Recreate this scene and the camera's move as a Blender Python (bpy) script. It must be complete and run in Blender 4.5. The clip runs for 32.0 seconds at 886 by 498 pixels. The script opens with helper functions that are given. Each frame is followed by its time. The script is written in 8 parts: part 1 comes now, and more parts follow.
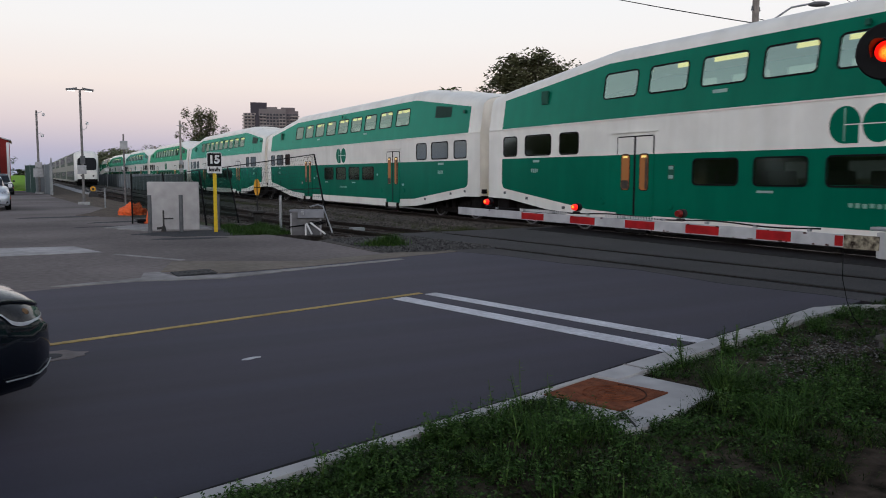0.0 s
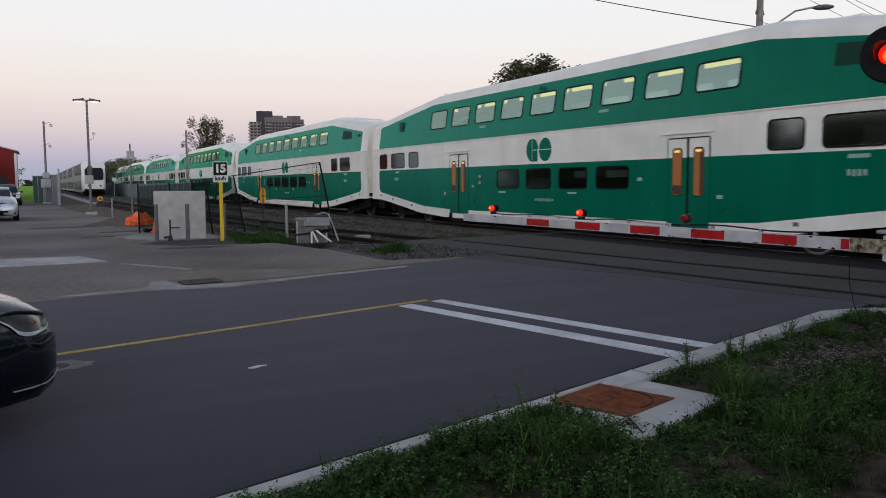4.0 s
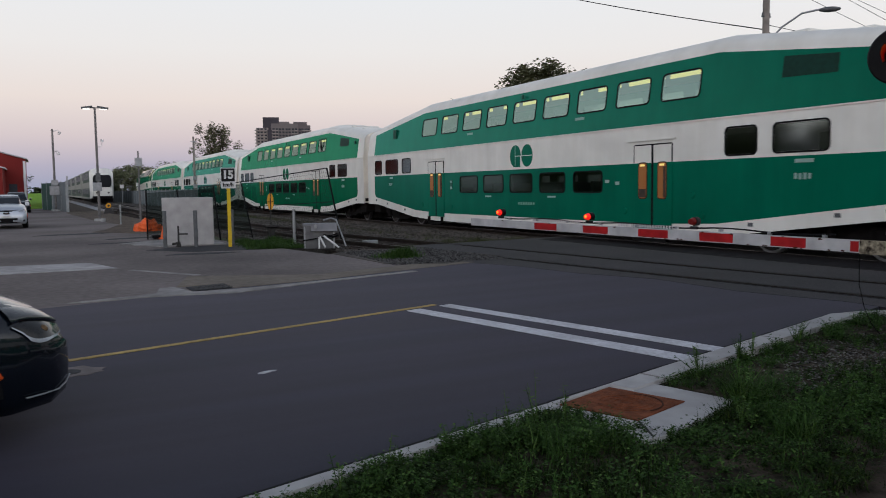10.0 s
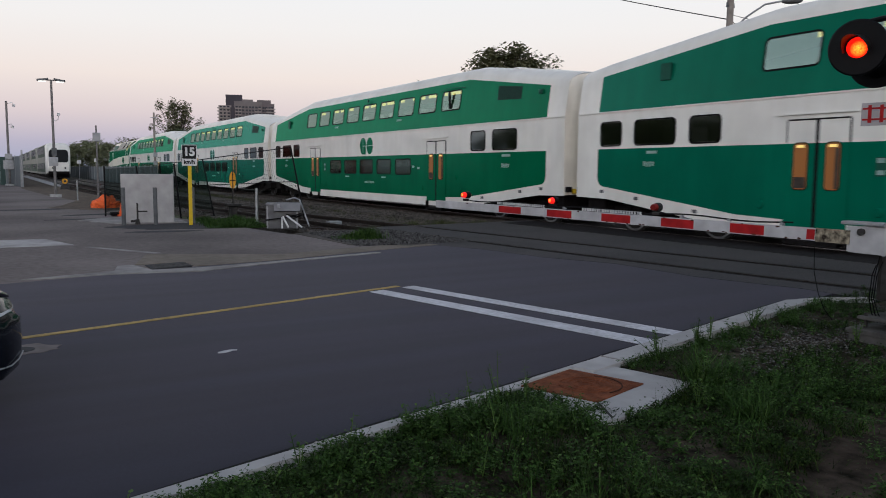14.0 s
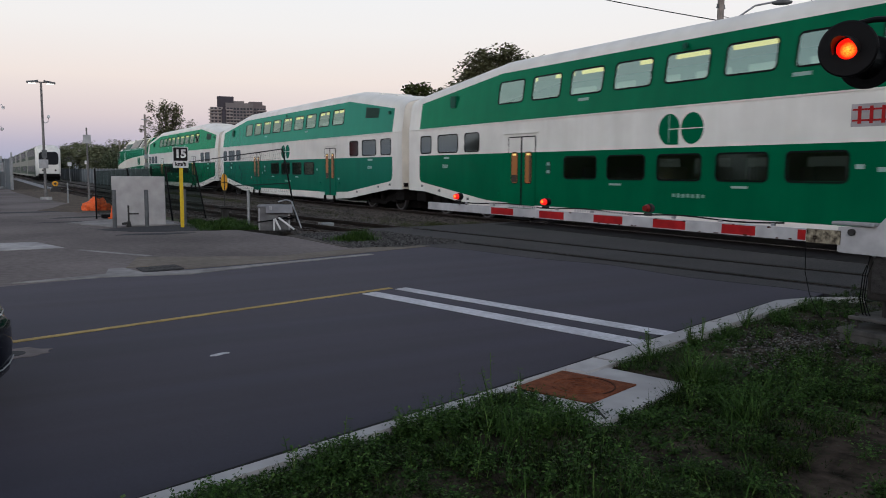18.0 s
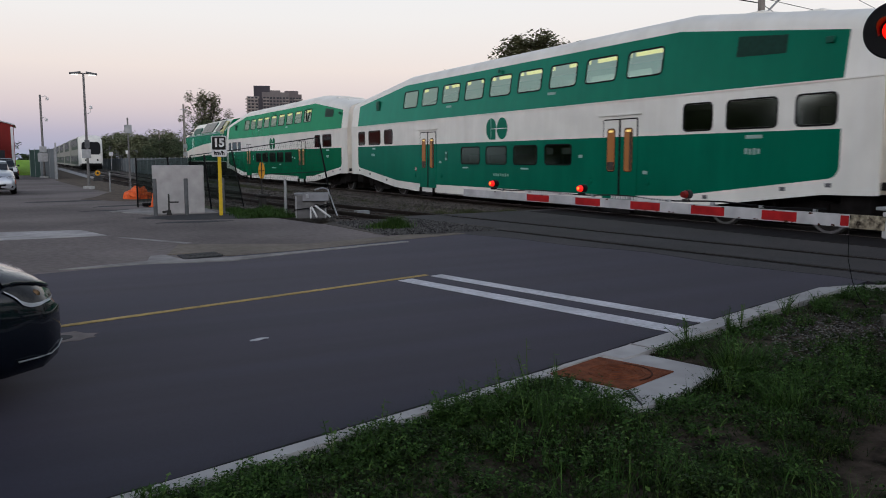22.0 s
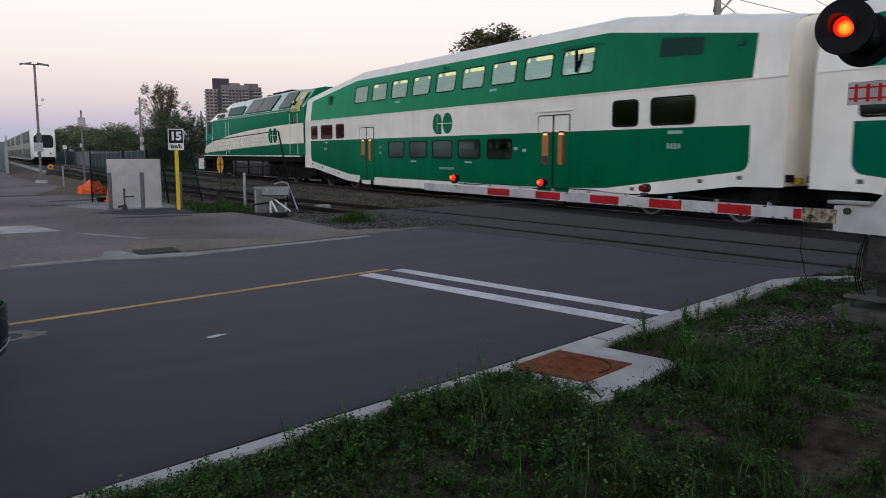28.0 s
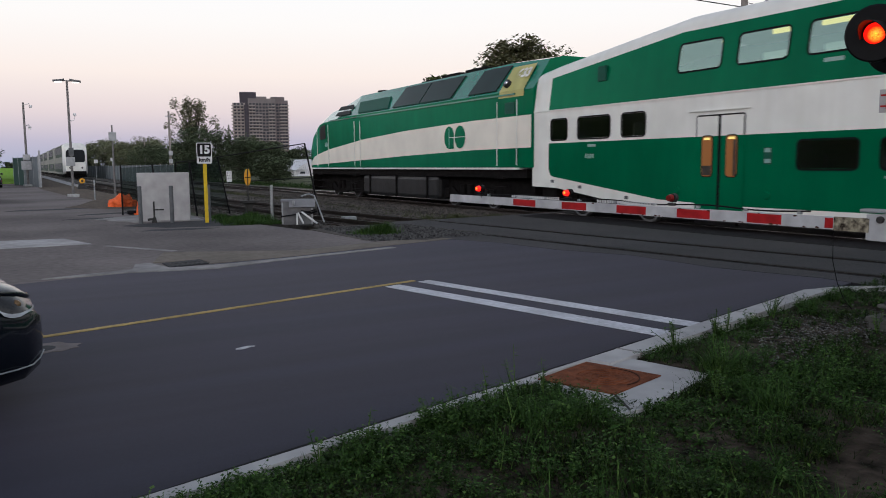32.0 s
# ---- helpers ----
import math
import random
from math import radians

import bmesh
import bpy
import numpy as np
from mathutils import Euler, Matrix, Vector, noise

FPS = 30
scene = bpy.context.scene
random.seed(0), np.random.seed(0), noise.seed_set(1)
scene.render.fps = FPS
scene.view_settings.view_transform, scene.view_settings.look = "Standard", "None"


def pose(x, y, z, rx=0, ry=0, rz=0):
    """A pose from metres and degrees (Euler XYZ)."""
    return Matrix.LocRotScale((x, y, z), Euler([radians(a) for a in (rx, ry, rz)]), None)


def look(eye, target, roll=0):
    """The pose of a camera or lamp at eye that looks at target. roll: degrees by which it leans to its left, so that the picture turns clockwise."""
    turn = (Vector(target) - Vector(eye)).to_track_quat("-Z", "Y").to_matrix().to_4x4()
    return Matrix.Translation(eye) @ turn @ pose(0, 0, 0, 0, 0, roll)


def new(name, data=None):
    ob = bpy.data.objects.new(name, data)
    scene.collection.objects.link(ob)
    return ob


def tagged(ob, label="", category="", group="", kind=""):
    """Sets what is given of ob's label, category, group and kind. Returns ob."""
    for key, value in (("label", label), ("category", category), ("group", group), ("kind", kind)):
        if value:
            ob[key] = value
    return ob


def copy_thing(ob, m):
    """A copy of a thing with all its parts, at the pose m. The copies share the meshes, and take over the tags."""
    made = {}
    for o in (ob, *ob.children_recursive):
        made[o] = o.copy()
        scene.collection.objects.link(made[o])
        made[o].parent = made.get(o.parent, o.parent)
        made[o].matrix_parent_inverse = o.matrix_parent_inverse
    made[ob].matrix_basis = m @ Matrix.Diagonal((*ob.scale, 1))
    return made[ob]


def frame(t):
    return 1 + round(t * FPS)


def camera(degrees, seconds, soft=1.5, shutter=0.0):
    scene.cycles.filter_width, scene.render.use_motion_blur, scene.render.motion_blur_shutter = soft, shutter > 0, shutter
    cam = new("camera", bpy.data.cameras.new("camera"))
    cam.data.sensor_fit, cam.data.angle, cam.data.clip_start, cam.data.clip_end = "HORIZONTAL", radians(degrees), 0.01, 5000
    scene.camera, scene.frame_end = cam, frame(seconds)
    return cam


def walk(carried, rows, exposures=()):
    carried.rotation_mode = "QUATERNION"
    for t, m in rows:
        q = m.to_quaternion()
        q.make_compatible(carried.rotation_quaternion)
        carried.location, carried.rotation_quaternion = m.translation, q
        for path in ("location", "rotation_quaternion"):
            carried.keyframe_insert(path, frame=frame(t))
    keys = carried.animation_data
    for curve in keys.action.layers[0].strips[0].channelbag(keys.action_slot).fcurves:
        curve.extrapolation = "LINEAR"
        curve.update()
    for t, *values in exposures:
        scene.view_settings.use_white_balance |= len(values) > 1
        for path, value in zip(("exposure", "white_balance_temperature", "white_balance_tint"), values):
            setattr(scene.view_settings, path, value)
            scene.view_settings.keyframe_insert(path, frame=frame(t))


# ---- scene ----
cam = camera(59.6, 32.0, soft=0.95, shutter=0.5)
PATH = [
    (0, (0.019, 0.010, 1.480), (4.737, 8.777, 0.546), 0.20),
    (0.5, (0.034, 0.003, 1.478), (4.824, 8.730, 0.538), 0.46),
    (1, (0.035, 0.015, 1.477), (4.859, 8.724, 0.534), 0.67),
    (1.5, (0.028, 0.014, 1.482), (4.863, 8.717, 0.542), 0.85),
    (2, (0.041, 0.019, 1.479), (4.919, 8.700, 0.559), 0.53),
    (2.5, (0.029, 0.009, 1.478), (4.876, 8.707, 0.555), -0.01),
    (3, (0.034, 0.004, 1.482), (4.814, 8.741, 0.574), -0.26),
    (3.5, (0.028, 0.002, 1.483), (4.745, 8.777, 0.614), -0.28),
    (5.5, (0.023, -0.008, 1.481), (4.537, 8.875, 0.631), -0.53),
    (6, (0.015, -0.004, 1.482), (4.566, 8.856, 0.591), -0.16),
    (6.5, (0.023, 0.004, 1.483), (4.611, 8.845, 0.596), -0.07),
    (7, (0.016, 0.009, 1.477), (4.585, 8.856, 0.558), -0.08),
    (7.5, (0.010, 0.003, 1.477), (4.556, 8.862, 0.557), -0.17),
    (8, (0.002, -0.007, 1.479), (4.493, 8.887, 0.627), -0.63),
    (8.5, (0.012, 0.002, 1.482), (4.388, 8.950, 0.598), -1.06),
    (9, (0.000, 0.000, 1.478), (4.365, 8.958, 0.646), -1.18),
    (9.5, (0.003, 0.007, 1.482), (4.418, 8.945, 0.700), -1.17),
    (10, (0.008, -0.005, 1.482), (4.583, 8.852, 0.696), -0.70),
    (10.5, (0.008, 0.008, 1.479), (4.775, 8.757, 0.626), -0.15),
    (11, (0.012, 0.003, 1.474), (4.838, 8.713, 0.557), 0.23),
    (11.5, (0.015, 0.006, 1.475), (4.915, 8.668, 0.505), 0.53),
    (12, (0.030, 0.008, 1.469), (4.937, 8.665, 0.476), 0.63),
    (12.5, (0.024, 0.024, 1.476), (4.932, 8.681, 0.485), 0.44),
    (13, (0.015, 0.016, 1.477), (4.956, 8.650, 0.459), 0.55),
    (13.5, (0.023, 0.009, 1.478), (5.039, 8.602, 0.470), 0.43),
    (14, (0.010, 0.007, 1.469), (4.985, 8.622, 0.460), 0.46),
    (14.5, (0.016, 0.015, 1.473), (4.923, 8.674, 0.504), 0.27),
    (16.5, (-0.001, -0.014, 1.475), (4.954, 8.610, 0.436), -0.24),
    (17, (0.003, 0.002, 1.476), (5.081, 8.561, 0.499), 0.05),
    (17.5, (0.009, 0.008, 1.474), (5.106, 8.557, 0.498), 0.29),
    (18, (0.009, 0.010, 1.474), (5.070, 8.577, 0.481), 0.30),
    (18.5, (0.005, 0.012, 1.473), (4.993, 8.618, 0.443), 0.14),
    (19, (0.005, 0.015, 1.469), (4.951, 8.641, 0.403), 0.39),
    (19.5, (-0.001, -0.004, 1.473), (4.907, 8.645, 0.418), 0.36),
    (20, (0.000, 0.011, 1.465), (4.861, 8.686, 0.406), 0.27),
    (20.5, (-0.010, -0.017, 1.464), (4.792, 8.684, 0.354), 0.18),
    (21, (-0.004, -0.001, 1.464), (4.745, 8.724, 0.314), 0.20),
    (21.5, (-0.008, -0.004, 1.462), (4.692, 8.746, 0.302), -0.05),
    (22, (-0.009, -0.007, 1.465), (4.651, 8.766, 0.316), -0.01),
    (22.5, (0.000, 0.006, 1.464), (4.634, 8.796, 0.341), -0.15),
    (23, (0.001, 0.008, 1.469), (4.783, 8.727, 0.415), 0.10),
    (23.5, (0.002, 0.007, 1.468), (4.880, 8.676, 0.444), 0.13),
    (24, (0.001, -0.003, 1.466), (4.957, 8.618, 0.412), -0.00),
    (24.5, (0.004, 0.018, 1.466), (5.077, 8.566, 0.371), 0.11),
    (25, (-0.007, 0.015, 1.466), (5.085, 8.547, 0.331), 0.17),
    (25.5, (-0.007, -0.000, 1.464), (5.102, 8.516, 0.298), 0.30),
    (27.5, (0.009, 0.001, 1.464), (5.100, 8.526, 0.281), 0.29),
    (28, (0.019, 0.005, 1.464), (5.097, 8.532, 0.238), 0.05),
    (28.5, (0.011, -0.007, 1.465), (5.046, 8.552, 0.278), -0.13),
    (29, (-0.001, -0.012, 1.470), (5.018, 8.558, 0.296), -0.32),
    (29.5, (0.008, -0.007, 1.472), (4.964, 8.603, 0.334), -0.47),
    (30, (0.012, 0.002, 1.469), (4.931, 8.637, 0.363), -0.49),
    (30.5, (0.006, -0.003, 1.472), (4.884, 8.660, 0.397), -0.65),
    (31, (0.017, 0.002, 1.472), (4.843, 8.694, 0.398), -0.84),
    (31.5, (0.018, 0.002, 1.473), (4.831, 8.700, 0.392), -0.76),
    (32, (0.010, 0.006, 1.471), (4.812, 8.709, 0.384), -0.45),
]
EXPOSURE = ((0.0, 0.11), (3.5, 0.07), (6.0, 0.0), (9.0, -0.04), (11.0, -0.04), (14.0, 0.06), (20.0, 0.05), (23.0, 0.04), (24.2, 0.04), (25.0, 0.16), (32.0, 0.20))
walk(cam, [(t, look(eye, target, roll)) for t, eye, target, roll in PATH], [(t, e, 6250, 9) for t, e in EXPOSURE])

# ---- sky and light: after sunset, the glow behind the camera ----
world = bpy.data.worlds.new("dusk_sky")
scene.world = world
world.use_nodes = True
wn, wl = world.node_tree.nodes, world.node_tree.links
wn.clear()
w_out = wn.new("ShaderNodeOutputWorld")
w_bg = wn.new("ShaderNodeBackground")
w_tc = wn.new("ShaderNodeTexCoord")
w_sep = wn.new("ShaderNodeSeparateXYZ")
w_ramp = wn.new("ShaderNodeValToRGB")
wl.new(w_tc.outputs["Generated"], w_sep.inputs[0])
wl.new(w_sep.outputs["Z"], w_ramp.inputs[0])
wr = w_ramp.color_ramp
wr.elements[0].position, wr.elements[0].color = 0.0, (0.40, 0.44, 0.58, 1)
wr.elements[1].position, wr.elements[1].color = 1.0, (0.085, 0.105, 0.155, 1)
for at_, c_ in ((0.03, (0.50, 0.49, 0.62)), (0.065, (0.74, 0.64, 0.68)), (0.11, (0.925, 0.80, 0.765)), (0.17, (0.96, 0.90, 0.88)), (0.27, (0.95, 0.95, 0.97)), (0.45, (0.36, 0.395, 0.465))):
    el_ = wr.elements.new(at_)
    el_.color = (*c_, 1)
# a broad smooth glow towards where the sun went down
w_dot = wn.new("ShaderNodeVectorMath")
w_dot.operation = "DOT_PRODUCT"
w_dot.inputs[1].default_value = (-0.40, -0.91, 0.10)
wl.new(w_tc.outputs["Generated"], w_dot.inputs[0])
w_map = wn.new("ShaderNodeMapRange")
w_map.interpolation_type = "SMOOTHSTEP"
w_map.inputs["From Min"].default_value, w_map.inputs["From Max"].default_value = -0.95, 1.0
w_map.inputs["To Min"].default_value, w_map.inputs["To Max"].default_value = 0.90, 2.10
wl.new(w_dot.outputs["Value"], w_map.inputs["Value"])
w_sky = wn.new("ShaderNodeTexSky")
w_sky.sky_type = "NISHITA"
w_sky.sun_disc = False
w_sky.sun_elevation, w_sky.sun_rotation = radians(1.0), radians(204)
w_mul = wn.new("ShaderNodeVectorMath")
w_mul.operation = "SCALE"
wl.new(w_ramp.outputs[0], w_mul.inputs[0])
wl.new(w_map.outputs[0], w_mul.inputs["Scale"])
w_nish = wn.new("ShaderNodeVectorMath")
w_nish.operation = "SCALE"
w_nish.inputs["Scale"].default_value = 0.05
wl.new(w_sky.outputs[0], w_nish.inputs[0])
w_add = wn.new("ShaderNodeVectorMath")
w_add.operation = "ADD"
wl.new(w_mul.outputs[0], w_add.inputs[0])
wl.new(w_nish.outputs[0], w_add.inputs[1])
wl.new(w_add.outputs[0], w_bg.inputs["Color"])
w_bg.inputs["Strength"].default_value = 0.95
wl.new(w_bg.outputs[0], w_out.inputs[0])
sun = new("sun", bpy.data.lights.new("sun", "SUN"))
sun.data.energy, sun.data.angle, sun.data.color = 0.34, radians(40), (1.0, 0.86, 0.78)
sun.matrix_world = look((0, 0, 30), (18.0, 18.0, 24.0))


# ---- materials ----
def mat(name, color, rough=0.6, metal=0.0, var=0.15, scale=4.0, bump=0.0, bscale=40.0, coat=0.0, dark=None, detail=6.0, streak=False, spot=0.0, sscale=1.2, spec=0.15):
    """A principled material with colour variation at two scales and fine relief."""
    m = bpy.data.materials.new(name)
    m.use_nodes = True
    n, l = m.node_tree.nodes, m.node_tree.links
    p = n["Principled BSDF"]
    p.inputs["Roughness"].default_value, p.inputs["Metallic"].default_value = rough, metal
    p.inputs["Coat Weight"].default_value, p.inputs["Coat Roughness"].default_value = coat, 0.06
    p.inputs["Specular IOR Level"].default_value = spec
    tc = n.new("ShaderNodeTexCoord")
    base = (*color, 1)
    low = (*(dark or [c * (1 - var) for c in color]), 1)
    high = (*[min(1, c * (1 + var)) for c in color], 1)
    if var or dark:
        t1 = n.new("ShaderNodeTexNoise")
        t1.inputs["Scale"].default_value, t1.inputs["Detail"].default_value = scale, detail
        l.new(tc.outputs["Object"], t1.inputs["Vector"])
        r = n.new("ShaderNodeValToRGB")
        r.color_ramp.elements[0].position, r.color_ramp.elements[0].color = 0.3, low
        r.color_ramp.elements[1].position, r.color_ramp.elements[1].color = 0.7, high
        l.new(t1.outputs["Fac"], r.inputs[0])
        out = r.outputs[0]
        if spot:
            t2 = n.new("ShaderNodeTexNoise")
            t2.inputs["Scale"].default_value, t2.inputs["Detail"].default_value = sscale, 3.0
            if streak:
                # drawn out along the traffic's way
                mg = n.new("ShaderNodeMapping")
                mg.inputs["Rotation"].default_value, mg.inputs["Scale"].default_value = (0, 0, radians(-16)), (0.16, 2.6, 1)
                l.new(tc.outputs["Object"], mg.inputs["Vector"])
                l.new(mg.outputs[0], t2.inputs["Vector"])
            else:
                l.new(tc.outputs["Object"], t2.inputs["Vector"])
            mp = n.new("ShaderNodeMapRange")
            mp.inputs["From Min"].default_value, mp.inputs["From Max"].default_value = 0.35, 0.65
            mp.inputs["To Min"].default_value, mp.inputs["To Max"].default_value = 1 - spot, 1 + spot
            l.new(t2.outputs["Fac"], mp.inputs["Value"])
            sc = n.new("ShaderNodeVectorMath")
            sc.operation = "SCALE"
            l.new(out, sc.inputs[0])
            l.new(mp.outputs[0], sc.inputs["Scale"])
            out = sc.outputs[0]
        l.new(out, p.inputs["Base Color"])
    else:
        p.inputs["Base Color"].default_value = base
    if bump:
        t3 = n.new("ShaderNodeTexNoise")
        t3.inputs["Scale"].default_value, t3.inputs["Detail"].default_value = bscale, 5.0
        l.new(tc.outputs["Object"], t3.inputs["Vector"])
        b = n.new("ShaderNodeBump")
        b.inputs["Strength"].default_value, b.inputs["Distance"].default_value = bump, 0.02
        l.new(t3.outputs["Fac"], b.inputs["Height"])
        l.new(b.outputs[0], p.inputs["Normal"])
    return m


def glow(name, color, strength, body=(0.02, 0.0, 0.0)):
    m = bpy.data.materials.new(name)
    m.use_nodes = True
    p = m.node_tree.nodes["Principled BSDF"]
    p.inputs["Base Color"].default_value = (*body, 1)
    p.inputs["Emission Color"].default_value, p.inputs["Emission Strength"].default_value = (*color, 1), strength
    return m


def pane_mat(name, tint, clear, rough=0.03, mirror=(0.85, 0.92, 0.9)):
    """Window glass: part see-through, part mirror."""
    m = bpy.data.materials.new(name)
    m.use_nodes = True
    n, l = m.node_tree.nodes, m.node_tree.links
    n.remove(n["Principled BSDF"])
    tr, gl, mx = n.new("ShaderNodeBsdfTransparent"), n.new("ShaderNodeBsdfGlossy"), n.new("ShaderNodeMixShader")
    tr.inputs["Color"].default_value = (*tint, 1)
    gl.inputs["Color"].default_value, gl.inputs["Roughness"].default_value = (*mirror, 1), rough
    mx.inputs[0].default_value = clear
    l.new(gl.outputs[0], mx.inputs[1])
    l.new(tr.outputs[0], mx.inputs[2])
    l.new(mx.outputs[0], n["Material Output"].inputs["Surface"])
    return m


def leaf_mat(name, color, var=0.4, tip=None):
    """Leaves: each one its own tone between dark and light, a few of them in the tip colour."""
    m = bpy.data.materials.new(name)
    m.use_nodes = True
    n, l = m.node_tree.nodes, m.node_tree.links
    p = n["Principled BSDF"]
    g = n.new("ShaderNodeNewGeometry")
    r = n.new("ShaderNodeValToRGB")
    r.color_ramp.elements[0].color = (*[c * (1 - var) for c in color], 1)
    r.color_ramp.elements[1].color = (*(tip or [c * (1 + var) for c in color]), 1)
    if tip:
        e = r.color_ramp.elements.new(0.78)
        e.color = (*[c * (1 + 0.5 * var) for c in color], 1)
    l.new(g.outputs["Random Per Island"], r.inputs[0])
    l.new(r.outputs[0], p.inputs["Base Color"])
    p.inputs["Roughness"].default_value = 0.6
    p.inputs["Specular IOR Level"].default_value = 0.05
    return m


def streaked(m, tones, stretch, scale, turn=0.0):
    """Multiplies a material's colour by two tones in drawn-out streaks: tyre tracks, rain grime."""
    n, l = m.node_tree.nodes, m.node_tree.links
    p = n["Principled BSDF"]
    src = p.inputs["Base Color"].links[0].from_socket
    tc, mg, t = n.new("ShaderNodeTexCoord"), n.new("ShaderNodeMapping"), n.new("ShaderNodeTexNoise")
    mg.inputs["Rotation"].default_value, mg.inputs["Scale"].default_value = (0, 0, radians(turn)), stretch
    t.inputs["Scale"].default_value, t.inputs["Detail"].default_value = scale, 4.0
    r = n.new("ShaderNodeValToRGB")
    r.color_ramp.elements[0].position, r.color_ramp.elements[0].color = 0.34, (*tones[0], 1)
    r.color_ramp.elements[1].position, r.color_ramp.elements[1].color = 0.64, (*tones[1], 1)
    mul = n.new("ShaderNodeVectorMath")
    mul.operation = "MULTIPLY"
    l.new(tc.outputs["Object"], mg.inputs["Vector"])
    l.new(mg.outputs[0], t.inputs["Vector"])
    l.new(t.outputs["Fac"], r.inputs[0])
    l.new(src, mul.inputs[0])
    l.new(r.outputs[0], mul.inputs[1])
    l.new(mul.outputs[0], p.inputs["Base Color"])
    return m


def glossed(m, tint, amount, rough):
    """A tinted gloss over a paint that grows towards grazing angles."""
    n, l = m.node_tree.nodes, m.node_tree.links
    g, f, mx = n.new("ShaderNodeBsdfGlossy"), n.new("ShaderNodeLayerWeight"), n.new("ShaderNodeMixShader")
    pw, ml = n.new("ShaderNodeMath"), n.new("ShaderNodeMath")
    g.inputs["Color"].default_value, g.inputs["Roughness"].default_value = (*tint, 1), rough
    f.inputs["Blend"].default_value = 0.5
    pw.operation, pw.inputs[1].default_value = "POWER", 2.4
    ml.operation, ml.inputs[1].default_value = "MULTIPLY", amount
    l.new(f.outputs["Facing"], pw.inputs[0])
    l.new(pw.outputs[0], ml.inputs[0])
    l.new(ml.outputs[0], mx.inputs[0])
    l.new(n["Principled BSDF"].outputs[0], mx.inputs[1])
    l.new(g.outputs[0], mx.inputs[2])
    l.new(mx.outputs[0], n["Material Output"].inputs["Surface"])
    return m


ASPHALT = mat("road_asphalt", (0.0106, 0.0115, 0.0200), 0.75, var=0.16, scale=45, bump=0.06, bscale=220, spot=0.30, sscale=0.7, spec=0.2, streak=True)
ASPHALT.node_tree.nodes["Principled BSDF"].inputs["Sheen Weight"].default_value = 0.074
ASPHALT.node_tree.nodes["Principled BSDF"].inputs["Sheen Tint"].default_value = (0.82, 0.77, 1.0, 1)
streaked(ASPHALT, ((0.82, 0.95, 1.08), (1.24, 1.06, 1.02)), (0.10, 1.0, 1), 0.75, -16)
PANELSHADE = mat("shade_dark_panel", (0.022, 0.020, 0.021), 0.85, var=0.3, scale=6, spec=0.10, bump=0.2, bscale=30)
CROSSING = mat("worn_crossing_asphalt", (0.0245, 0.0225, 0.0275), 0.8, var=0.22, scale=20, bump=0.2, bscale=140, spot=0.22, sscale=0.5, spec=0.2)
CROSSING.node_tree.nodes["Principled BSDF"].inputs["Sheen Weight"].default_value = 0.036
streaked(CROSSING, ((0.80, 0.82, 0.88), (1.18, 1.12, 1.04)), (0.16, 1.0, 1), 0.6, -16)
LOT = mat("lot_asphalt", (0.146, 0.125, 0.119), 0.85, var=0.2, scale=9, bump=0.25, bscale=120, spot=0.30, sscale=0.22)
NEWPATCH = mat("dark_patch_asphalt", (0.045, 0.045, 0.048), 0.8, var=0.2, scale=25, bump=0.2, bscale=120)
GROOVE = mat("dark_groove_strip", (0.0145, 0.0135, 0.0155), 0.85, var=0.3, scale=6, spec=0.05)
CONCRETE = mat("concrete", (0.36, 0.36, 0.35), 0.85, var=0.14, scale=7, bump=0.2, bscale=90, spot=0.12, sscale=1.5)
PALECON = mat("pale_concrete", (0.37, 0.36, 0.355), 0.85, var=0.10, scale=5, bump=0.15, bscale=70, spot=0.07, sscale=1.3)
LOTPALE = mat("worn_concrete", (0.36, 0.345, 0.34), 0.9, var=0.16, scale=6, bump=0.15, bscale=70, spot=0.15, sscale=1.0)
SAND = mat("sandy_asphalt", (0.17, 0.145, 0.12), 0.9, var=0.18, scale=8, bump=0.15, bscale=90, spot=0.15)
DIRT = mat("sandy_dirt", (0.115, 0.088, 0.066), 0.95, var=0.3, scale=5, bump=0.4, bscale=30, dark=(0.05, 0.042, 0.034), spot=0.2)
SOIL = mat("verge_soil", (0.060, 0.046, 0.036), 0.95, var=0.35, scale=9, bump=0.6, bscale=35, dark=(0.009, 0.009, 0.006), spec=0.03, spot=0.25, sscale=1.1)
GROUND = mat("rough_ground", (0.075, 0.080, 0.045), 0.95, var=0.3, scale=0.8, bump=0.3, bscale=14, dark=(0.035, 0.050, 0.018), spot=0.25, sscale=0.12)
LAWN = mat("mown_lawn", (0.20, 0.38, 0.03), 0.9, var=0.25, scale=2, bump=0.3, bscale=30)
BALLAST = mat("ballast", (0.080, 0.071, 0.063), 0.95, var=0.5, scale=16, bump=0.9, bscale=22, spot=0.3, sscale=0.5)
STONE = leaf_mat("gravel_stones", (0.058, 0.056, 0.055), 0.85)
BEDSTONE = leaf_mat("ballast_stone", (0.072, 0.064, 0.057), 0.6)
GUTTER = mat("gutter_concrete", (0.25, 0.237, 0.23), 0.9, var=0.2, scale=5, bump=0.15, bscale=70, spot=0.2, sscale=1.2)
STEEL = mat("rail_steel", (0.055, 0.045, 0.040), 0.4, 0.8, var=0.3, scale=6)
RAILTOP = mat("polished_rail_head", (0.55, 0.55, 0.56), 0.25, 1.0, var=0.1, scale=8)
RUSTRAIL = mat("rusty_rail_head", (0.032, 0.026, 0.024), 0.6, 0.4, var=0.3, scale=6)
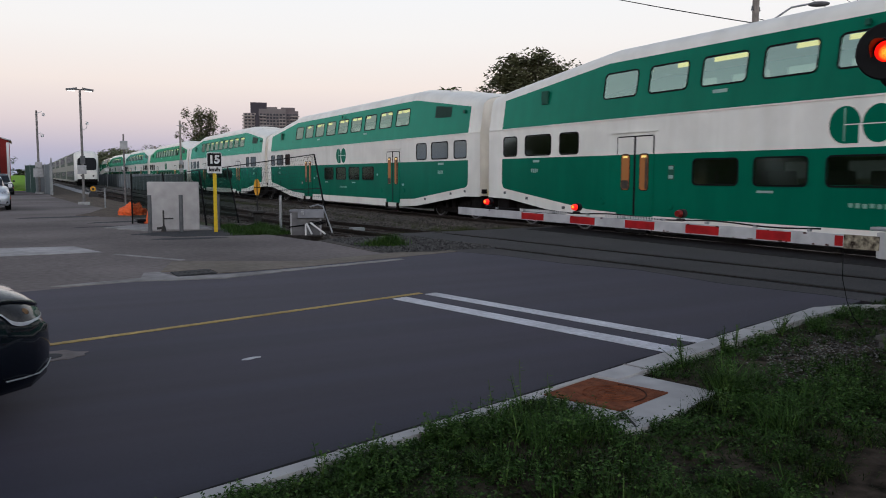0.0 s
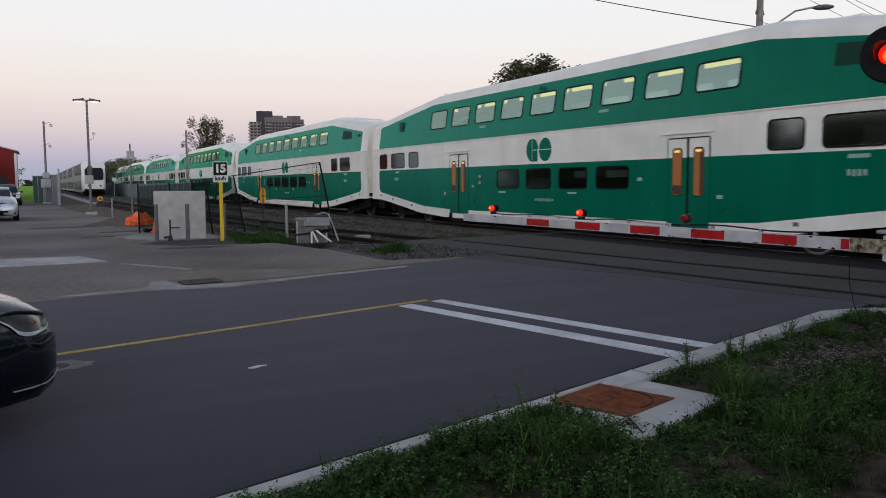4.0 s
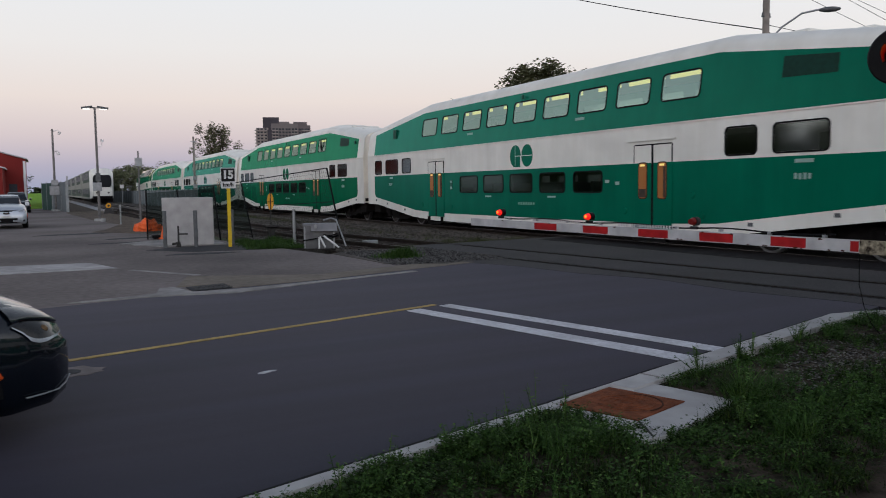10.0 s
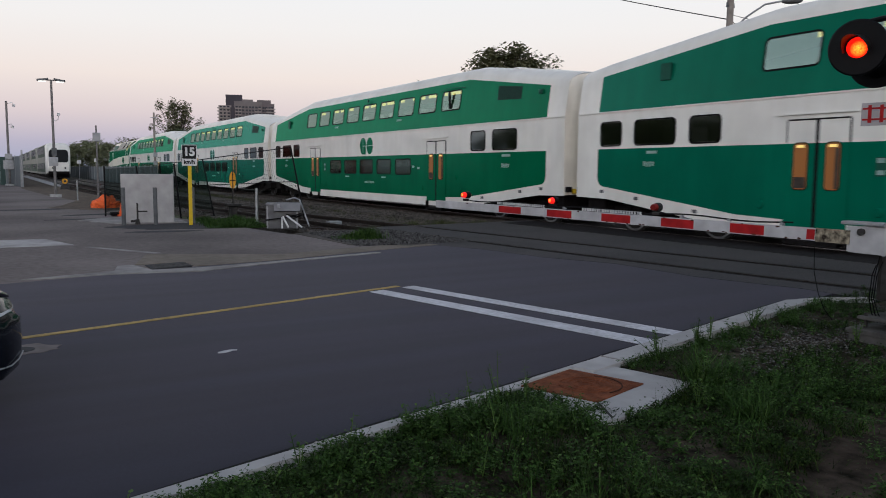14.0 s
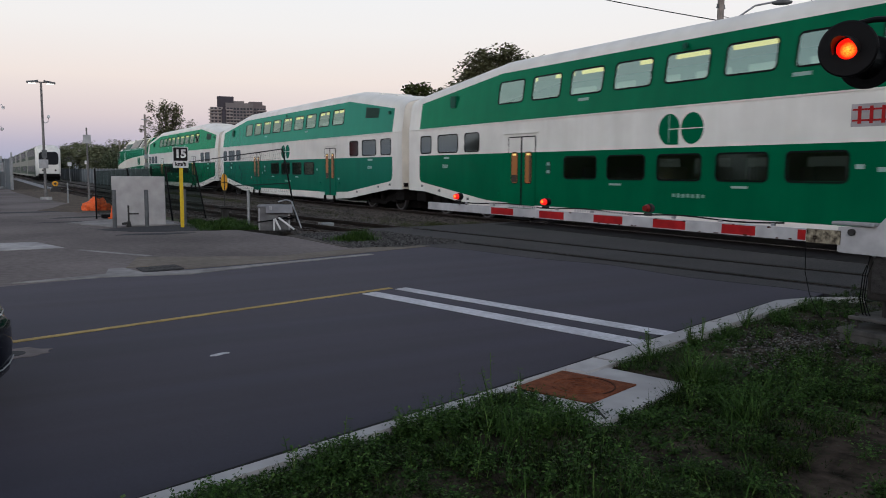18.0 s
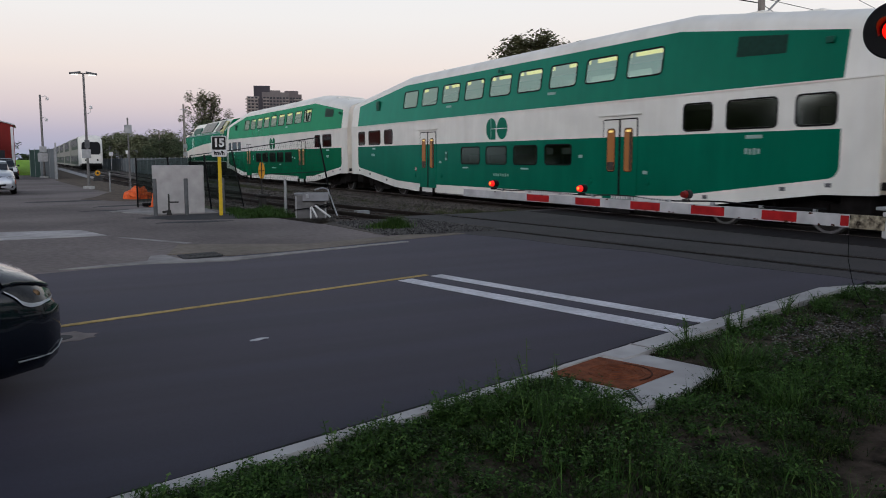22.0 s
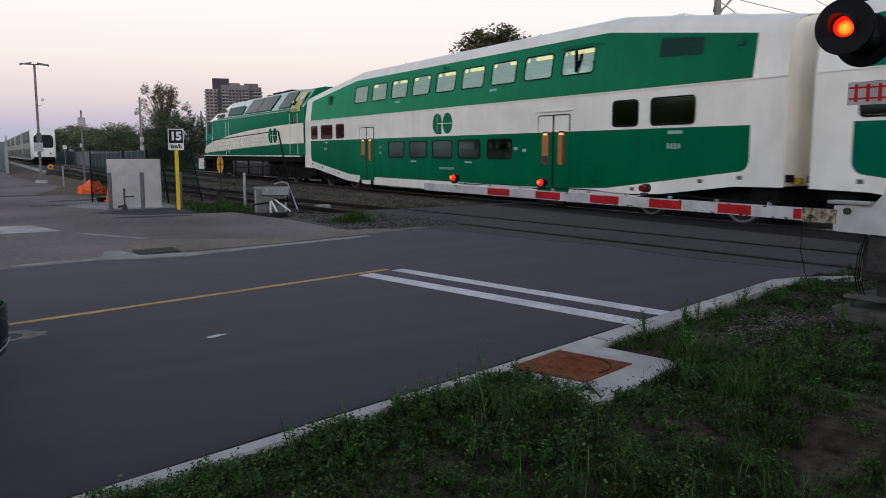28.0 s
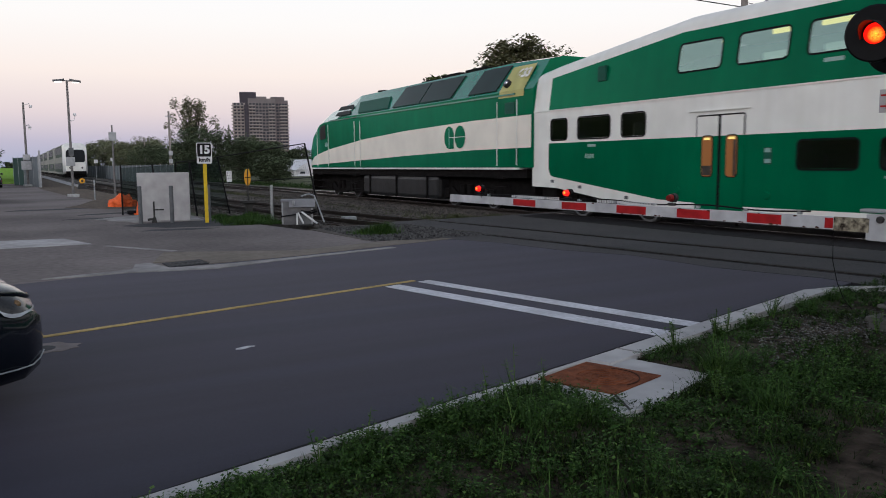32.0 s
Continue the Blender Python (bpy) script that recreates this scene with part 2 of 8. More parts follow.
TIE = mat("tie_wood", (0.032, 0.024, 0.020), 0.9, var=0.35, scale=12, bump=0.4, bscale=30)
PAINTW = mat("road_paint_white", (0.52, 0.52, 0.55), 0.7, var=0.18, scale=22, bump=0.2, bscale=140, spot=0.14, sscale=2.2)
PAINTY = mat("road_paint_yellow", (0.36, 0.255, 0.09), 0.7, var=0.25, scale=14, bump=0.2, bscale=140, spot=0.2, sscale=1.5)
DARKRUST = mat("dark_rust", (0.05, 0.018, 0.010), 0.9, var=0.3, scale=14)
RUST = mat("rusty_iron", (0.135, 0.042, 0.018), 0.85, 0.1, var=0.35, scale=14, bump=0.5, bscale=60, spot=0.2, sscale=3)
IRON = mat("cast_iron", (0.045, 0.043, 0.042), 0.7, 0.3, var=0.3, scale=14, bump=0.3, bscale=50)
GALV = mat("galvanised_steel", (0.30, 0.31, 0.32), 0.5, 0.5, var=0.15, scale=6, spot=0.1)
WARMWHITE = mat("cream_white_band", (0.76, 0.715, 0.63), 0.42, var=0.05, scale=1.5, coat=0.1, spot=0.06, sscale=0.7)
WHITEP = mat("white_train_paint", (0.725, 0.717, 0.675), 0.42, var=0.05, scale=1.5, coat=0.24, spot=0.06, sscale=0.7)
streaked(WHITEP, ((0.955, 0.95, 0.935), (1.0, 1.0, 1.0)), (1, 2.6, 0.28), 1.4)
CREAM = mat("cream_end_paint", (0.83, 0.80, 0.725), 0.55, var=0.05, scale=2.0, spot=0.04, sscale=1.0)
streaked(CREAM, ((0.90, 0.89, 0.86), (1.0, 1.0, 1.0)), (2.4, 1, 0.25), 1.3)
TEAL = mat("teal_green_paint", (0.003, 0.118, 0.069), 0.5, var=0.08, scale=0.8, spec=0.0, coat=0.04, spot=0.06, sscale=0.35)
GREEN = mat("grass_green_paint", (0.002, 0.108, 0.047), 0.5, var=0.10, scale=0.8, spec=0.0, coat=0.05, spot=0.08, sscale=0.35)
streaked(TEAL, ((0.90, 0.93, 0.93), (1.04, 1.03, 1.02)), (1, 2.2, 0.3), 1.2)
streaked(GREEN, ((0.90, 0.93, 0.93), (1.04, 1.03, 1.02)), (1, 2.2, 0.3), 1.2)
glossed(TEAL, (0.24, 0.84, 0.70), 0.47, 0.25)
glossed(GREEN, (0.16, 0.82, 0.52), 0.42, 0.22)
DKGREEN = mat("louvre_green", (0.008, 0.075, 0.05), 0.5, var=0.1, scale=10)
LOUVREDK = mat("dark_louvre", (0.004, 0.032, 0.022), 0.6, var=0.2, scale=10)
TAILGOLD = mat("pale_gold_paint", (0.42, 0.40, 0.15), 0.4, var=0.15, scale=2.0)
OLIVE = mat("dull_olive_paint", (0.040, 0.066, 0.046), 0.6, var=0.15, scale=0.4)
DULLBELT = mat("dusty_grey_band", (0.23, 0.235, 0.205), 0.6, var=0.12, scale=0.5)
DULLGREEN = mat("pale_green_film", (0.16, 0.33, 0.26), 0.5, var=0.1)
RUBBER = mat("black_rubber", (0.006, 0.006, 0.007), 0.7, var=0.1, scale=10, spec=0.08)
UNDER = mat("dirty_underframe", (0.010, 0.009, 0.009), 0.8, 0.0, spec=0.05, var=0.4, scale=6, bump=0.3, bscale=20)
BELLOWS = mat("gangway_bellows", (0.05, 0.045, 0.04), 0.85, var=0.3, scale=5)
INTERIOR = mat("coach_interior", (0.45, 0.44, 0.40), 0.6, var=0.08, scale=2)
SEAT = mat("seat_fabric", (0.03, 0.06, 0.07), 0.9, var=0.2, scale=20)
# each deck's window brightness is put into its own glass tint and mirror
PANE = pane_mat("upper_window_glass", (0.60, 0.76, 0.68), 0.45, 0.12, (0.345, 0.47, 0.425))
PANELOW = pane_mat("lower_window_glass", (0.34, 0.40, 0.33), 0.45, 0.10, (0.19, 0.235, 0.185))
PANEDK = pane_mat("end_window_glass", (0.14, 0.16, 0.14), 0.60, 0.07, (0.40, 0.48, 0.45))
STRIP = glow("ceiling_light_strip", (1.0, 0.70, 0.17), 1.75, (0.8, 0.8, 0.7))
DOORGLOW = glow("lit_door_interior", (1.0, 0.33, 0.03), 0.15, (0.02, 0.014, 0.01))
PLACARD = mat("grey_lettering", (0.25, 0.38, 0.34), 0.6, var=0.1)
REDP = mat("reflective_red", (0.31, 0.010, 0.012), 0.5, var=0.2, scale=10, spot=0.12)
WHITER = mat("reflective_white", (0.56, 0.56, 0.56), 0.5, var=0.12, scale=8, spot=0.1, sscale=3)
GATEWHITE = mat("dulled_white_sheet", (0.40, 0.40, 0.41), 0.5, var=0.12, scale=8, spot=0.12, sscale=3)
WHEELRIM = mat("worn_wheel_rim", (0.24, 0.24, 0.25), 0.45, 0.9, var=0.15, scale=8)
WHEELDARK = mat("dirty_wheel_steel", (0.022, 0.020, 0.019), 0.6, 0.3, var=0.3, scale=6)
BLACKP = mat("black_paint", (0.005, 0.005, 0.006), 0.5, var=0.2, scale=8, spec=0.12)
REDHOT = glow("lit_signal_bulb", (1.0, 0.17, 0.012), 2.4, (0.5, 0.1, 0.02))
GATEGLOW = glow("gate_lamp_lens", (1.0, 0.012, 0.006), 0.8, (0.2, 0.005, 0.005))
REDDIM = mat("unlit_red_lens", (0.16, 0.012, 0.010), 0.3, var=0.1)
YELLOW = mat("yellow_post_paint", (0.58, 0.40, 0.02), 0.5, var=0.12, scale=8)
ORANGE = mat("orange_tarp", (0.75, 0.13, 0.035), 0.6, var=0.15, scale=5, bump=0.3, bscale=9)
AMBER = mat("amber_target", (0.62, 0.30, 0.03), 0.6, var=0.15, scale=8)
GREYPOST = mat("grey_bollard_paint", (0.105, 0.11, 0.115), 0.6, 0.2, var=0.2, scale=6)
CARBLACK = mat("dark_car_paint", (0.0035, 0.0055, 0.0095), 0.25, 0.0, var=0.05, coat=0.85, spec=0.12)
CARTRIM = mat("satin_trim", (0.005, 0.005, 0.006), 0.5, var=0.1, spec=0.08)
CHROME = mat("chrome", (0.7, 0.7, 0.72), 0.12, 1.0, var=0.02)
SILVER = mat("silver_car_paint", (0.50, 0.53, 0.58), 0.3, 0.5, var=0.04, coat=0.6)
CARGLASS = mat("car_glass", (0.010, 0.012, 0.014), 0.06, var=0.02, coat=0.2, spec=0.5)
LAMPCLEAR = mat("headlamp_lens", (0.014, 0.014, 0.015), 0.12, 0.1, var=0.5, scale=30, coat=0.3)
LAMPPALE = mat("pale_headlamp_lens", (0.42, 0.43, 0.45), 0.15, 0.3, var=0.2, scale=20, coat=1.0)
TYRE = mat("tyre", (0.007, 0.007, 0.007), 0.85, spec=0.05, var=0.2, scale=20)
BRICKRED = mat("red_steel_cladding", (0.19, 0.019, 0.017), 0.6, var=0.08, scale=0.6)
DOORWHITE = mat("white_garage_door", (0.62, 0.62, 0.64), 0.6, var=0.05, scale=1)
FENCEG = mat("grey_fence_slats", (0.14, 0.16, 0.17), 0.7, var=0.15, scale=1.0)
FENCEGREEN = mat("green_fence_slats", (0.035, 0.072, 0.062), 0.7, var=0.15, scale=1.0)
BARK = mat("bark", (0.05, 0.042, 0.035), 0.95, var=0.35, scale=8, bump=0.6, bscale=12)
LEAF = leaf_mat("tree_leaves", (0.118, 0.122, 0.066), 0.3)
LEAFLIGHT = leaf_mat("lit_tree_leaves", (0.060, 0.078, 0.022))
BUSHLEAF = leaf_mat("bush_leaves", (0.082, 0.108, 0.060), 0.45)
GRASS = leaf_mat("grass_blades", (0.0138, 0.0276, 0.0050), 0.75, (0.055, 0.085, 0.019))
WEEDDARK = leaf_mat("broad_weed_leaves", (0.0180, 0.0400, 0.0085), 0.65, (0.056, 0.096, 0.024))
DRYGRASS = leaf_mat("dry_grass_blades", (0.050, 0.058, 0.024), 0.5)
WEED = leaf_mat("weed_leaves", (0.0300, 0.0660, 0.0145), 0.6, (0.085, 0.140, 0.036))
UNSEENLEAF = leaf_mat("unseen_tree_leaves", (0.060, 0.085, 0.020), 0.45)
HAZELEAF = leaf_mat("hazy_far_leaves", (0.165, 0.180, 0.105), 0.35)
HOODGLASS = mat("glossy_dark_hood_panel", (0.006, 0.018, 0.015), 0.35, var=0.25, scale=1.2, coat=0.17, spec=0.12)
TANKDARK = mat("greasy_dark_steel", (0.014, 0.0145, 0.016), 0.45, 0.2, var=0.4, scale=4, bump=0.2, bscale=18, spec=0.3)
HOODGREEN = mat("glossy_hood_green", (0.010, 0.165, 0.105), 0.22, var=0.08, scale=0.8, coat=1.0)
BLDG = mat("apartment_concrete", (0.165, 0.148, 0.146), 0.8, var=0.1, scale=0.3)
BLDGDK = mat("apartment_dark_brick", (0.055, 0.050, 0.060), 0.8, var=0.1, scale=0.3)
BLDGPALE = mat("balcony_concrete", (0.26, 0.232, 0.22), 0.8, var=0.1, scale=0.3)
FARGLASS = mat("far_window_glass", (0.03, 0.035, 0.045), 0.2, var=0.1)
POLEGREY = mat("weathered_pole_steel", (0.165, 0.158, 0.155), 0.6, 0.3, var=0.2, scale=5, spot=0.1)
SCREEN = pane_mat("fence_screen_fabric", (0.80, 0.90, 0.86), 0.52, 0.9, (0.030, 0.048, 0.044))
POLEWOOD = mat("utility_pole_wood", (0.22, 0.20, 0.18), 0.9, var=0.2, scale=4)
LAMPLIT = glow("lit_lamp_head", (1.0, 0.96, 0.85), 1.6, (0.8, 0.8, 0.8))


def lens_mat(name, inner, outer, strength):
    """A lit signal lens: hot in the middle, red round it, with a prism pattern."""
    m = bpy.data.materials.new(name)
    m.use_nodes = True
    n, l = m.node_tree.nodes, m.node_tree.links
    p = n["Principled BSDF"]
    p.inputs["Base Color"].default_value, p.inputs["Roughness"].default_value = (0.12, 0.004, 0.002, 1), 0.2
    tc, off, ln = n.new("ShaderNodeTexCoord"), n.new("ShaderNodeVectorMath"), n.new("ShaderNodeVectorMath")
    off.operation, ln.operation = "ADD", "LENGTH"
    off.inputs[1].default_value = (-0.012, 0.014, -0.03)
    l.new(tc.outputs["Object"], off.inputs[0])
    l.new(off.outputs[0], ln.inputs[0])
    rp = n.new("ShaderNodeValToRGB")
    rp.color_ramp.elements[0].position, rp.color_ramp.elements[0].color = 0.012, (*inner, 1)
    rp.color_ramp.elements[1].position, rp.color_ramp.elements[1].color = 0.068, (*outer, 1)
    l.new(ln.outputs["Value"], rp.inputs[0])
    vo = n.new("ShaderNodeTexVoronoi")
    vo.inputs["Scale"].default_value = 85
    l.new(tc.outputs["Object"], vo.inputs["Vector"])
    mp = n.new("ShaderNodeMapRange")
    mp.inputs["From Min"].default_value, mp.inputs["From Max"].default_value = 0.0, 0.9
    mp.inputs["To Min"].default_value, mp.inputs["To Max"].default_value = 1.5 * strength, 0.45 * strength
    l.new(vo.outputs["Distance"], mp.inputs["Value"])
    l.new(rp.outputs[0], p.inputs["Emission Color"])
    l.new(mp.outputs[0], p.inputs["Emission Strength"])
    return m


LITLENS = lens_mat("lit_red_lens", (1.0, 0.42, 0.03), (1.0, 0.008, 0.003), 1.5)


# ---- mesh helpers ----
def part(name, bm, material, parent=None, label="", smooth=False):
    """Links a bmesh as one mesh object, under a thing or a part."""
    me = bpy.data.meshes.new(name)
    if smooth:
        for f_ in bm.faces:
            f_.smooth = True
    bm.to_mesh(me)
    bm.free()
    me.materials.append(material)
    ob = new(name, me)
    if parent is not None:
        ob.parent = parent
    if label:
        ob["label"] = label
    return ob


def thing(name, label, category, at=None, group=""):
    e = new(name)
    e.empty_display_size = 0.3
    if at is not None:
        e.matrix_basis = at
    return tagged(e, label, category, group)


def flat(name, verts, faces, material, parent=None, label=""):
    me = bpy.data.meshes.new(name)
    me.from_pydata([tuple(v) for v in verts], [], faces)
    me.update()
    me.materials.append(material)
    ob = new(name, me)
    if parent is not None:
        ob.parent = parent
    if label:
        ob["label"] = label
    return ob


def box(bm, x0, x1, y0, y1, z0, z1, bevel=0.0, m=None):
    vs = [bm.verts.new((x, y, z)) for x in (x0, x1) for y in (y0, y1) for z in (z0, z1)]
    fs = [bm.faces.new([vs[i] for i in q]) for q in ((0, 1, 3, 2), (4, 6, 7, 5), (0, 4, 5, 1), (2, 3, 7, 6), (0, 2, 6, 4), (1, 5, 7, 3))]
    if bevel:
        es = list({e for f_ in fs for e in f_.edges})
        made = bmesh.ops.bevel(bm, geom=es, offset=bevel, segments=2, profile=0.6, affect="EDGES")
        vs = list({v for f_ in made["faces"] for v in f_.verts} | {v for v in vs if v.is_valid})
    if m is not None:
        bmesh.ops.transform(bm, matrix=m, verts=[v for v in vs if v.is_valid])
    return bm


def cyl(bm, p0, p1, r0, r1=None, seg=12, caps=True):
    p0, p1 = Vector(p0), Vector(p1)
    r1 = r0 if r1 is None else r1
    d = (p1 - p0)
    q = d.to_track_quat("Z", "Y").to_matrix()
    a = [bm.verts.new(p0 + q @ Vector((r0 * math.cos(2 * math.pi * i / seg), r0 * math.sin(2 * math.pi * i / seg), 0))) for i in range(seg)]
    b = [bm.verts.new(p1 + q @ Vector((r1 * math.cos(2 * math.pi * i / seg), r1 * math.sin(2 * math.pi * i / seg), 0))) for i in range(seg)]
    for i in range(seg):
        bm.faces.new((a[i], a[(i + 1) % seg], b[(i + 1) % seg], b[i]))
    if caps:
        bm.faces.new(a[::-1])
        bm.faces.new(b)
    return bm


def pipe(bm, pts, r, seg=8):
    """A round bar swept along points."""
    pts = [Vector(p) for p in pts]
    rings = []
    for i, p in enumerate(pts):
        d = (pts[min(i + 1, len(pts) - 1)] - pts[max(i - 1, 0)]).normalized()
        a = d.cross(Vector((0, 0, 1)) if abs(d.z) < 0.95 else Vector((1, 0, 0))).normalized()
        b = d.cross(a)
        rings.append([bm.verts.new(p + (a * math.cos(2 * math.pi * k / seg) + b * math.sin(2 * math.pi * k / seg)) * r) for k in range(seg)])
    for u, v in zip(rings[:-1], rings[1:]):
        for k in range(seg):
            bm.faces.new((u[k], v[k], v[(k + 1) % seg], u[(k + 1) % seg]))
    bm.faces.new(rings[0])
    bm.faces.new(rings[-1][::-1])
    return bm


def prism(bm, poly, z0, z1):
    """An upright prism over a polygon in plan."""
    a = [bm.verts.new((x, y, z0)) for x, y in poly]
    b = [bm.verts.new((x, y, z1)) for x, y in poly]
    n = len(poly)
    for i in range(n):
        bm.faces.new((a[i], a[(i + 1) % n], b[(i + 1) % n], b[i]))
    bm.faces.new(a[::-1])
    bm.faces.new(b)
    return bm


def loft(bm, rings, caps=True, closed=True):
    rows = [[bm.verts.new(p) for p in ring] for ring in rings]
    n = len(rows[0])
    for a, b in zip(rows[:-1], rows[1:]):
        for i in range(n if closed else n - 1):
            bm.faces.new((a[i], a[(i + 1) % n], b[(i + 1) % n], b[i]))
    if caps:
        bm.faces.new(rows[0][::-1])
        bm.faces.new(rows[-1])
    bmesh.ops.recalc_face_normals(bm, faces=bm.faces)
    return bm


BM = bmesh.new
# the road's own axes: a along it towards the crossing, b across it
RE, RN = Vector((0.9613, 0.2756, 0)), Vector((-0.2756, 0.9613, 0))


def rd(a, b, z=0.0):
    return RE * a + RN * b + Vector((0, 0, z))


def rdp(*ab):
    return [tuple(rd(a, b)[:2]) for a, b in ab]


# ---- ground, road, tracks ----
def setting(ob, label, category):
    return tagged(ob, label, category, kind="structure")


def slab(name, poly, z0, z1, material, label, category):
    return setting(part(name, prism(BM(), poly, z0, z1), material), label, category)


gb = BM()
bmesh.ops.create_grid(gb, x_segments=40, y_segments=40, size=2500)
ground = setting(part("ground", gb, GROUND), "rough grassy ground reaching to the horizon", "ground")
ground.location.z = -0.30

TX = 14.70  # centre line of the train's track


def siding_x(y):
    """Centre line of the near siding, which bears off from the road crossing."""
    pts = ((-40, 17.0), (-6, 12.0), (6, 10.35), (10.5, 9.72), (24, 8.15), (34, 7.75), (60, 7.7), (400, 7.7))
    for (y0, x0), (y1, x1) in zip(pts[:-1], pts[1:]):
        if y <= y1:
            return x0 + (x1 - x0) * (y - y0) / (y1 - y0)
    return 7.7


road = slab("road", rdp((-60, 3.10), (90, 3.10), (90, 10.70), (-60, 10.70)), -0.2, 0.0, ASPHALT, "dark asphalt two-lane road at a level crossing", "road")
slab("pavement_lot", [(-60, -5.2), (-60, 400), (1.2, 400), (1.6, 60), (2.4, 45), (4.6, 24.5), (5.3, 20.0), (5.8, 17.0), *rdp((11.8, 10.7), (-60, 10.7))], -0.2, -0.004, LOT, "worn grey asphalt lot beside the road", "pavement")
slab("pavement_crossing", [(9.02, 3.0), (60, 12.0), (60, 30.0), (12.5, 18.6), (8.5, 18.2), (7.2, 14.0), (7.9, 12.2), (8.1, 10.6), (8.6, 9.3), (8.55, 7.6), (8.9, 6.2), (8.8, 4.8)], -0.2, 0.003, CROSSING, "dark asphalt of the level crossing between the rails", "road")
slab("track_bed_main", [(12.2, -60), (17.6, -60), (17.6, 420), (12.2, 420)], -0.35, -0.12, BALLAST, "grey ballast bed under the main track", "ballast")
slab("track_bed_siding", [(siding_x(y) - 1.9 - (1.6 if y > 40 else 0), y) for y in (17.5, 24, 34, 60, 400)] + [(siding_x(y) + 3.2, y) for y in (400, 60, 34, 24, 17.5)], -0.34, -0.13, BALLAST, "dirty ballast bed under the siding", "ballast")


def rail_line(xs, ys, off, name, head=None):
    bm, bt = BM(), BM()
    prof = ((-0.07, -0.15), (-0.012, -0.12), (-0.036, -0.04), (-0.036, 0.0), (0.036, 0.0), (0.036, -0.04), (0.012, -0.12), (0.07, -0.15))
    loft(bm, [[(x + off + px, y, pz + 0.012) for px, pz in prof] for x, y in zip(xs, ys)])
    loft(bt, [[(x + off + px, y, 0.014 + pz) for px, pz in ((-0.03, 0), (0.03, 0), (0.03, 0.002), (-0.03, 0.002))] for x, y in zip(xs, ys)])
    r = tagged(part(name, bm, STEEL), "rusty steel rail with a polished head", "rail", kind="structure")
    part("rail_head", bt, head or RAILTOP, r)
    return r


MY = [-60, 0, 10, 20, 60, 420]
YY = [30, 36, 40, 45, 50, 57, 64, 80, 95, 200, 400]


def yard_x(y):
    pts = ((30, 7.9), (40, 6.95), (50, 6.4), (64, 6.0), (95, 5.75), (400, 5.7))
    for (y0, x0), (y1, x1) in zip(pts[:-1], pts[1:]):
        if y <= y1:
            return x0 + (x1 - x0) * (y - y0) / (y1 - y0)
    return 5.7


SY = [-30, -6, 6, 10.5, 17, 24, 29, 34, 45, 60, 400]
for o_ in (-0.75, 0.75):
    rail_line([TX] * len(MY), MY, o_, "rail_main")
    rail_line([siding_x(y) for y in SY], SY, o_, "rail_siding", RUSTRAIL)
    rail_line([yard_x(y) for y in YY], YY, o_, "rail_yard", RUSTRAIL)
# flangeways beside the rails, laid as dark strips on the asphalt
for o_ in (-0.66, -0.85, 0.66, 0.85):
    fb = BM()
    ys_ = [3.5, 6, 8, 10.5, 14, 17.5]
    loft(fb, [[(siding_x(y) + o_ + q, y, z) for q, z in ((-0.024, 0.0), (0.024, 0.0), (0.024, 0.007), (-0.024, 0.007))] for y in ys_])
    setting(part("flangeway", fb, GROOVE), "dark flangeway groove beside the rail", "groove")

tie_bm = BM()
box(tie_bm, -1.3, 1.3, -0.11, 0.11, -0.18, -0.10, 0.01)
tie_me = bpy.data.meshes.new("tie")
tie_bm.to_mesh(tie_me)
tie_bm.free()
tie_me.materials.append(TIE)
bed_main, bed_siding = bpy.data.objects["track_bed_main"], bpy.data.objects["track_bed_siding"]
for k in range(70):
    y = 18.6 + k * 0.6
    for cx, par in ((TX, bed_main), (siding_x(y), bed_siding)):
        t_ = new("tie", tie_me)
        t_.parent = par
        t_.location = (cx + random.uniform(-0.05, 0.05), y, random.uniform(-0.01, 0.01))
        t_.rotation_euler.z = random.uniform(-0.02, 0.02)

# panels by the rails; the train's shade is put into their dark colour
for x0, x1 in ((TX - 2.25, TX - 0.83), (TX - 0.67, TX + 0.67), (TX + 0.83, TX + 2.25)):
    slab("crossing_panel", [(x0, 4.4), (x1, 4.7), (x1, 18.4), (x0, 18.2)], -0.1, 0.009, PANELSHADE, "crossing panel beside the rails, coloured dark for the train's shade", "crossing panel")

for k in range(70):
    y = 37 + k * 0.62
    t_ = new("tie", tie_me)
    t_.parent = bed_siding
    t_.location = (yard_x(y) + random.uniform(-0.05, 0.05), y, random.uniform(-0.01, 0.01))
slab("pavement_dirt", [(1.25, 140), (1.62, 60), (2.42, 45), (3.3, 38), (5.0, 38), (4.3, 60), (4.0, 140)], -0.3, -0.03, DIRT, "brown dirt strip beside the yard track", "pavement")
# near kerb with its drop at the ramp and the rounded end
kb = BM()


def kerb_ring(a, b0, b1, h):
    return [rd(a, b1, -0.15), rd(a, b1, h * 0.72), rd(a, b1 - 0.05, h), rd(a, b0, h), rd(a, b0, -0.15)]


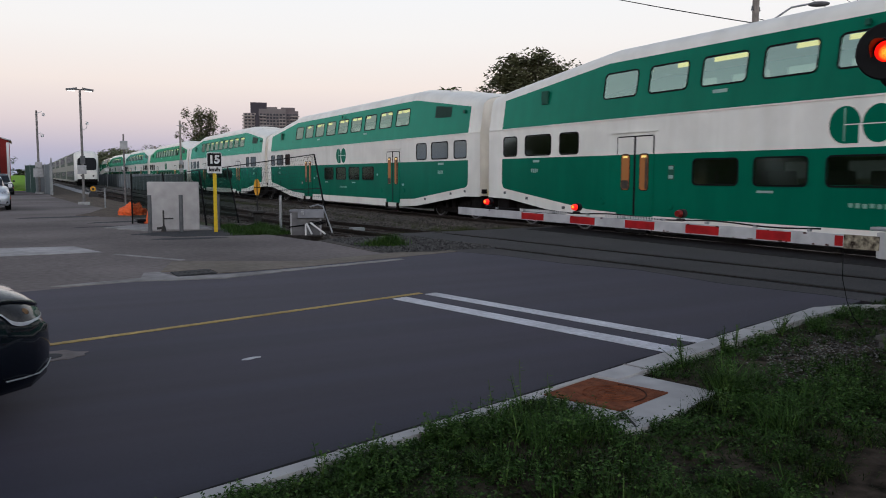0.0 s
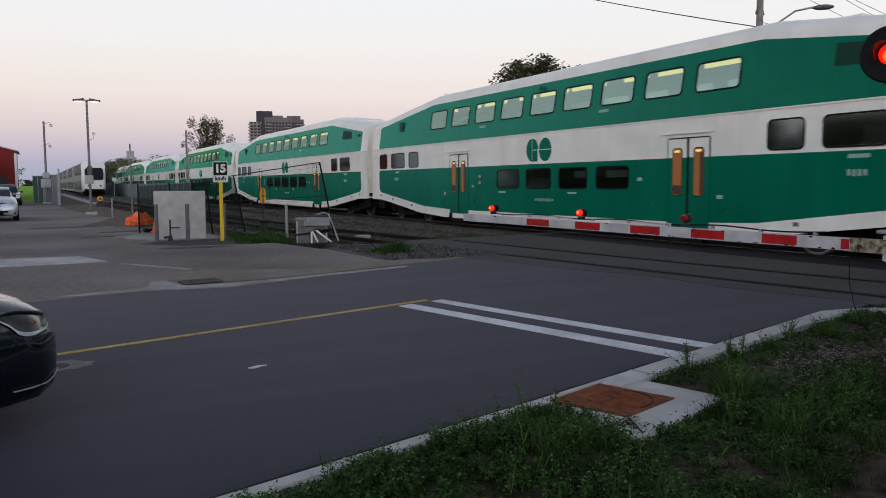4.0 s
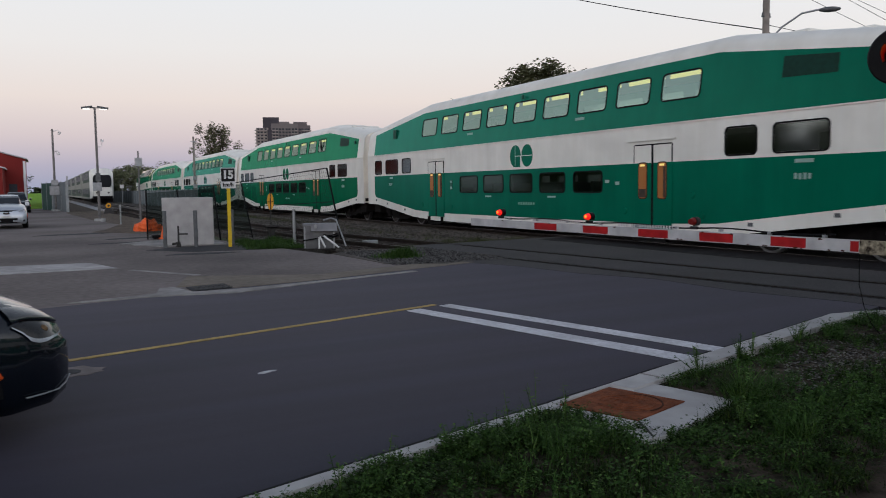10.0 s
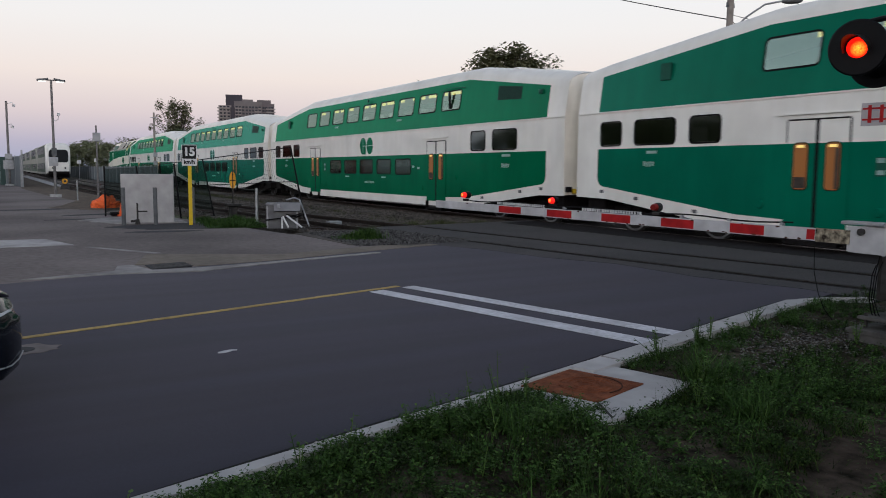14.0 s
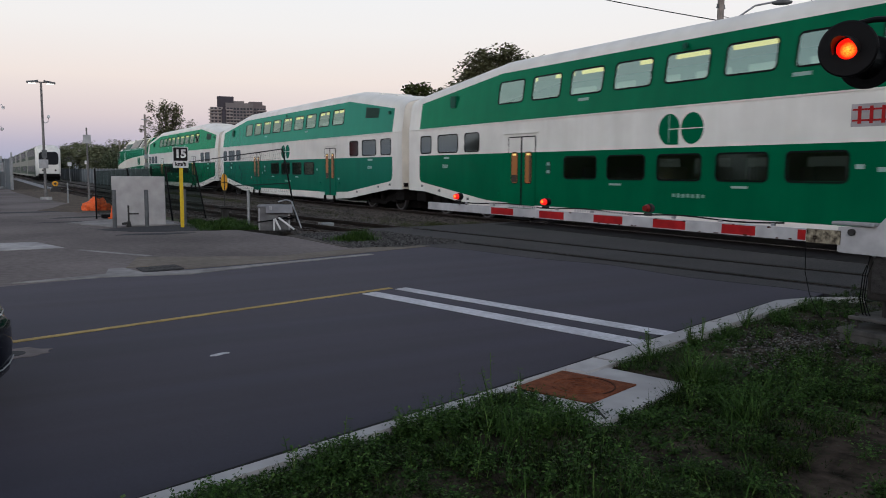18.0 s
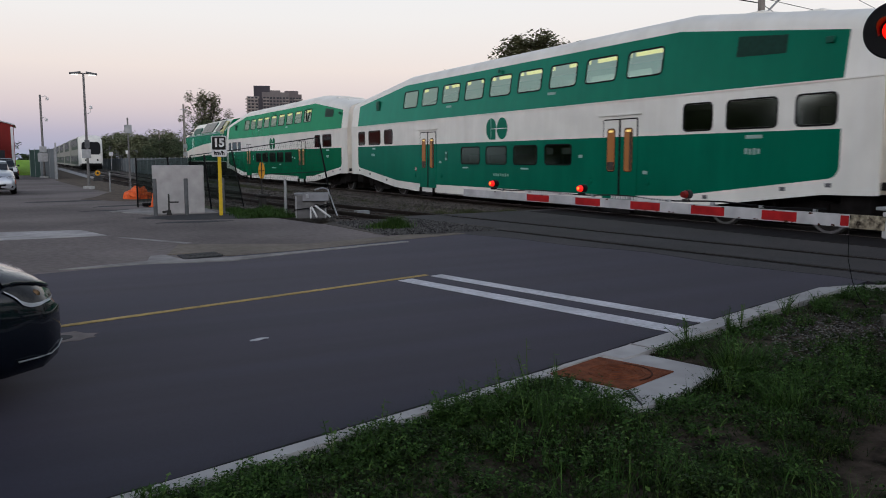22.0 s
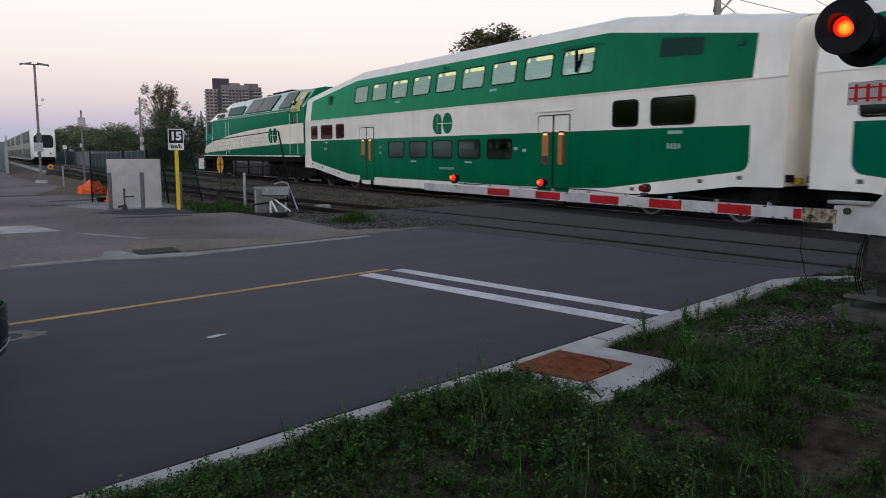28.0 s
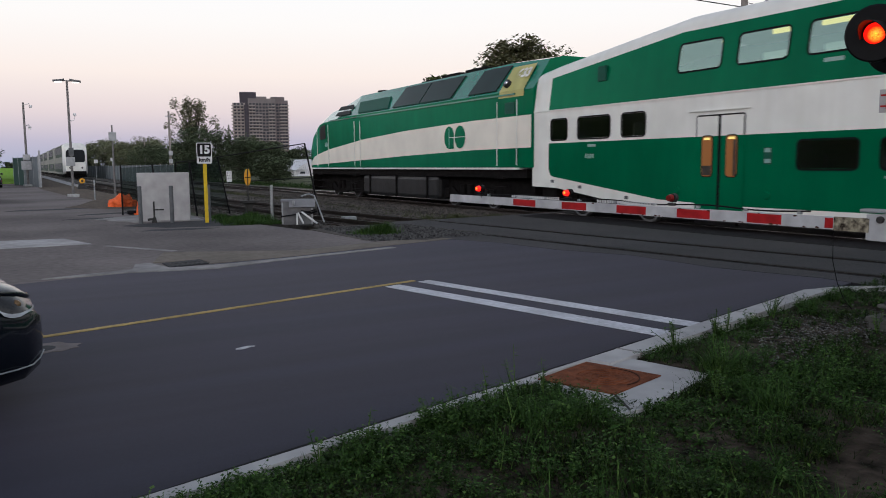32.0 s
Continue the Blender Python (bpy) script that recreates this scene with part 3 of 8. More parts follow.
loft(kb, [kerb_ring(a, 3.0 if a < 3.85 else 3.062 if a < 4.52 else 2.90, 3.14 + 0.008 * math.sin(a * 1.7), h) for a, h in ((-60, 0.1), (-10, 0.1), (0, 0.1), (1.0, 0.1), (2.0, 0.1), (3.0, 0.1), (3.72, 0.095), (3.84, 0.094), (3.86, 0.094), (4.51, 0.094), (4.53, 0.094), (4.8, 0.094), (5.4, 0.1), (6.0, 0.1), (8.6, 0.1), (9.02, 0.06))])
kerb = setting(part("kerb_near", kb, PALECON), "pale concrete kerb along the road, weeds against it", "kerb")
kb = BM()
loft(kb, [[rd(9.02, 3.14, -0.1), rd(9.02, 3.12, 0.06), rd(9.0, 2.88, 0.09), rd(9.0, 2.88, -0.1)], [rd(9.5, 3.0, -0.1), rd(9.5, 2.98, 0.04), rd(9.45, 2.75, 0.07), rd(9.45, 2.7, -0.1)], [rd(9.95, 2.75, -0.1), rd(9.93, 2.72, 0.03), rd(9.8, 2.55, 0.05), rd(9.8, 2.5, -0.1)]])
part("kerb_end", kb, PALECON, kerb)
kb = BM()
loft(kb, [[rd(a, b - 0.05, 0.001), rd(a, b - 0.05, 0.005), rd(a, b - 0.008 + 0.009 * math.sin(a * 9) * math.sin(a * 3.1), 0.005), rd(a, b - 0.008 + 0.009 * math.sin(a * 9) * math.sin(a * 3.1), 0.001)] for a, b in [(-60, 3.325), *((k * 0.25, 3.333 if k * 0.25 < 3.2 or k * 0.25 > 5.2 else 3.325) for k in range(37))]])
part("joint", kb, RUBBER, kerb, "dark tar joint along the kerb")
for a, b_ in ((2.3, 2.99), (4.92, 2.89), (6.9, 2.89)):
    kb = BM()
    loft(kb, [[rd(a + o, b_, 0.02), rd(a + o, 3.143, 0.02), rd(a + o, 3.143, 0.068), rd(a + o, 3.095, 0.1025), rd(a + o, b_, 0.1025)] for o in (-0.003, 0.003)])
    part("joint", kb, GUTTER, kerb)
# far gutter
slab("kerb_far", rdp((-60, 10.68), (2.3, 10.68), (2.3, 10.98), (-60, 10.98)), -0.1, 0.035, LOTPALE, "low worn concrete kerb across the road", "kerb")
slab("gutter_far", [(0.25, 11.42), (1.40, 11.46), (2.50, 11.25), (3.86, 11.78), (5.9, 12.40), (5.86, 12.52), (3.92, 11.98), (2.86, 11.72), (2.55, 11.68), (1.92, 11.70), (1.75, 12.42), (1.54, 12.40), (1.42, 11.80)], -0.1, 0.012, GUTTER, "flat concrete gutter strip at the driveway", "kerb")
slab("pavement_apron", [(1.80, 12.5), (2.2, 13.95), (3.2, 13.45), (4.25, 12.95), (7.2, 13.9), (7.6, 13.35), (3.98, 12.16), (2.84, 11.93), (2.56, 11.95), (2.54, 12.5)], -0.1, 0.006, SAND, "sandy worn driveway apron", "pavement")
slab("pavement_dirt", [(1.6, 31.6), (2.2, 33.4), (3.0, 37.6), (4.2, 38.0), (4.6, 32.0), (3.9, 29.4), (2.9, 29.6)], -0.1, 0.0025, DIRT, "brown dirt and gravel patch at the lot's edge", "pavement")
slab("pavement_strip", [(-9, 16.6), (-0.4, 16.2), (1.25, 16.25), (0.85, 17.75), (-0.5, 17.95), (-9, 18.6)], -0.1, 0.006, LOTPALE, "pale concrete strip set in the asphalt lot", "pavement")
slab("pavement_pad", [(1.9, 23.6), (3.2, 24.9), (4.6, 24.4), (4.5, 21.75), (2.75, 21.9)], -0.1, 0.02, GUTTER, "pale concrete pad under the barrier block", "pavement")
slab("pavement_patch", [(2.3, 20.8), (3.2, 19.6), (5.0, 19.3), (5.6, 20.4), (4.7, 21.7), (2.8, 21.2)], -0.1, 0.004, NEWPATCH, "darker asphalt patch in front of the block", "pavement")
slab("pavement_seam", [(1.40, 15.72), (1.50, 15.76), (2.46, 14.12), (2.34, 14.06)], -0.1, 0.002, GUTTER, "pale sealed seam in the asphalt lot", "pavement")

# painted lines
def paint(name, poly, material, label, z=0.0):
    return setting(part(name, prism(BM(), poly, z + 0.001, z + 0.006), material), label, "road marking")


paint("line_yellow", [tuple(rd(a, b)[:2]) for a, b in ((-60, 7.08), (6.62, 7.13), (6.62, 7.215), (-60, 7.175))], PAINTY, "thin yellow centre line painted on the road")
paint("stop_line", rdp((6.05, 7.06), (6.27, 7.06), (6.11, 3.15), (5.87, 3.15)), PAINTW, "white stop line painted across the lane")
paint("stop_line", rdp((6.59, 7.06), (6.78, 7.06), (6.62, 3.15), (6.41, 3.15)), PAINTW, "white stop line painted across the lane")
paint("paint_blot", [(1.49, 6.155), (1.54, 6.14), (1.59, 6.165), (1.62, 6.19), (1.65, 6.185), (1.66, 6.21), (1.60, 6.225), (1.55, 6.205), (1.50, 6.18)], PAINTW, "small blot of white paint on the asphalt")

# verge: uneven soil behind the kerb
vb = BM()
NA, NB = 110, 44
vv = []
for i in range(NA + 1):
    row = []
    for j in range(NB + 1):
        a, b = -12 + 26 * i / NA, 2.92 - 9.0 * j / NB
        if a > 9.0:
            b -= max(0.0, (a - 9.0)) * 0.75 if b > 0.5 else 0.0
        if j == 0 and a < 3.6:
            b = 3.02
        h = 0.062 + 0.035 * noise.noise((a * 0.9, b * 0.9, 0)) + 0.015 * noise.noise((a * 4, b * 4, 3)) - 0.02 * (j == 0)
        if 3.6 < a < 4.75 and b > 2.22:
            h = min(h, 0.02)
        row.append(vb.verts.new(rd(a, b, h)))
    vv.append(row)
for i in range(NA):
    for j in range(NB):
        vb.faces.new((vv[i][j], vv[i][j + 1], vv[i + 1][j + 1], vv[i + 1][j]))
verge = setting(part("verge", vb, SOIL, smooth=True), "dark soil verge with patchy grass and gravel", "verge")
slab("verge_far_side", rdp((-60, 2.9), (-11.9, 2.9), (-11.9, -40), (-60, -40)), -0.3, 0.08, SOIL, "dark soil verge beside the road", "verge")
slab("verge_behind", rdp((-12, -5.9), (14, -5.9), (14, -60), (-12, -60)), -0.3, 0.08, SOIL, "grassy verge behind", "verge")
slab("verge_crossing", [(9.0, 2.3), (12.1, 3.4), (12.1, -30), (9, -30)], -0.3, 0.02, BALLAST, "gravel verge beside the track", "verge")

# kerb ramp with its rusty plate
ramp = thing("kerb_ramp", "white concrete kerb ramp with a rusted iron tactile plate", "kerb ramp")
rb = BM()
P_ = [(2.82, 4.03), (3.42, 4.22), (3.80, 4.13), (3.97, 3.53), (3.50, 3.35), (3.09, 3.21), (2.88, 3.21), (2.87, 3.60)]
prism(rb, P_, -0.1, 0.078)
part("concrete_surround", rb, PALECON, ramp)
pb = BM()
prism(pb, [(2.905, 3.995), (3.455, 4.175), (3.65, 3.655), (3.11, 3.49)], 0.04, 0.086)
plate = part("tactile_plate", pb, RUST, ramp, "rust-brown cast iron plate with ring grooves")
for k_ in range(5):
    rb = BM()
    r0 = 0.04 + 0.045 * k_
    n_ = 28
    loft(rb, [[Vector((3.30 + (r0 + q) * math.cos(2 * math.pi * i / n_) * 1.05, 3.81 + (r0 + q) * math.sin(2 * math.pi * i / n_), z)) for q, z in ((-0.005, 0.086), (0.005, 0.086), (0.004, 0.0905), (-0.004, 0.0905))] for i in (range(n_ + 1) if k_ < 4 else range(-7, 4))], caps=False)
    part("ring_rib", rb, RUST if k_ < 4 else DARKRUST, plate)
jb = BM()
prism(jb, [(3.105, 3.485), (3.119, 3.485), (2.997, 3.225), (2.983, 3.225)], 0.05, 0.082)
part("joint", jb, IRON, ramp)

# manhole and drain
mh = thing("manhole_cover", "worn iron manhole cover in the road by the yellow line", "manhole cover")
mb = BM()
rg_ = random.Random(44)
prism(mb, [(0.16 + (0.24 + rg_.uniform(-0.04, 0.05)) * math.cos(2 * math.pi * k / 26), 7.02 + (0.20 + rg_.uniform(-0.05, 0.04)) * math.sin(2 * math.pi * k / 26)) for k in range(26)], 0.0, 0.004)
part("collar", mb, LOT, mh, "cracked pale mortar collar")
mb = BM()
cyl(mb, (0.13, 7.0, 0.001), (0.13, 7.0, 0.007), 0.10, 0.10, 24)
part("cover", mb, NEWPATCH, mh)
dr = thing("catch_basin_grate", "dark cast iron catch basin grate in the gutter", "drain grate")
db = BM()
for i in range(2):
    for j in range(7):
        p0 = Vector((1.98 + 0.075 * j, 11.78 + 0.021 * j + 0.27 * i, 0))
        box(db, p0.x, p0.x + 0.04, p0.y, p0.y + 0.22, 0.014, 0.022)
part("bars", db, IRON, dr)
db = BM()
prism(db, [(1.93, 11.74), (2.52, 11.90), (2.50, 12.46), (1.91, 12.30)], 0.0, 0.016)
part("frame", db, NEWPATCH, dr)

# loose gravel patch between road and siding, ballast stones
def stones(name, n, place, size, material, label, seed):
    rng = random.Random(seed)
    vs, fs = [], []
    for _ in range(n):
        x, y, z = place(rng)
        s = size * rng.uniform(0.5, 1.5)
        ang = rng.uniform(0, 6.28)
        o = len(vs)
        for dx, dy, dz in ((1, 0, 0), (0.2, 0.9, 0), (-0.9, 0.3, 0), (-0.2, -0.9, 0), (0.1, 0.0, 0.8)):
            dx, dy, dz = dx * s * rng.uniform(0.7, 1.2), dy * s * rng.uniform(0.7, 1.2), dz * s * rng.uniform(0.6, 1.1)
            vs.append((x + dx * math.cos(ang) - dy * math.sin(ang), y + dx * math.sin(ang) + dy * math.cos(ang), z + dz))
        fs += [(o, o + 1, o + 4), (o + 1, o + 2, o + 4), (o + 2, o + 3, o + 4), (o + 3, o, o + 4)]
    return tagged(flat(name, vs, fs, material), label, "gravel", kind="stuff")


slab("gravel_bed", [(5.9, 17.0), (6.9, 17.6), (8.3, 17.4), (8.8, 14.2), (7.0, 13.35), (6.0, 14.0)], -0.2, 0.008, BALLAST, "gravel bed between the road and the siding", "ballast")


def in_patch(r):
    t, u = r.random(), r.random()
    y = 13.6 + 3.6 * t
    return 6.0 + 0.2 * t + (2.6 - 0.4 * t) * u, y, 0.008


stones("gravel", 5200, in_patch, 0.029, STONE, "loose grey crushed stone beside the siding", 3)
stones("ballast_stones", 6000, lambda r: (lambda y: (siding_x(y) + r.uniform(-2.0, 4.2), y, -0.12))(18.0 + 22 * r.random() ** 1.6), 0.045, BEDSTONE, "grey ballast stones round the siding", 4)
stones("ballast_stones", 5000, lambda r: (r.uniform(12.3, 14.0), 18.5 + 30 * r.random() ** 1.5, -0.11), 0.05, BEDSTONE, "grey ballast stones beside the main track", 5)


def in_verge(r):
    while True:
        a, b = r.uniform(4.6, 9.3), r.uniform(0.2, 2.75)
        if noise.noise((a * 0.8, b * 1.3, 7)) > 0.02:
            p = rd(a, b)
            return p.x, p.y, 0.064 + 0.035 * noise.noise((a * 0.9, b * 0.9, 0))


stones("verge_gravel", 4200, in_verge, 0.0095, STONE, "pale gravel scattered through the verge grass", 6)

PALESTONE = leaf_mat("pale_gravel_stones", (0.088, 0.085, 0.079), 0.7)
stones("kerb_gravel", 1700, lambda r: (*rd(5.3 + 3.0 * r.random(), 2.25 + r.gauss(0, 0.27)).xy, 0.066), 0.0105, PALESTONE, "pale loose gravel on the bare verge by the crossing", 7)


# grass and weeds, taller where the ground is damp
def lush(x, y):
    thin = 0.5 if x > 4.6 and y > 3.2 else 1.0
    return thin * (0.55 + 2.3 * max(0.0, noise.noise((x * 1.5, y * 1.5, 77)) + 0.12))


def blades(name, n, place, hgt, wid, material, label, seed, bend=0.5):
    rng = random.Random(seed)
    vs, fs = [], []
    for _ in range(n):
        x, y, z = place(rng)
        h, w = hgt * rng.uniform(0.4, 1.3) * (1 + 0.9 * noise.noise((x * 2.1, y * 2.1, 31))) * lush(x, y), wid * rng.uniform(0.6, 1.3)
        ang, lean = rng.uniform(0, 6.283), rng.uniform(0.3 * bend, bend) * (0.4 * hgt + 0.6 * h)
        lx, ly = lean * math.cos(ang), lean * math.sin(ang)
        sx, sy = -math.sin(ang + rng.uniform(-0.6, 0.6)) * w, math.cos(ang) * w
        o = len(vs)
        vs += [(x - sx, y - sy, z), (x + sx, y + sy, z), (x + sx * 0.7 + lx * 0.4, y + sy * 0.7 + ly * 0.4, z + h * 0.6), (x - sx * 0.7 + lx * 0.4, y - sy * 0.7 + ly * 0.4, z + h * 0.6), (x + lx, y + ly, z + h)]
        fs += [(o, o + 1, o + 2, o + 3), (o + 3, o + 2, o + 4)]
    return tagged(flat(name, vs, fs, material), label, "grass", kind="stuff")


def bare(a, b):
    """The trodden earth towards the signal mast."""
    return ((a - 4.05) / 0.9) ** 2 + ((b - 1.06) / 0.22) ** 2 < 0.8 + 0.8 * noise.noise((a * 3, b * 3, 2))


def verge_spot(r):
    while True:
        a = r.uniform(0.0, 10.5)
        b = (2.84 if a > 3.89 else 2.95) - 2.9 * r.random() ** 1.15
        if 3.89 < a < 4.84 and b > 2.24:
            continue
        d = noise.noise((a * 0.8, b * 0.8, 11)) + 0.9 * noise.noise((a * 2.6, b * 2.6, 5))
        if bare(a, b) and r.random() < 0.94:
            continue
        if d + 0.62 > r.uniform(-0.2, 0.8) and noise.noise((a * 0.8, b * 1.3, 7)) < r.uniform(0.15, 0.6) + (0.3 if a < 4.6 else 0.0) and not (a > 4.6 and b > 2.1 and r.random() < 0.7):
            p = rd(a, b)
            return p.x, p.y, 0.05 + 0.035 * noise.noise((a * 0.9, b * 0.9, 0))


def kerb_spot(r):
    while True:
        a = r.uniform(0.0, 9.4)
        if a > 4.9 and r.random() < 0.6:
            continue
        b = (3.03 if a < 3.6 else 2.97 if a < 3.89 else 2.89) + 0.09 * noise.noise((a * 1.6, 0, 4)) - abs(r.gauss(0, 0.12))
        if 3.89 < a < 4.86:
            b -= 0.70 + 0.06 * r.random()
        if noise.noise((a * 2.2, 0, 21)) > r.uniform(-0.25, 0.25):
            p = rd(a, b)
            return p.x, p.y, 0.06


blades("grass", 120000, verge_spot, 0.042, 0.0026, GRASS, "patchy dark green grass on the verge", 8, 1.5)
blades("tall_grass", 15000, verge_spot, 0.085, 0.0024, GRASS, "longer bent grass blades on the verge", 18, 1.7)
def tufts(seed):
    """Random clumps of plants on the verge, thicker towards the kerb."""
    rng = random.Random(seed)
    mid = []
    while len(mid) < 95:
        a, b = rng.uniform(0.3, 6.2), 2.8 - 2.3 * rng.random() ** 1.4
        if 3.7 < a < 4.95 and b > 2.1 or a > 4.6 and rng.random() < 0.45 or (abs(a - 3.45) < 0.5 and abs(b - 1.18) < 0.25):
            continue
        mid.append((a, b, rng.uniform(0.04, 0.13)))

    def spot(r):
        a, b, s = mid[int(r.random() ** 1.3 * len(mid))]
        p = rd(a + r.gauss(0, s), min(2.96 if a < 3.6 else 2.84, b + r.gauss(0, s * 0.8)))
        return p.x, p.y, 0.055
    return spot


blades("weed_tufts", 4000, tufts(71), 0.085, 0.0028, WEED, "brighter tufts of longer grass on the verge", 72, 1.3)
blades("kerb_weeds", 2600, kerb_spot, 0.06, 0.003, WEED, "taller green weeds along the kerb", 10, 0.9)


def leaves(name, n, place, size, hgt, material, label, seed):
    """Small oval leaves held flat on low plants, in clumps."""
    rng = random.Random(seed)
    vs, fs = [], []
    while len(fs) < n:
        x, y, z = place(rng)
        k = (1 + 0.8 * noise.noise((x * 3.1, y * 3.1, 17))) * lush(x, y)
        for _ in range(rng.randint(5, 14)):
            px_, py_ = x + rng.gauss(0, 0.035), y + rng.gauss(0, 0.035)
            pz_ = z + hgt * max(0.1, k) * rng.random() ** 0.8
            an, s, tilt = rng.uniform(0, 6.283), size * rng.uniform(0.5, 1.4), rng.uniform(-0.5, 0.7)
            d = Vector((math.cos(an), math.sin(an), tilt)) * s
            w = Vector((-math.sin(an), math.cos(an), rng.uniform(-0.3, 0.3))) * s * 0.42
            q, o = Vector((px_, py_, pz_)), len(vs)
            vs += [tuple(q), tuple(q + d * 0.55 + w), tuple(q + d * 1.15), tuple(q + d * 0.55 - w)]
            fs.append((o, o + 1, o + 2, o + 3))
    return tagged(flat(name, vs, fs, material), label, "weeds", kind="stuff")


def wide_spot(r):
    while True:
        a, b = r.uniform(-11.5, 13.5), 2.84 - 8.6 * r.random()
        if -0.1 < a < 10.5 and b > 0.0 or (a > 9.0 and b > 2.0):
            continue
        if noise.noise((a * 0.8, b * 0.8, 11)) + 0.6 > r.uniform(-0.1, 0.8):
            p = rd(a, b)
            return p.x, p.y, 0.05 + 0.035 * noise.noise((a * 0.9, b * 0.9, 0))


blades("verge_grass", 60000, wide_spot, 0.07, 0.006, GRASS, "patchy grass over the rest of the verge", 28, 1.3)
leaves("verge_clover", 60000, wide_spot, 0.024, 0.05, GRASS, "low weeds over the rest of the verge", 29)
leaves("clover", 110000, verge_spot, 0.014, 0.055, GRASS, "low small-leaved clover on the verge", 9)
leaves("broadleaf_weeds", 16000, verge_spot, 0.018, 0.075, WEEDDARK, "broad-leaved weeds in clumps on the verge", 19)
leaves("leafy_tufts", 13000, tufts(71), 0.015, 0.09, WEED, "bright leafy weeds in tufts on the verge", 73)
leaves("kerb_leaves", 13000, kerb_spot, 0.0145, 0.06, WEED, "leafy weeds leaning over the kerb", 20)


def plants(name, n, place, hgt, leaf, material, label, seed, spread=0.8):
    """Bushy weeds: arching stems from one root, leaves alternating up each stem."""
    rng = random.Random(seed)
    vs, fs = [], []
    for _ in range(n):
        x, y, z = place(rng)
        tall = hgt * rng.uniform(0.45, 1.35)
        for _ in range(rng.randint(4, 8)):
            ang, lean, up = rng.uniform(0, 6.283), tall * rng.uniform(0.15, spread), tall * rng.uniform(0.55, 1.0)
            c, q = math.cos(ang), math.sin(ang)
            at = lambda t: Vector((x + c * lean * t ** 1.4, y + q * lean * t ** 1.4, z + up * t * (1.15 - 0.15 * t * t)))
            o = len(vs)
            for t, w in ((0.0, 0.0022), (0.5, 0.0016), (1.0, 0.0006)):
                p = at(t)
                vs += [(p.x - q * w, p.y + c * w, p.z), (p.x + q * w, p.y - c * w, p.z)]
            fs += [(o, o + 1, o + 3, o + 2), (o + 2, o + 3, o + 5, o + 4)]
            k = rng.randint(6, 10)
            for i in range(k):
                t = 0.15 + 0.85 * (i + rng.random()) / k
                p, an, size = at(min(t, 1.0)), ang + (1.3 if i % 2 else -1.3) + rng.uniform(-0.7, 0.7), leaf * rng.uniform(0.5, 1.35) * (1.15 - 0.5 * t)
                d = Vector((math.cos(an), math.sin(an), rng.uniform(-0.25, 0.75))) * size
                w = Vector((-math.sin(an), math.cos(an), rng.uniform(-0.4, 0.4))) * size * 0.36
                o = len(vs)
                vs += [tuple(p), tuple(p + d * 0.5 + w), tuple(p + d * 1.1 - Vector((0, 0, size * 0.2))), tuple(p + d * 0.5 - w)]
                fs.append((o, o + 1, o + 2, o + 3))
    return tagged(flat(name, vs, fs, material), label, "weeds", kind="stuff")


def clump_spot(a0, a1, b0, b1, n, seed, s=0.07):
    """Spots in random clumps within a stretch of the verge."""
    rng = random.Random(seed)
    mid = [(rng.uniform(a0, a1), rng.uniform(b0, b1)) for _ in range(n)]

    def spot(r):
        while True:
            a, b = mid[int(r.random() ** 1.2 * n)]
            a, b = a + r.gauss(0, s), b + r.gauss(0, s)
            if not bare(a, b):
                break
        lim = 3.0 if a < 3.7 else 2.24 if a < 4.86 else 2.86
        p = rd(a, min(b, lim - 0.1 * r.random()))
        return p.x, p.y, 0.055
    return spot


plants("kerb_bushes", 120, clump_spot(0.9, 3.72, 2.45, 2.86, 20, 301), 0.11, 0.022, WEED, "bright leafy weeds crowding the kerb", 302)
plants("ramp_bushes", 85, clump_spot(2.85, 3.66, 2.35, 2.86, 8, 303, 0.07), 0.16, 0.024, WEED, "tall leafy weeds beside the kerb ramp", 304)
plants("ramp_weeds", 70, clump_spot(4.45, 5.5, 1.5, 2.1, 12, 305, 0.08), 0.13, 0.025, WEED, "leafy weeds behind the kerb ramp", 306)
plants("kerb_plants", 60, clump_spot(5.2, 8.6, 2.5, 2.84, 9, 307, 0.06), 0.15, 0.024, WEED, "leafy weeds along the far stretch of kerb", 308)
plants("verge_plants", 1500, verge_spot, 0.085, 0.021, WEEDDARK, "low bushy weeds over the verge", 309)
plants("verge_bushes", 230, clump_spot(1.2, 8.8, 0.3, 2.5, 60, 311, 0.09), 0.115, 0.023, WEED, "brighter bushy weeds in clumps on the verge", 312)
plants("ramp_edge_weeds", 26, clump_spot(4.72, 5.15, 2.1, 2.45, 5, 317, 0.05), 0.13, 0.024, WEED, "leafy weeds leaning over the ramp's edge", 318)
blades("arching_grass", 420, clump_spot(4.75, 5.6, 1.7, 2.3, 7, 313, 0.05), 0.20, 0.0030, WEED, "long arching grass blades beside the ramp", 314, 1.6)
blades("arching_grass", 500, clump_spot(0.8, 7.5, 0.5, 2.6, 30, 315, 0.04), 0.12, 0.0028, WEED, "long arching grass blades on the verge", 316, 1.8)

blades("slab_grass", 170, lambda r: (*rd(4.80 + r.gauss(0, 0.06), 2.25 + r.gauss(0, 0.05)).xy, 0.055), 0.27, 0.0034, WEED, "long grass leaning over the ramp slab", 320, 1.5)
blades("verge_tuft", 260, lambda r: (*rd(4.36 + r.gauss(0, 0.06), 1.73 + r.gauss(0, 0.05)).xy, 0.055), 0.20, 0.0034, WEED, "bright tuft of long grass on the verge", 321, 1.3)


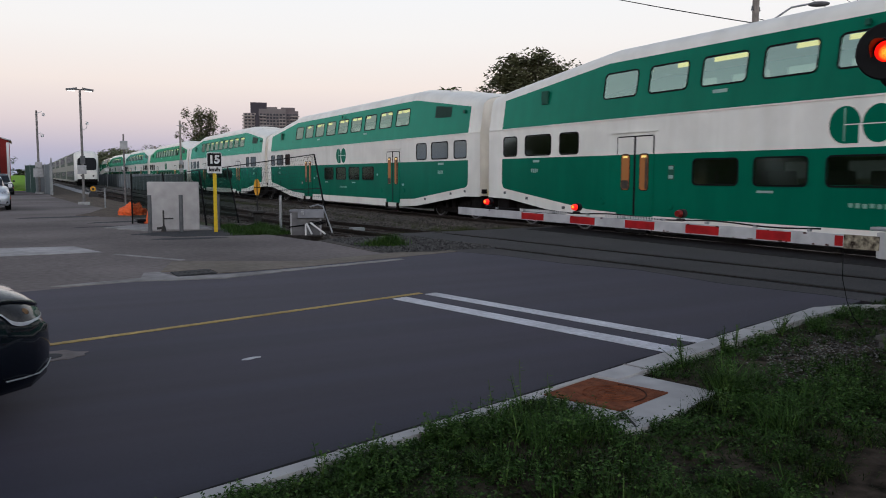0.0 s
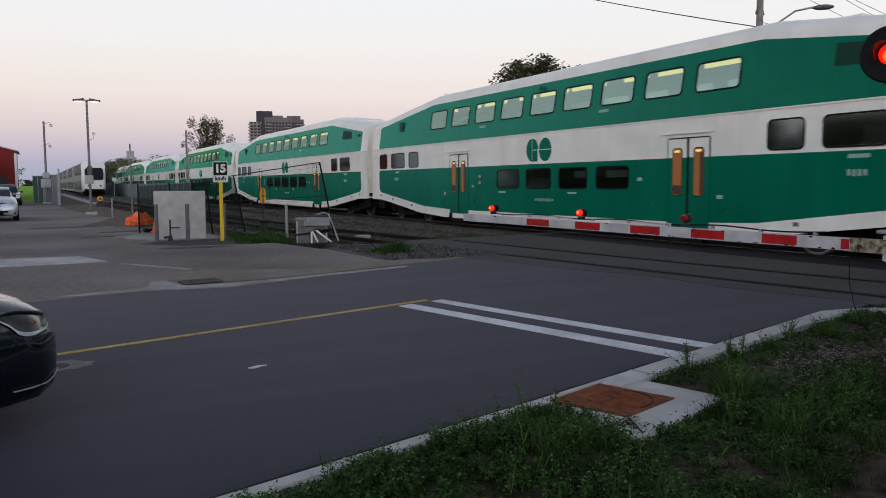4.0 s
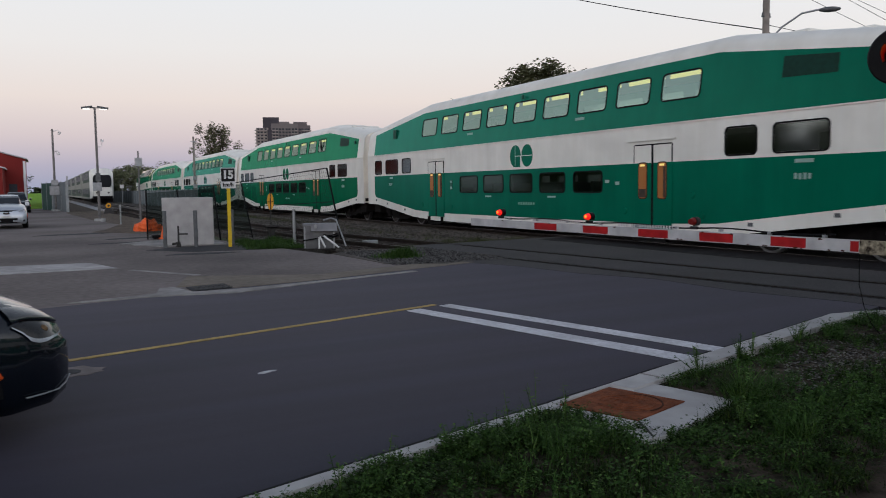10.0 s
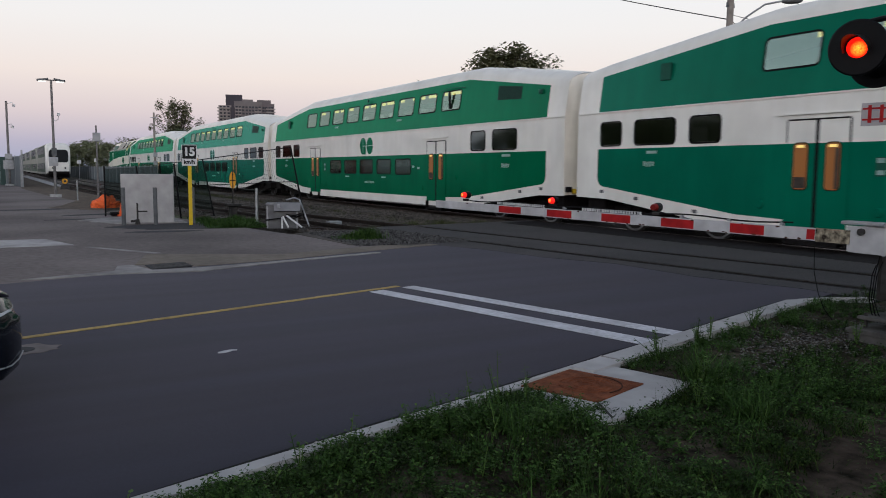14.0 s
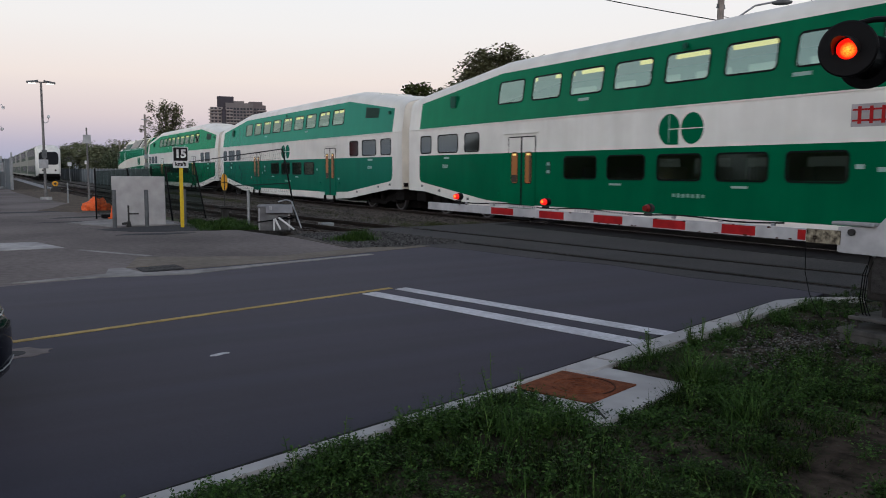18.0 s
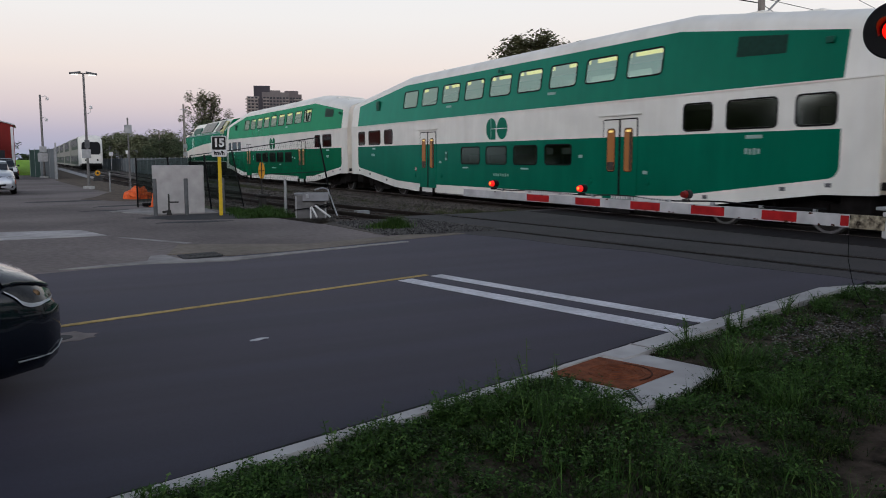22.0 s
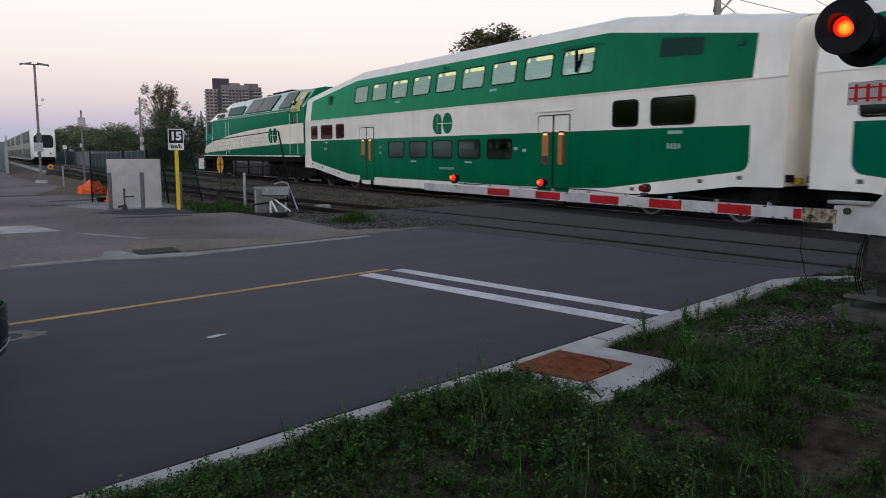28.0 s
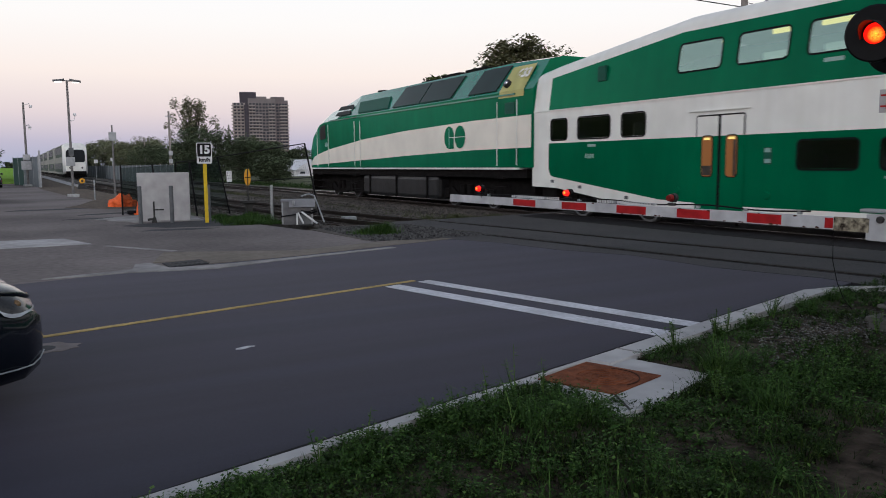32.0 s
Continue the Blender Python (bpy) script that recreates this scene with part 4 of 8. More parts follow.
def weed(name, a, b, h, n, seed, tall=False):
    """A weed: thin stems with small leaves."""
    rng = random.Random(seed)
    bm = BM()
    p = rd(a, b, 0.07)
    for _ in range(n):
        ang, lean = rng.uniform(0, 6.28), rng.uniform(0.02, 0.22) * (0.35 if tall else 1)
        tip = p + Vector((lean * math.cos(ang), lean * math.sin(ang), h * rng.uniform(0.6, 1.0)))
        cyl(bm, p, tip, 0.0035, 0.0012, 4, False)
        for k in range(9 if not tall else 12):
            q = p.lerp(tip, 0.25 + 0.75 * k / 9 if not tall else 0.2 + 0.8 * k / 12)
            an, s = rng.uniform(0, 6.28), rng.uniform(0.012, 0.03)
            d = Vector((math.cos(an), math.sin(an), rng.uniform(-0.2, 0.5))) * s
            w = Vector((-math.sin(an), math.cos(an), 0)) * s * 0.4
            bm.faces.new([bm.verts.new(v) for v in (q, q + d * 0.6 + w, q + d * 1.3, q + d * 0.6 - w)])
    return tagged(part(name, bm, WEED), "green leafy weed growing at the kerb", "weed")


for k, (a, b, h, n, tall) in enumerate(((3.45, 2.86, 0.42, 3, True), (3.20, 2.84, 0.28, 4, True), (3.62, 2.78, 0.30, 4, True), (2.35, 2.9, 0.22, 3, True), (2.05, 2.88, 0.20, 3, True), (6.2, 2.84, 0.2, 5, True), (4.75, 2.2, 0.26, 6, True), (4.35, 2.05, 0.22, 6, True), (1.2, 2.9, 0.15, 4, True), (5.6, 1.2, 0.2, 6, True), (6.9, 1.9, 0.22, 6, True), (5.34, 2.86, 0.24, 7, True), (5.26, 2.80, 0.18, 6, False), (5.84, 2.78, 0.24, 7, True), (7.01, 2.82, 0.20, 8, False), (6.95, 2.76, 0.24, 5, True), (4.95, 2.35, 0.26, 5, True))):
    weed("weed", a, b, h, n, 40 + k, tall)
blades("lot_edge_grass", 13000, lambda r: (lambda q: (4.62 + 0.09 * q + 1.35 * r.random() + r.gauss(0, 0.08), 19.35 + q, -0.02))(3.6 * r.random() ** 1.2), 0.19, 0.006, WEED, "rough grass round the signal box", 12, 0.8)
blades("patch_grass", 1900, lambda r: (6.72 + r.gauss(0, 0.2), 15.1 + r.gauss(0, 0.22), 0.0), 0.15, 0.006, WEED, "tuft of grass in the gravel", 13, 0.8)
blades("track_grass", 15000, lambda r: (11.2 + r.gauss(0, 0.8), 18.6 + 45 * r.random() ** 1.5, -0.2), 0.15, 0.008, DRYGRASS, "rough grass between the tracks", 14, 0.8)
blades("far_track_grass", 9000, lambda r: (18.6 + abs(r.gauss(0, 1.8)), 18 + 70 * r.random(), -0.2), 0.30, 0.02, WEEDDARK, "rough grass beyond the main track", 15, 0.8)
blades("crossing_grass", 5200, lambda r: (10.3 + 2.6 * r.random() + r.gauss(0, 0.2), 18.9 + 1.0 * abs(r.gauss(0, 1)), -0.14), 0.16, 0.006, DRYGRASS, "rough olive grass at the end of the crossing asphalt", 16, 0.9)
slab("pavement_walk", [(3.72, 150), (4.05, 70), (4.85, 70), (4.85, 150)], -0.2, -0.012, LOTPALE, "pale concrete walk beside the yard track", "pavement")
slab("lawn", [(-14, 84), (0.9, 83), (0.9, 84), (-14, 85)], -0.2, 0.05, LAWN, "bright green mown lawn by the red shed", "lawn")

lb = BM()
loft(lb, [[(x, 84, -0.2), (x, 84, 0.04), (x, 100, 0.6), (x, 122, 1.3), (x, 150, 1.4), (x, 150, -0.2)] for x in (-14, -6, 0.9)])
setting(part("lawn_bank", lb, LAWN), "bright green mown grass bank by the shed", "lawn")
for k, (x, y, w, d, a) in enumerate(((3.0, 26.8, 1.5, 0.35, 20), (2.2, 24.4, 1.1, 0.2, 8), (3.4, 18.9, 0.9, 0.25, -4), (1.2, 30.5, 1.6, 0.4, 12))):
    slab("pavement_patch", [(x + c * w * math.cos(radians(a)) - q * d * math.sin(radians(a)), y + c * w * math.sin(radians(a)) + q * d * math.cos(radians(a))) for c, q in ((-1, -0.4), (0.2, -1), (1, 0.1), (0.5, 0.9), (-0.7, 0.8))], -0.1, 0.0015, NEWPATCH, "dark repaired patch in the worn lot", "pavement")


# ---- the passing train ----
CL = 25.91
TOP = ((0.28, 3.70), (1.06, 3.82), (5.35, 4.38), (20.1, 4.38), (24.85, 3.82), (25.63, 3.70))
GREENLOW = ((1.06, 1.32), (1.09, 1.226), (1.15, 1.149), (1.25, 1.107), (5.2, 0.62), (7.4, 0.55), (18.6, 0.55), (20.6, 0.62), (24.66, 1.107), (24.76, 1.149), (24.82, 1.226), (24.85, 1.32))
SKIRT = ((0.28, 0.82), (1.4, 0.80), (5.0, 0.36), (7.0, 0.26), (18.9, 0.26), (20.9, 0.36), (24.5, 0.80), (25.63, 0.82))


LEAN = 0.14  # the upper deck's walls lean inwards


def lean_in(z):
    return max(0.0, z - 2.93) * LEAN


def along(profile, u):
    for (u0, z0), (u1, z1) in zip(profile[:-1], profile[1:]):
        if u <= u1:
            return z0 + (z1 - z0) * (u - u0) / (u1 - u0)
    return profile[-1][1]


def panel(bm, u0, u1, low, high, holes, x, side, thick=0.05):
    """A side panel between two profiles, with window holes through it."""
    cuts = sorted({u0, u1, *(u for u, _ in low if u0 < u < u1), *(u for u, _ in high if u0 < u < u1), *(h[0] for h in holes), *(h[1] for h in holes)})
    inner = x - side * thick

    def quad(*p):
        bm.faces.new([bm.verts.new(q) for q in p])

    for a, b in zip(cuts[:-1], cuts[1:]):
        mid = (a + b) / 2
        hs = sorted((h for h in holes if h[0] < mid < h[1]), key=lambda h: h[2])
        edges = [lambda u: along(low, u)]
        for h in hs:
            edges += [lambda u, z=h[2]: z, lambda u, z=h[3]: z]
        edges.append(lambda u: along(high, u))
        for lo, hi in zip(edges[::2], edges[1::2]):
            for xx in (x, inner):
                quad(*[(xx - side * lean_in(z), u, z) for u, z in ((a, lo(a)), (b, lo(b)), (b, hi(b)), (a, hi(a)))])
    for h in holes:
        a, b, z0, z1 = h
        quad(*[(xx - side * lean_in(z), u, z) for xx, u, z in ((x, a, z0), (inner, a, z0), (inner, a, z1), (x, a, z1))])
        quad(*[(xx - side * lean_in(z), u, z) for xx, u, z in ((x, b, z0), (inner, b, z0), (inner, b, z1), (x, b, z1))])
        quad(*[(xx - side * lean_in(z), u, z) for xx, u, z in ((x, a, z0), (x, b, z0), (inner, b, z0), (inner, a, z0))])
        quad(*[(xx - side * lean_in(z), u, z) for xx, u, z in ((x, a, z1), (x, b, z1), (inner, b, z1), (inner, a, z1))])


def rounded(a, b, z0, z1, r, seg=4):
    pts = []
    for cu, cz, s in ((b - r, z1 - r, 0), (a + r, z1 - r, 90), (a + r, z0 + r, 180), (b - r, z0 + r, 270)):
        for k in range(seg + 1):
            t = radians(s + 90 * k / seg)
            pts.append((cu + r * math.cos(t), cz + r * math.sin(t)))
    return pts


MESHES = {}
LAMPGLINT = glow("painted_lamp_glint", (1.0, 0.72, 0.22), 0.8, (0.4, 0.3, 0.1))


def shared(key, make, material):
    """Alike pieces share one mesh."""
    if key not in MESHES:
        bm = BM()
        make(bm)
        me = bpy.data.meshes.new(key[0])
        bm.to_mesh(me)
        bm.free()
        me.materials.append(material)
        MESHES[key] = me
    return MESHES[key]


def train_window(parent, u0, u1, z0, z1, x, side, glass):
    w, h = round(u1 - u0, 2), round(z1 - z0, 2)
    r = 0.12

    def ring(bm):
        o = rounded(-w / 2, w / 2, -h / 2, h / 2, r)
        i = rounded(-w / 2 + 0.034, w / 2 - 0.034, -h / 2 + 0.034, h / 2 - 0.034, r * 0.75)
        loft(bm, [[(d, q[0], q[1]) for q in p] for p, d in ((o, -0.01), (o, 0.012), (i, 0.012), (i, -0.02))], caps=False)

    def sheet(bm):
        bm.faces.new([bm.verts.new((0, *q)) for q in rounded(-w / 2 + 0.02, w / 2 - 0.02, -h / 2 + 0.02, h / 2 - 0.02, r * 0.8)])

    f = new("window", shared(("window_gasket", w, h), ring, RUBBER))
    f.parent = parent
    zc = (z0 + z1) / 2
    tilt = -side * math.degrees(math.atan(LEAN)) if zc > 2.93 else 0
    f.matrix_basis = pose(x - side * lean_in(zc), (u0 + u1) / 2, zc, 0, tilt, 0) @ pose(0, 0, 0, 0, 0, 180 if side < 0 else 0)
    p = new("pane", shared(("window_pane", w, h, glass.name), sheet, glass))
    p.parent = f
    return f


def logo(parent, u, z, h, x, mark=None):
    """Two joined round shapes as a plain emblem."""
    bm = BM()
    w, n = h * 0.92, 28
    disc = [(0.5 * w * math.cos(2 * math.pi * k / n), 0.5 * h * math.sin(2 * math.pi * k / n)) for k in range(n)]
    bm.faces.new([bm.verts.new((x - 0.006, u - 0.52 * w + y, z + q)) for y, q in disc])
    # the first shape has a square foot
    first = [p for p in disc if not (p[0] < 0.02 and p[1] < -0.01)]
    foot = [(-0.44 * w, -0.02 * h), (-0.44 * w, -0.5 * h), (0.0, -0.5 * h)]
    k = next(i for i, p in enumerate(first) if p[0] < 0 and abs(p[1]) < 0.05 * h)
    bm.faces.new([bm.verts.new((x - 0.006, u + 0.52 * w + y, z + q)) for y, q in first[:k + 1] + foot + first[k + 1:]])
    em = part("emblem", bm, mark or TEAL, parent, "round two-part emblem in green")
    bm = BM()
    box(bm, x - 0.012, x - 0.008, u - 1.02 * w, u + 0.52 * w, z - 0.009, z + 0.009)
    part("stroke", bm, WHITEP, em)
    bm = BM()
    box(bm, x - 0.012, x - 0.008, u + 0.50 * w, u + 0.55 * w, z - 0.44 * h, z + 0.45 * h)
    part("stroke", bm, DULLGREEN, em)


def bogie(parent, u, mesh_wheel):
    b = new("bogie")
    b.parent = parent
    b.location = (0, u, 0)
    for s in (-1, 1):
        bm = BM()
        pts = ((-1.75, 0.62), (-1.0, 0.70), (-0.45, 0.36), (0.45, 0.36), (1.0, 0.70), (1.75, 0.62), (1.75, 0.44), (1.15, 0.40), (0.5, 0.20), (-0.5, 0.20), (-1.15, 0.40), (-1.75, 0.44))
        loft(bm, [[(s * 1.02 + d, y, z) for y, z in pts] for d in (-0.07, 0.07)])
        for y in (-1.3, 1.3):
            box(bm, s * 1.02 - 0.12, s * 1.02 + 0.12, y - 0.18, y + 0.18, 0.30, 0.62, 0.02)
        for y in (-0.25, 0.25):
            cyl(bm, (s * 1.06, y, 0.34), (s * 1.06, y, 0.78), 0.11, 0.11, 10)
        part("side_frame", bm, UNDER, b)
    for y in (-1.3, 1.3):
        w = new("wheelset", mesh_wheel)
        w.parent = b
        w.location = (0, y, 0.46)


wb = BM()
for s in (-1, 1):
    cyl(wb, (s * 0.69, 0, 0), (s * 0.82, 0, 0), 0.46, 0.45, 28)
    cyl(wb, (s * 0.66, 0, 0), (s * 0.69, 0, 0), 0.485, 0.485, 28)
    cyl(wb, (s * 0.82, 0, 0), (s * 0.86, 0, 0), 0.14, 0.12, 14)
    for k in range(6):
        t_ = 2 * math.pi * k / 6
        cyl(wb, (s * 0.82, 0.27 * math.cos(t_), 0.27 * math.sin(t_)), (s * 0.835, 0.27 * math.cos(t_), 0.27 * math.sin(t_)), 0.05, 0.045, 8)
cyl(wb, (-0.7, 0, 0), (0.7, 0, 0), 0.09, 0.09, 10)
plain_ = len(wb.faces)
for s in (-1, 1):
    loft(wb, [[(s * x_, r_ * math.cos(2 * math.pi * k / 28), r_ * math.sin(2 * math.pi * k / 28)) for k in range(28)] for r_, x_ in ((0.462, 0.70), (0.456, 0.823), (0.405, 0.826), (0.40, 0.80))], caps=False)
WHEEL = bpy.data.meshes.new("wheelset")
wb.to_mesh(WHEEL)
wb.free()
WHEEL.materials.append(WHEELDARK)
WHEEL.materials.append(WHEELRIM)
for p_ in WHEEL.polygons[plain_:]:
    p_.material_index = 1


def bars(parent, u, z, w, h, x, n=4, name="lettering"):
    bm = BM()
    for k in range(n):
        box(bm, x - 0.007, x - 0.004, u + w * (k / n - 0.5), u + w * ((k + (0.62 if n > 1 else 1.0)) / n - 0.5), z - h / 2 * (1.0 if k % 3 else 0.8), z + h / 2 * (1.0 if k % 2 else 0.85))
    return part(name, bm, DULLGREEN if n > 6 else PLACARD, parent)


def door(parent, u0, u1, x, side, lit, up=0.0):
    d = new("door")
    d.parent = parent
    mid = (u0 + u1) / 2
    for a, b in ((u0, mid - 0.02), (mid + 0.02, u1)):
        bm = BM()
        box(bm, x - 0.004 * side, x + 0.018 * side, a, b, 2.03, 2.46)
        part("leaf_top", bm, WHITEP, d)
        bm = BM()
        box(bm, x - 0.004 * side, x + 0.016 * side, a, b, 0.42, 2.03)
        leaf = part("leaf", bm, MESHES["paint"], d)
        c = (a + b) / 2
        bm = BM()
        bm.faces.new([bm.verts.new((x + 0.020 * side, c + y, z)) for y, z in rounded(-0.16, 0.16, 1.15, 2.05 + up, 0.08)])
        part("gasket", bm, RUBBER, leaf)
        bm = BM()
        bm.faces.new([bm.verts.new((x + 0.024 * side, c + y, z)) for y, z in rounded(-0.14, 0.14, 1.17, 2.03 + up, 0.07)])
        pn = part("pane", bm, DOORGLOW if lit else CARGLASS, leaf, "amber-lit door glass" if lit else "")
        # a lamp's reflection, painted as a glowing bar on the door glass
        lo, hi = sorted((x + 0.0245 * side, x + 0.028 * side))
        bm = BM()
        box(bm, lo, hi, c - 0.075, c + 0.085, 1.95 + up, 2.00 + up, 0.0)
        part("reflected_lamp", bm, LAMPGLINT, pn)
        # dark strip over one edge or the foot of the pane
        bm = BM()
        box(bm, lo, hi, c - 0.125, c - 0.045 if a == u0 else c + 0.125, 1.19, 1.40 if a != u0 else 1.93 + up)
        part("door_pillar", bm, BELLOWS, pn, "dark strip over part of the door glass")
    bm = BM()
    box(bm, x - 0.002, x + 0.022 * side if side > 0 else x, mid - 0.035, mid + 0.035, 0.42, 2.46) if side > 0 else box(bm, x + 0.022 * side, x + 0.002, mid - 0.035, mid + 0.035, 0.42, 2.46)
    part("seal", bm, RUBBER, d)
    bm = BM()
    lo, hi = sorted((x, x + 0.024 * side))
    box(bm, lo, hi, u0 + 0.02, u1 - 0.02, 2.455, 2.485)
    part("header", bm, RUBBER, d)
    for a in (u0, u1):
        bm = BM()
        lo, hi = sorted((x, x + 0.02 * side))
        box(bm, lo, hi, a - 0.012, a + 0.012, 0.42, 2.03)
        part("jamb", bm, MESHES["paint"], d)
        bm = BM()
        box(bm, lo, hi, a - 0.012, a + 0.012, 2.034, 2.46)
        part("jamb_gap", bm, RUBBER, d)
    bm = BM()
    lo, hi = sorted((x, x + 0.04 * side))
    box(bm, lo, hi, u0 - 0.12, u1 + 0.24, 2.565, 2.59)
    part("drip_rail", bm, WHITEP, d)
    bm = BM()
    lo, hi = sorted((x - 0.02 * side, x + 0.10 * side))
    box(bm, lo, hi, u0 + 0.08, u1 - 0.08, 0.14, 0.20)
    box(bm, lo, hi, u0 + 0.08, u0 + 0.12, 0.14, 0.42)
    box(bm, lo, hi, u1 - 0.12, u1 - 0.08, 0.14, 0.42)
    part("step", bm, UNDER, d)


def coach(label, paint_mat, kind, lit):
    """A bilevel coach; its near end at y = 0, rail level at z = 0."""
    c = thing("railway_coach", label, "railway coach", group="passing train")
    MESHES["paint"] = paint_mat
    ups = [(5.79 + 1.64 * k, 7.05 + 1.64 * k, 3.45, 4.13) for k in range(9)]
    lows = [(9.09 + 1.648 * k, 10.37 + 1.648 * k, 1.30, 1.90) for k in range(5 if kind == "A" else 4)]
    fars = [(21.03, 21.9, 2.09, 2.70), (22.28, 23.59, 2.09, 2.70), (24.0, 24.77, 2.09, 2.70)]
    nears = [(4.12, 4.99, 2.09, 2.72), (2.45, 3.75, 2.09, 2.72)]
    if kind == "B":
        nears.append((1.15, 2.05, 2.09, 2.72))
    const = lambda z: ((0.0, z), (26.0, z))
    shrink = lambda hs: [(a + 0.04, b - 0.04, z0 + 0.04, z1 - 0.04) for a, b, z0, z1 in hs]
    for side in (-1, 1):
        x = 1.52 * side
        bm = BM()
        panel(bm, 0.28, 25.63, SKIRT, tuple((u, z) for u, z in ((0.28, 0.95), (1.055, 1.13), *GREENLOW, (24.855, 1.13), (25.63, 0.95))), [], x, side)
        part("skirt", bm, WHITEP, c)
        bm = BM()
        panel(bm, 1.06, 24.85, GREENLOW, const(2.03), shrink(lows), x, side)
        part("lower_panel", bm, paint_mat, c)
        bm = BM()
        panel(bm, 0.28, 25.63, const(2.03), const(2.93), shrink(fars + nears), x, side)
        part("belt_panel", bm, WHITEP, c)
        bm = BM()
        panel(bm, 1.06, 24.85, const(2.93), TOP, shrink(ups), x, side)
        part("upper_panel", bm, paint_mat, c)
        for a, b in ((0.28, 1.06), (24.85, 25.63)):
            bm = BM()
            panel(bm, a, b, ((a, 0.95 if a < 1 else 1.13), (b, 1.13 if a < 1 else 0.95)), const(2.03), [], x, side)
            part("lower_end_panel", bm, WHITEP, c)
            bm = BM()
            panel(bm, a, b, const(2.93), TOP, [], x, side)
            part("upper_end_panel", bm, WHITEP, c)
        for h in ups:
            train_window(c, *h, x, side, PANE)
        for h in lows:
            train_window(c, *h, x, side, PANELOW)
        for h in fars + nears:
            train_window(c, *h, x, side, PANEDK)
        if kind == "A":
            door(c, 18.18, 19.45, x, side, lit)
            door(c, 6.55, 7.85, x, side, lit)
        else:
            door(c, 17.18, 18.46, x, side, lit, 0.2)
            door(c, 6.48, 7.74, x, side, lit, 0.2)
    x = -1.52
    # drip moulding, louvres, marker, emblem, lettering on the side towards the road
    bm = BM()
    box(bm, x - 0.02, x, 0.3, 25.6, 2.915, 2.945)
    part("moulding", bm, WHITEP, c)
    bm = BM()
    bm.faces.new([bm.verts.new((x - 0.006 + lean_in(z), u, z)) for u, z in ((2.39, 3.91), (3.63, 4.03), (3.63, 3.60), (2.39, 3.55))])
    part("louvre", bm, LOUVREDK, c)
    bm = BM()
    box(bm, x + 0.045, x + 0.1, 22.55, 22.85, 3.55, 3.92)
    part("vent", bm, DKGREEN, c)
    bm = BM()
    box(bm, x + 0.08, x + 0.13, 13.0, 13.1, 4.18, 4.30, 0.01)
    part("marker_lamp", bm, DKGREEN, c)
    bm = BM()
    box(bm, x + 0.035, x + 0.08, 1.35, 1.5, 3.62, 3.74, 0.01)
    part("socket", bm, DKGREEN, c)
    logo(c, 13.0, 2.44, 0.68, x, paint_mat)
    tags = ((8.5, 1.55), (8.9, 1.6)) if kind == "A" else ((8.7, 1.55), (6.18, 1.15), (16.85, 1.37))
    for u, z in tags:
        bars(c, u, z, 0.16, 0.1, x, 1, "placard")
    for u, z, w, h, n in ((3.05, 1.63, 0.42, 0.13, 4), (23.1, 1.66, 0.36, 0.12, 4), (12.75, 0.98, 0.95, 0.09, 7), (3.0, 1.93, 0.42, 0.09, 1), (23.0, 1.93, 0.32, 0.08, 1), (15.0, 1.19, 0.4, 0.06, 1), (11.4, 1.19, 0.4, 0.06, 1), (10.15, 3.33, 0.40, 0.09, 1), (16.3, 3.33, 0.40, 0.09, 1)):
        bars(c, u, z, w, h, x + lean_in(z), n, "lettering" if n > 1 else "placard")
    for u, z, r in ((8.2, 0.85, 0.09), (5.9, 1.25, 0.08), (20.0, 0.85, 0.09), (17.6, 0.8, 0.09), (5.6, 0.8, 0.09)) if kind == "A" else ((8.27, 0.89, 0.09), (6.1, 0.92, 0.09), (16.78, 0.88, 0.09), (18.96, 0.87, 0.09)):
        bm = BM()
        cyl(bm, (x, u, z), (x - 0.03, u, z), r, r * 0.8, 12)
        part("cap", bm, paint_mat, c)
    for u in (1.2, 2.2, 4.2, 21.6, 23.4, 24.6):
        bm = BM()
        box(bm, x - 0.015, x, u, u + 0.12, along(SKIRT, u) + 0.14, along(SKIRT, u) + 0.22)
        part("lifting_pad", bm, GREYPOST, c)
    cu_ = 17.60 if kind == "A" else 16.39
    bm = BM()
    box(bm, x - 0.012, x - 0.001, cu_ - 0.09, cu_ + 0.09, 1.42, 1.76, 0.004)
    part("door_control", bm, DKGREEN, c)
    for z in (1.45, 1.66):
        bm = BM()
        box(bm, x - 0.016, x - 0.012, cu_ - 0.07, cu_ + 0.07, z, z + 0.08)
        part("control_label", bm, PLACARD, c)
    if kind == "B":
        bm = BM()
        cyl(bm, (x - 0.001, 18.87, 1.11), (x - 0.006, 18.87, 1.11), 0.075, 0.075, 16)
        stk = part("sticker", bm, REDP, c, "round red and white sticker")
        bm = BM()
        cyl(bm, (x - 0.006, 18.87, 1.11), (x - 0.008, 18.87, 1.11), 0.05, 0.05, 14)
        part("sticker_face", bm, WHITER, stk)
    if paint_mat is GREEN:
        bm = BM()
        box(bm, x + 0.03, x + 0.09, 6.39, 6.45, 3.52, 4.06)
        part("window_divider", bm, RUBBER, c)
        bm = BM()
        pipe(bm, [(x + 0.095, u, 4.15 + 0.05 * math.sin(math.pi * (u - 5.5) / 1.6)) for u in np.linspace(5.5, 7.1, 9)], 0.012, 5)
        part("drip_strip", bm, DKGREEN, c)
    # roof, end walls, decks, ceiling lights
    bm = BM()
    rings = []
    for u in (0.28, 1.06, 3.0, 5.35, 5.7, 20.0, 20.1, 22.4, 24.85, 25.63):
        e = along(TOP, u)
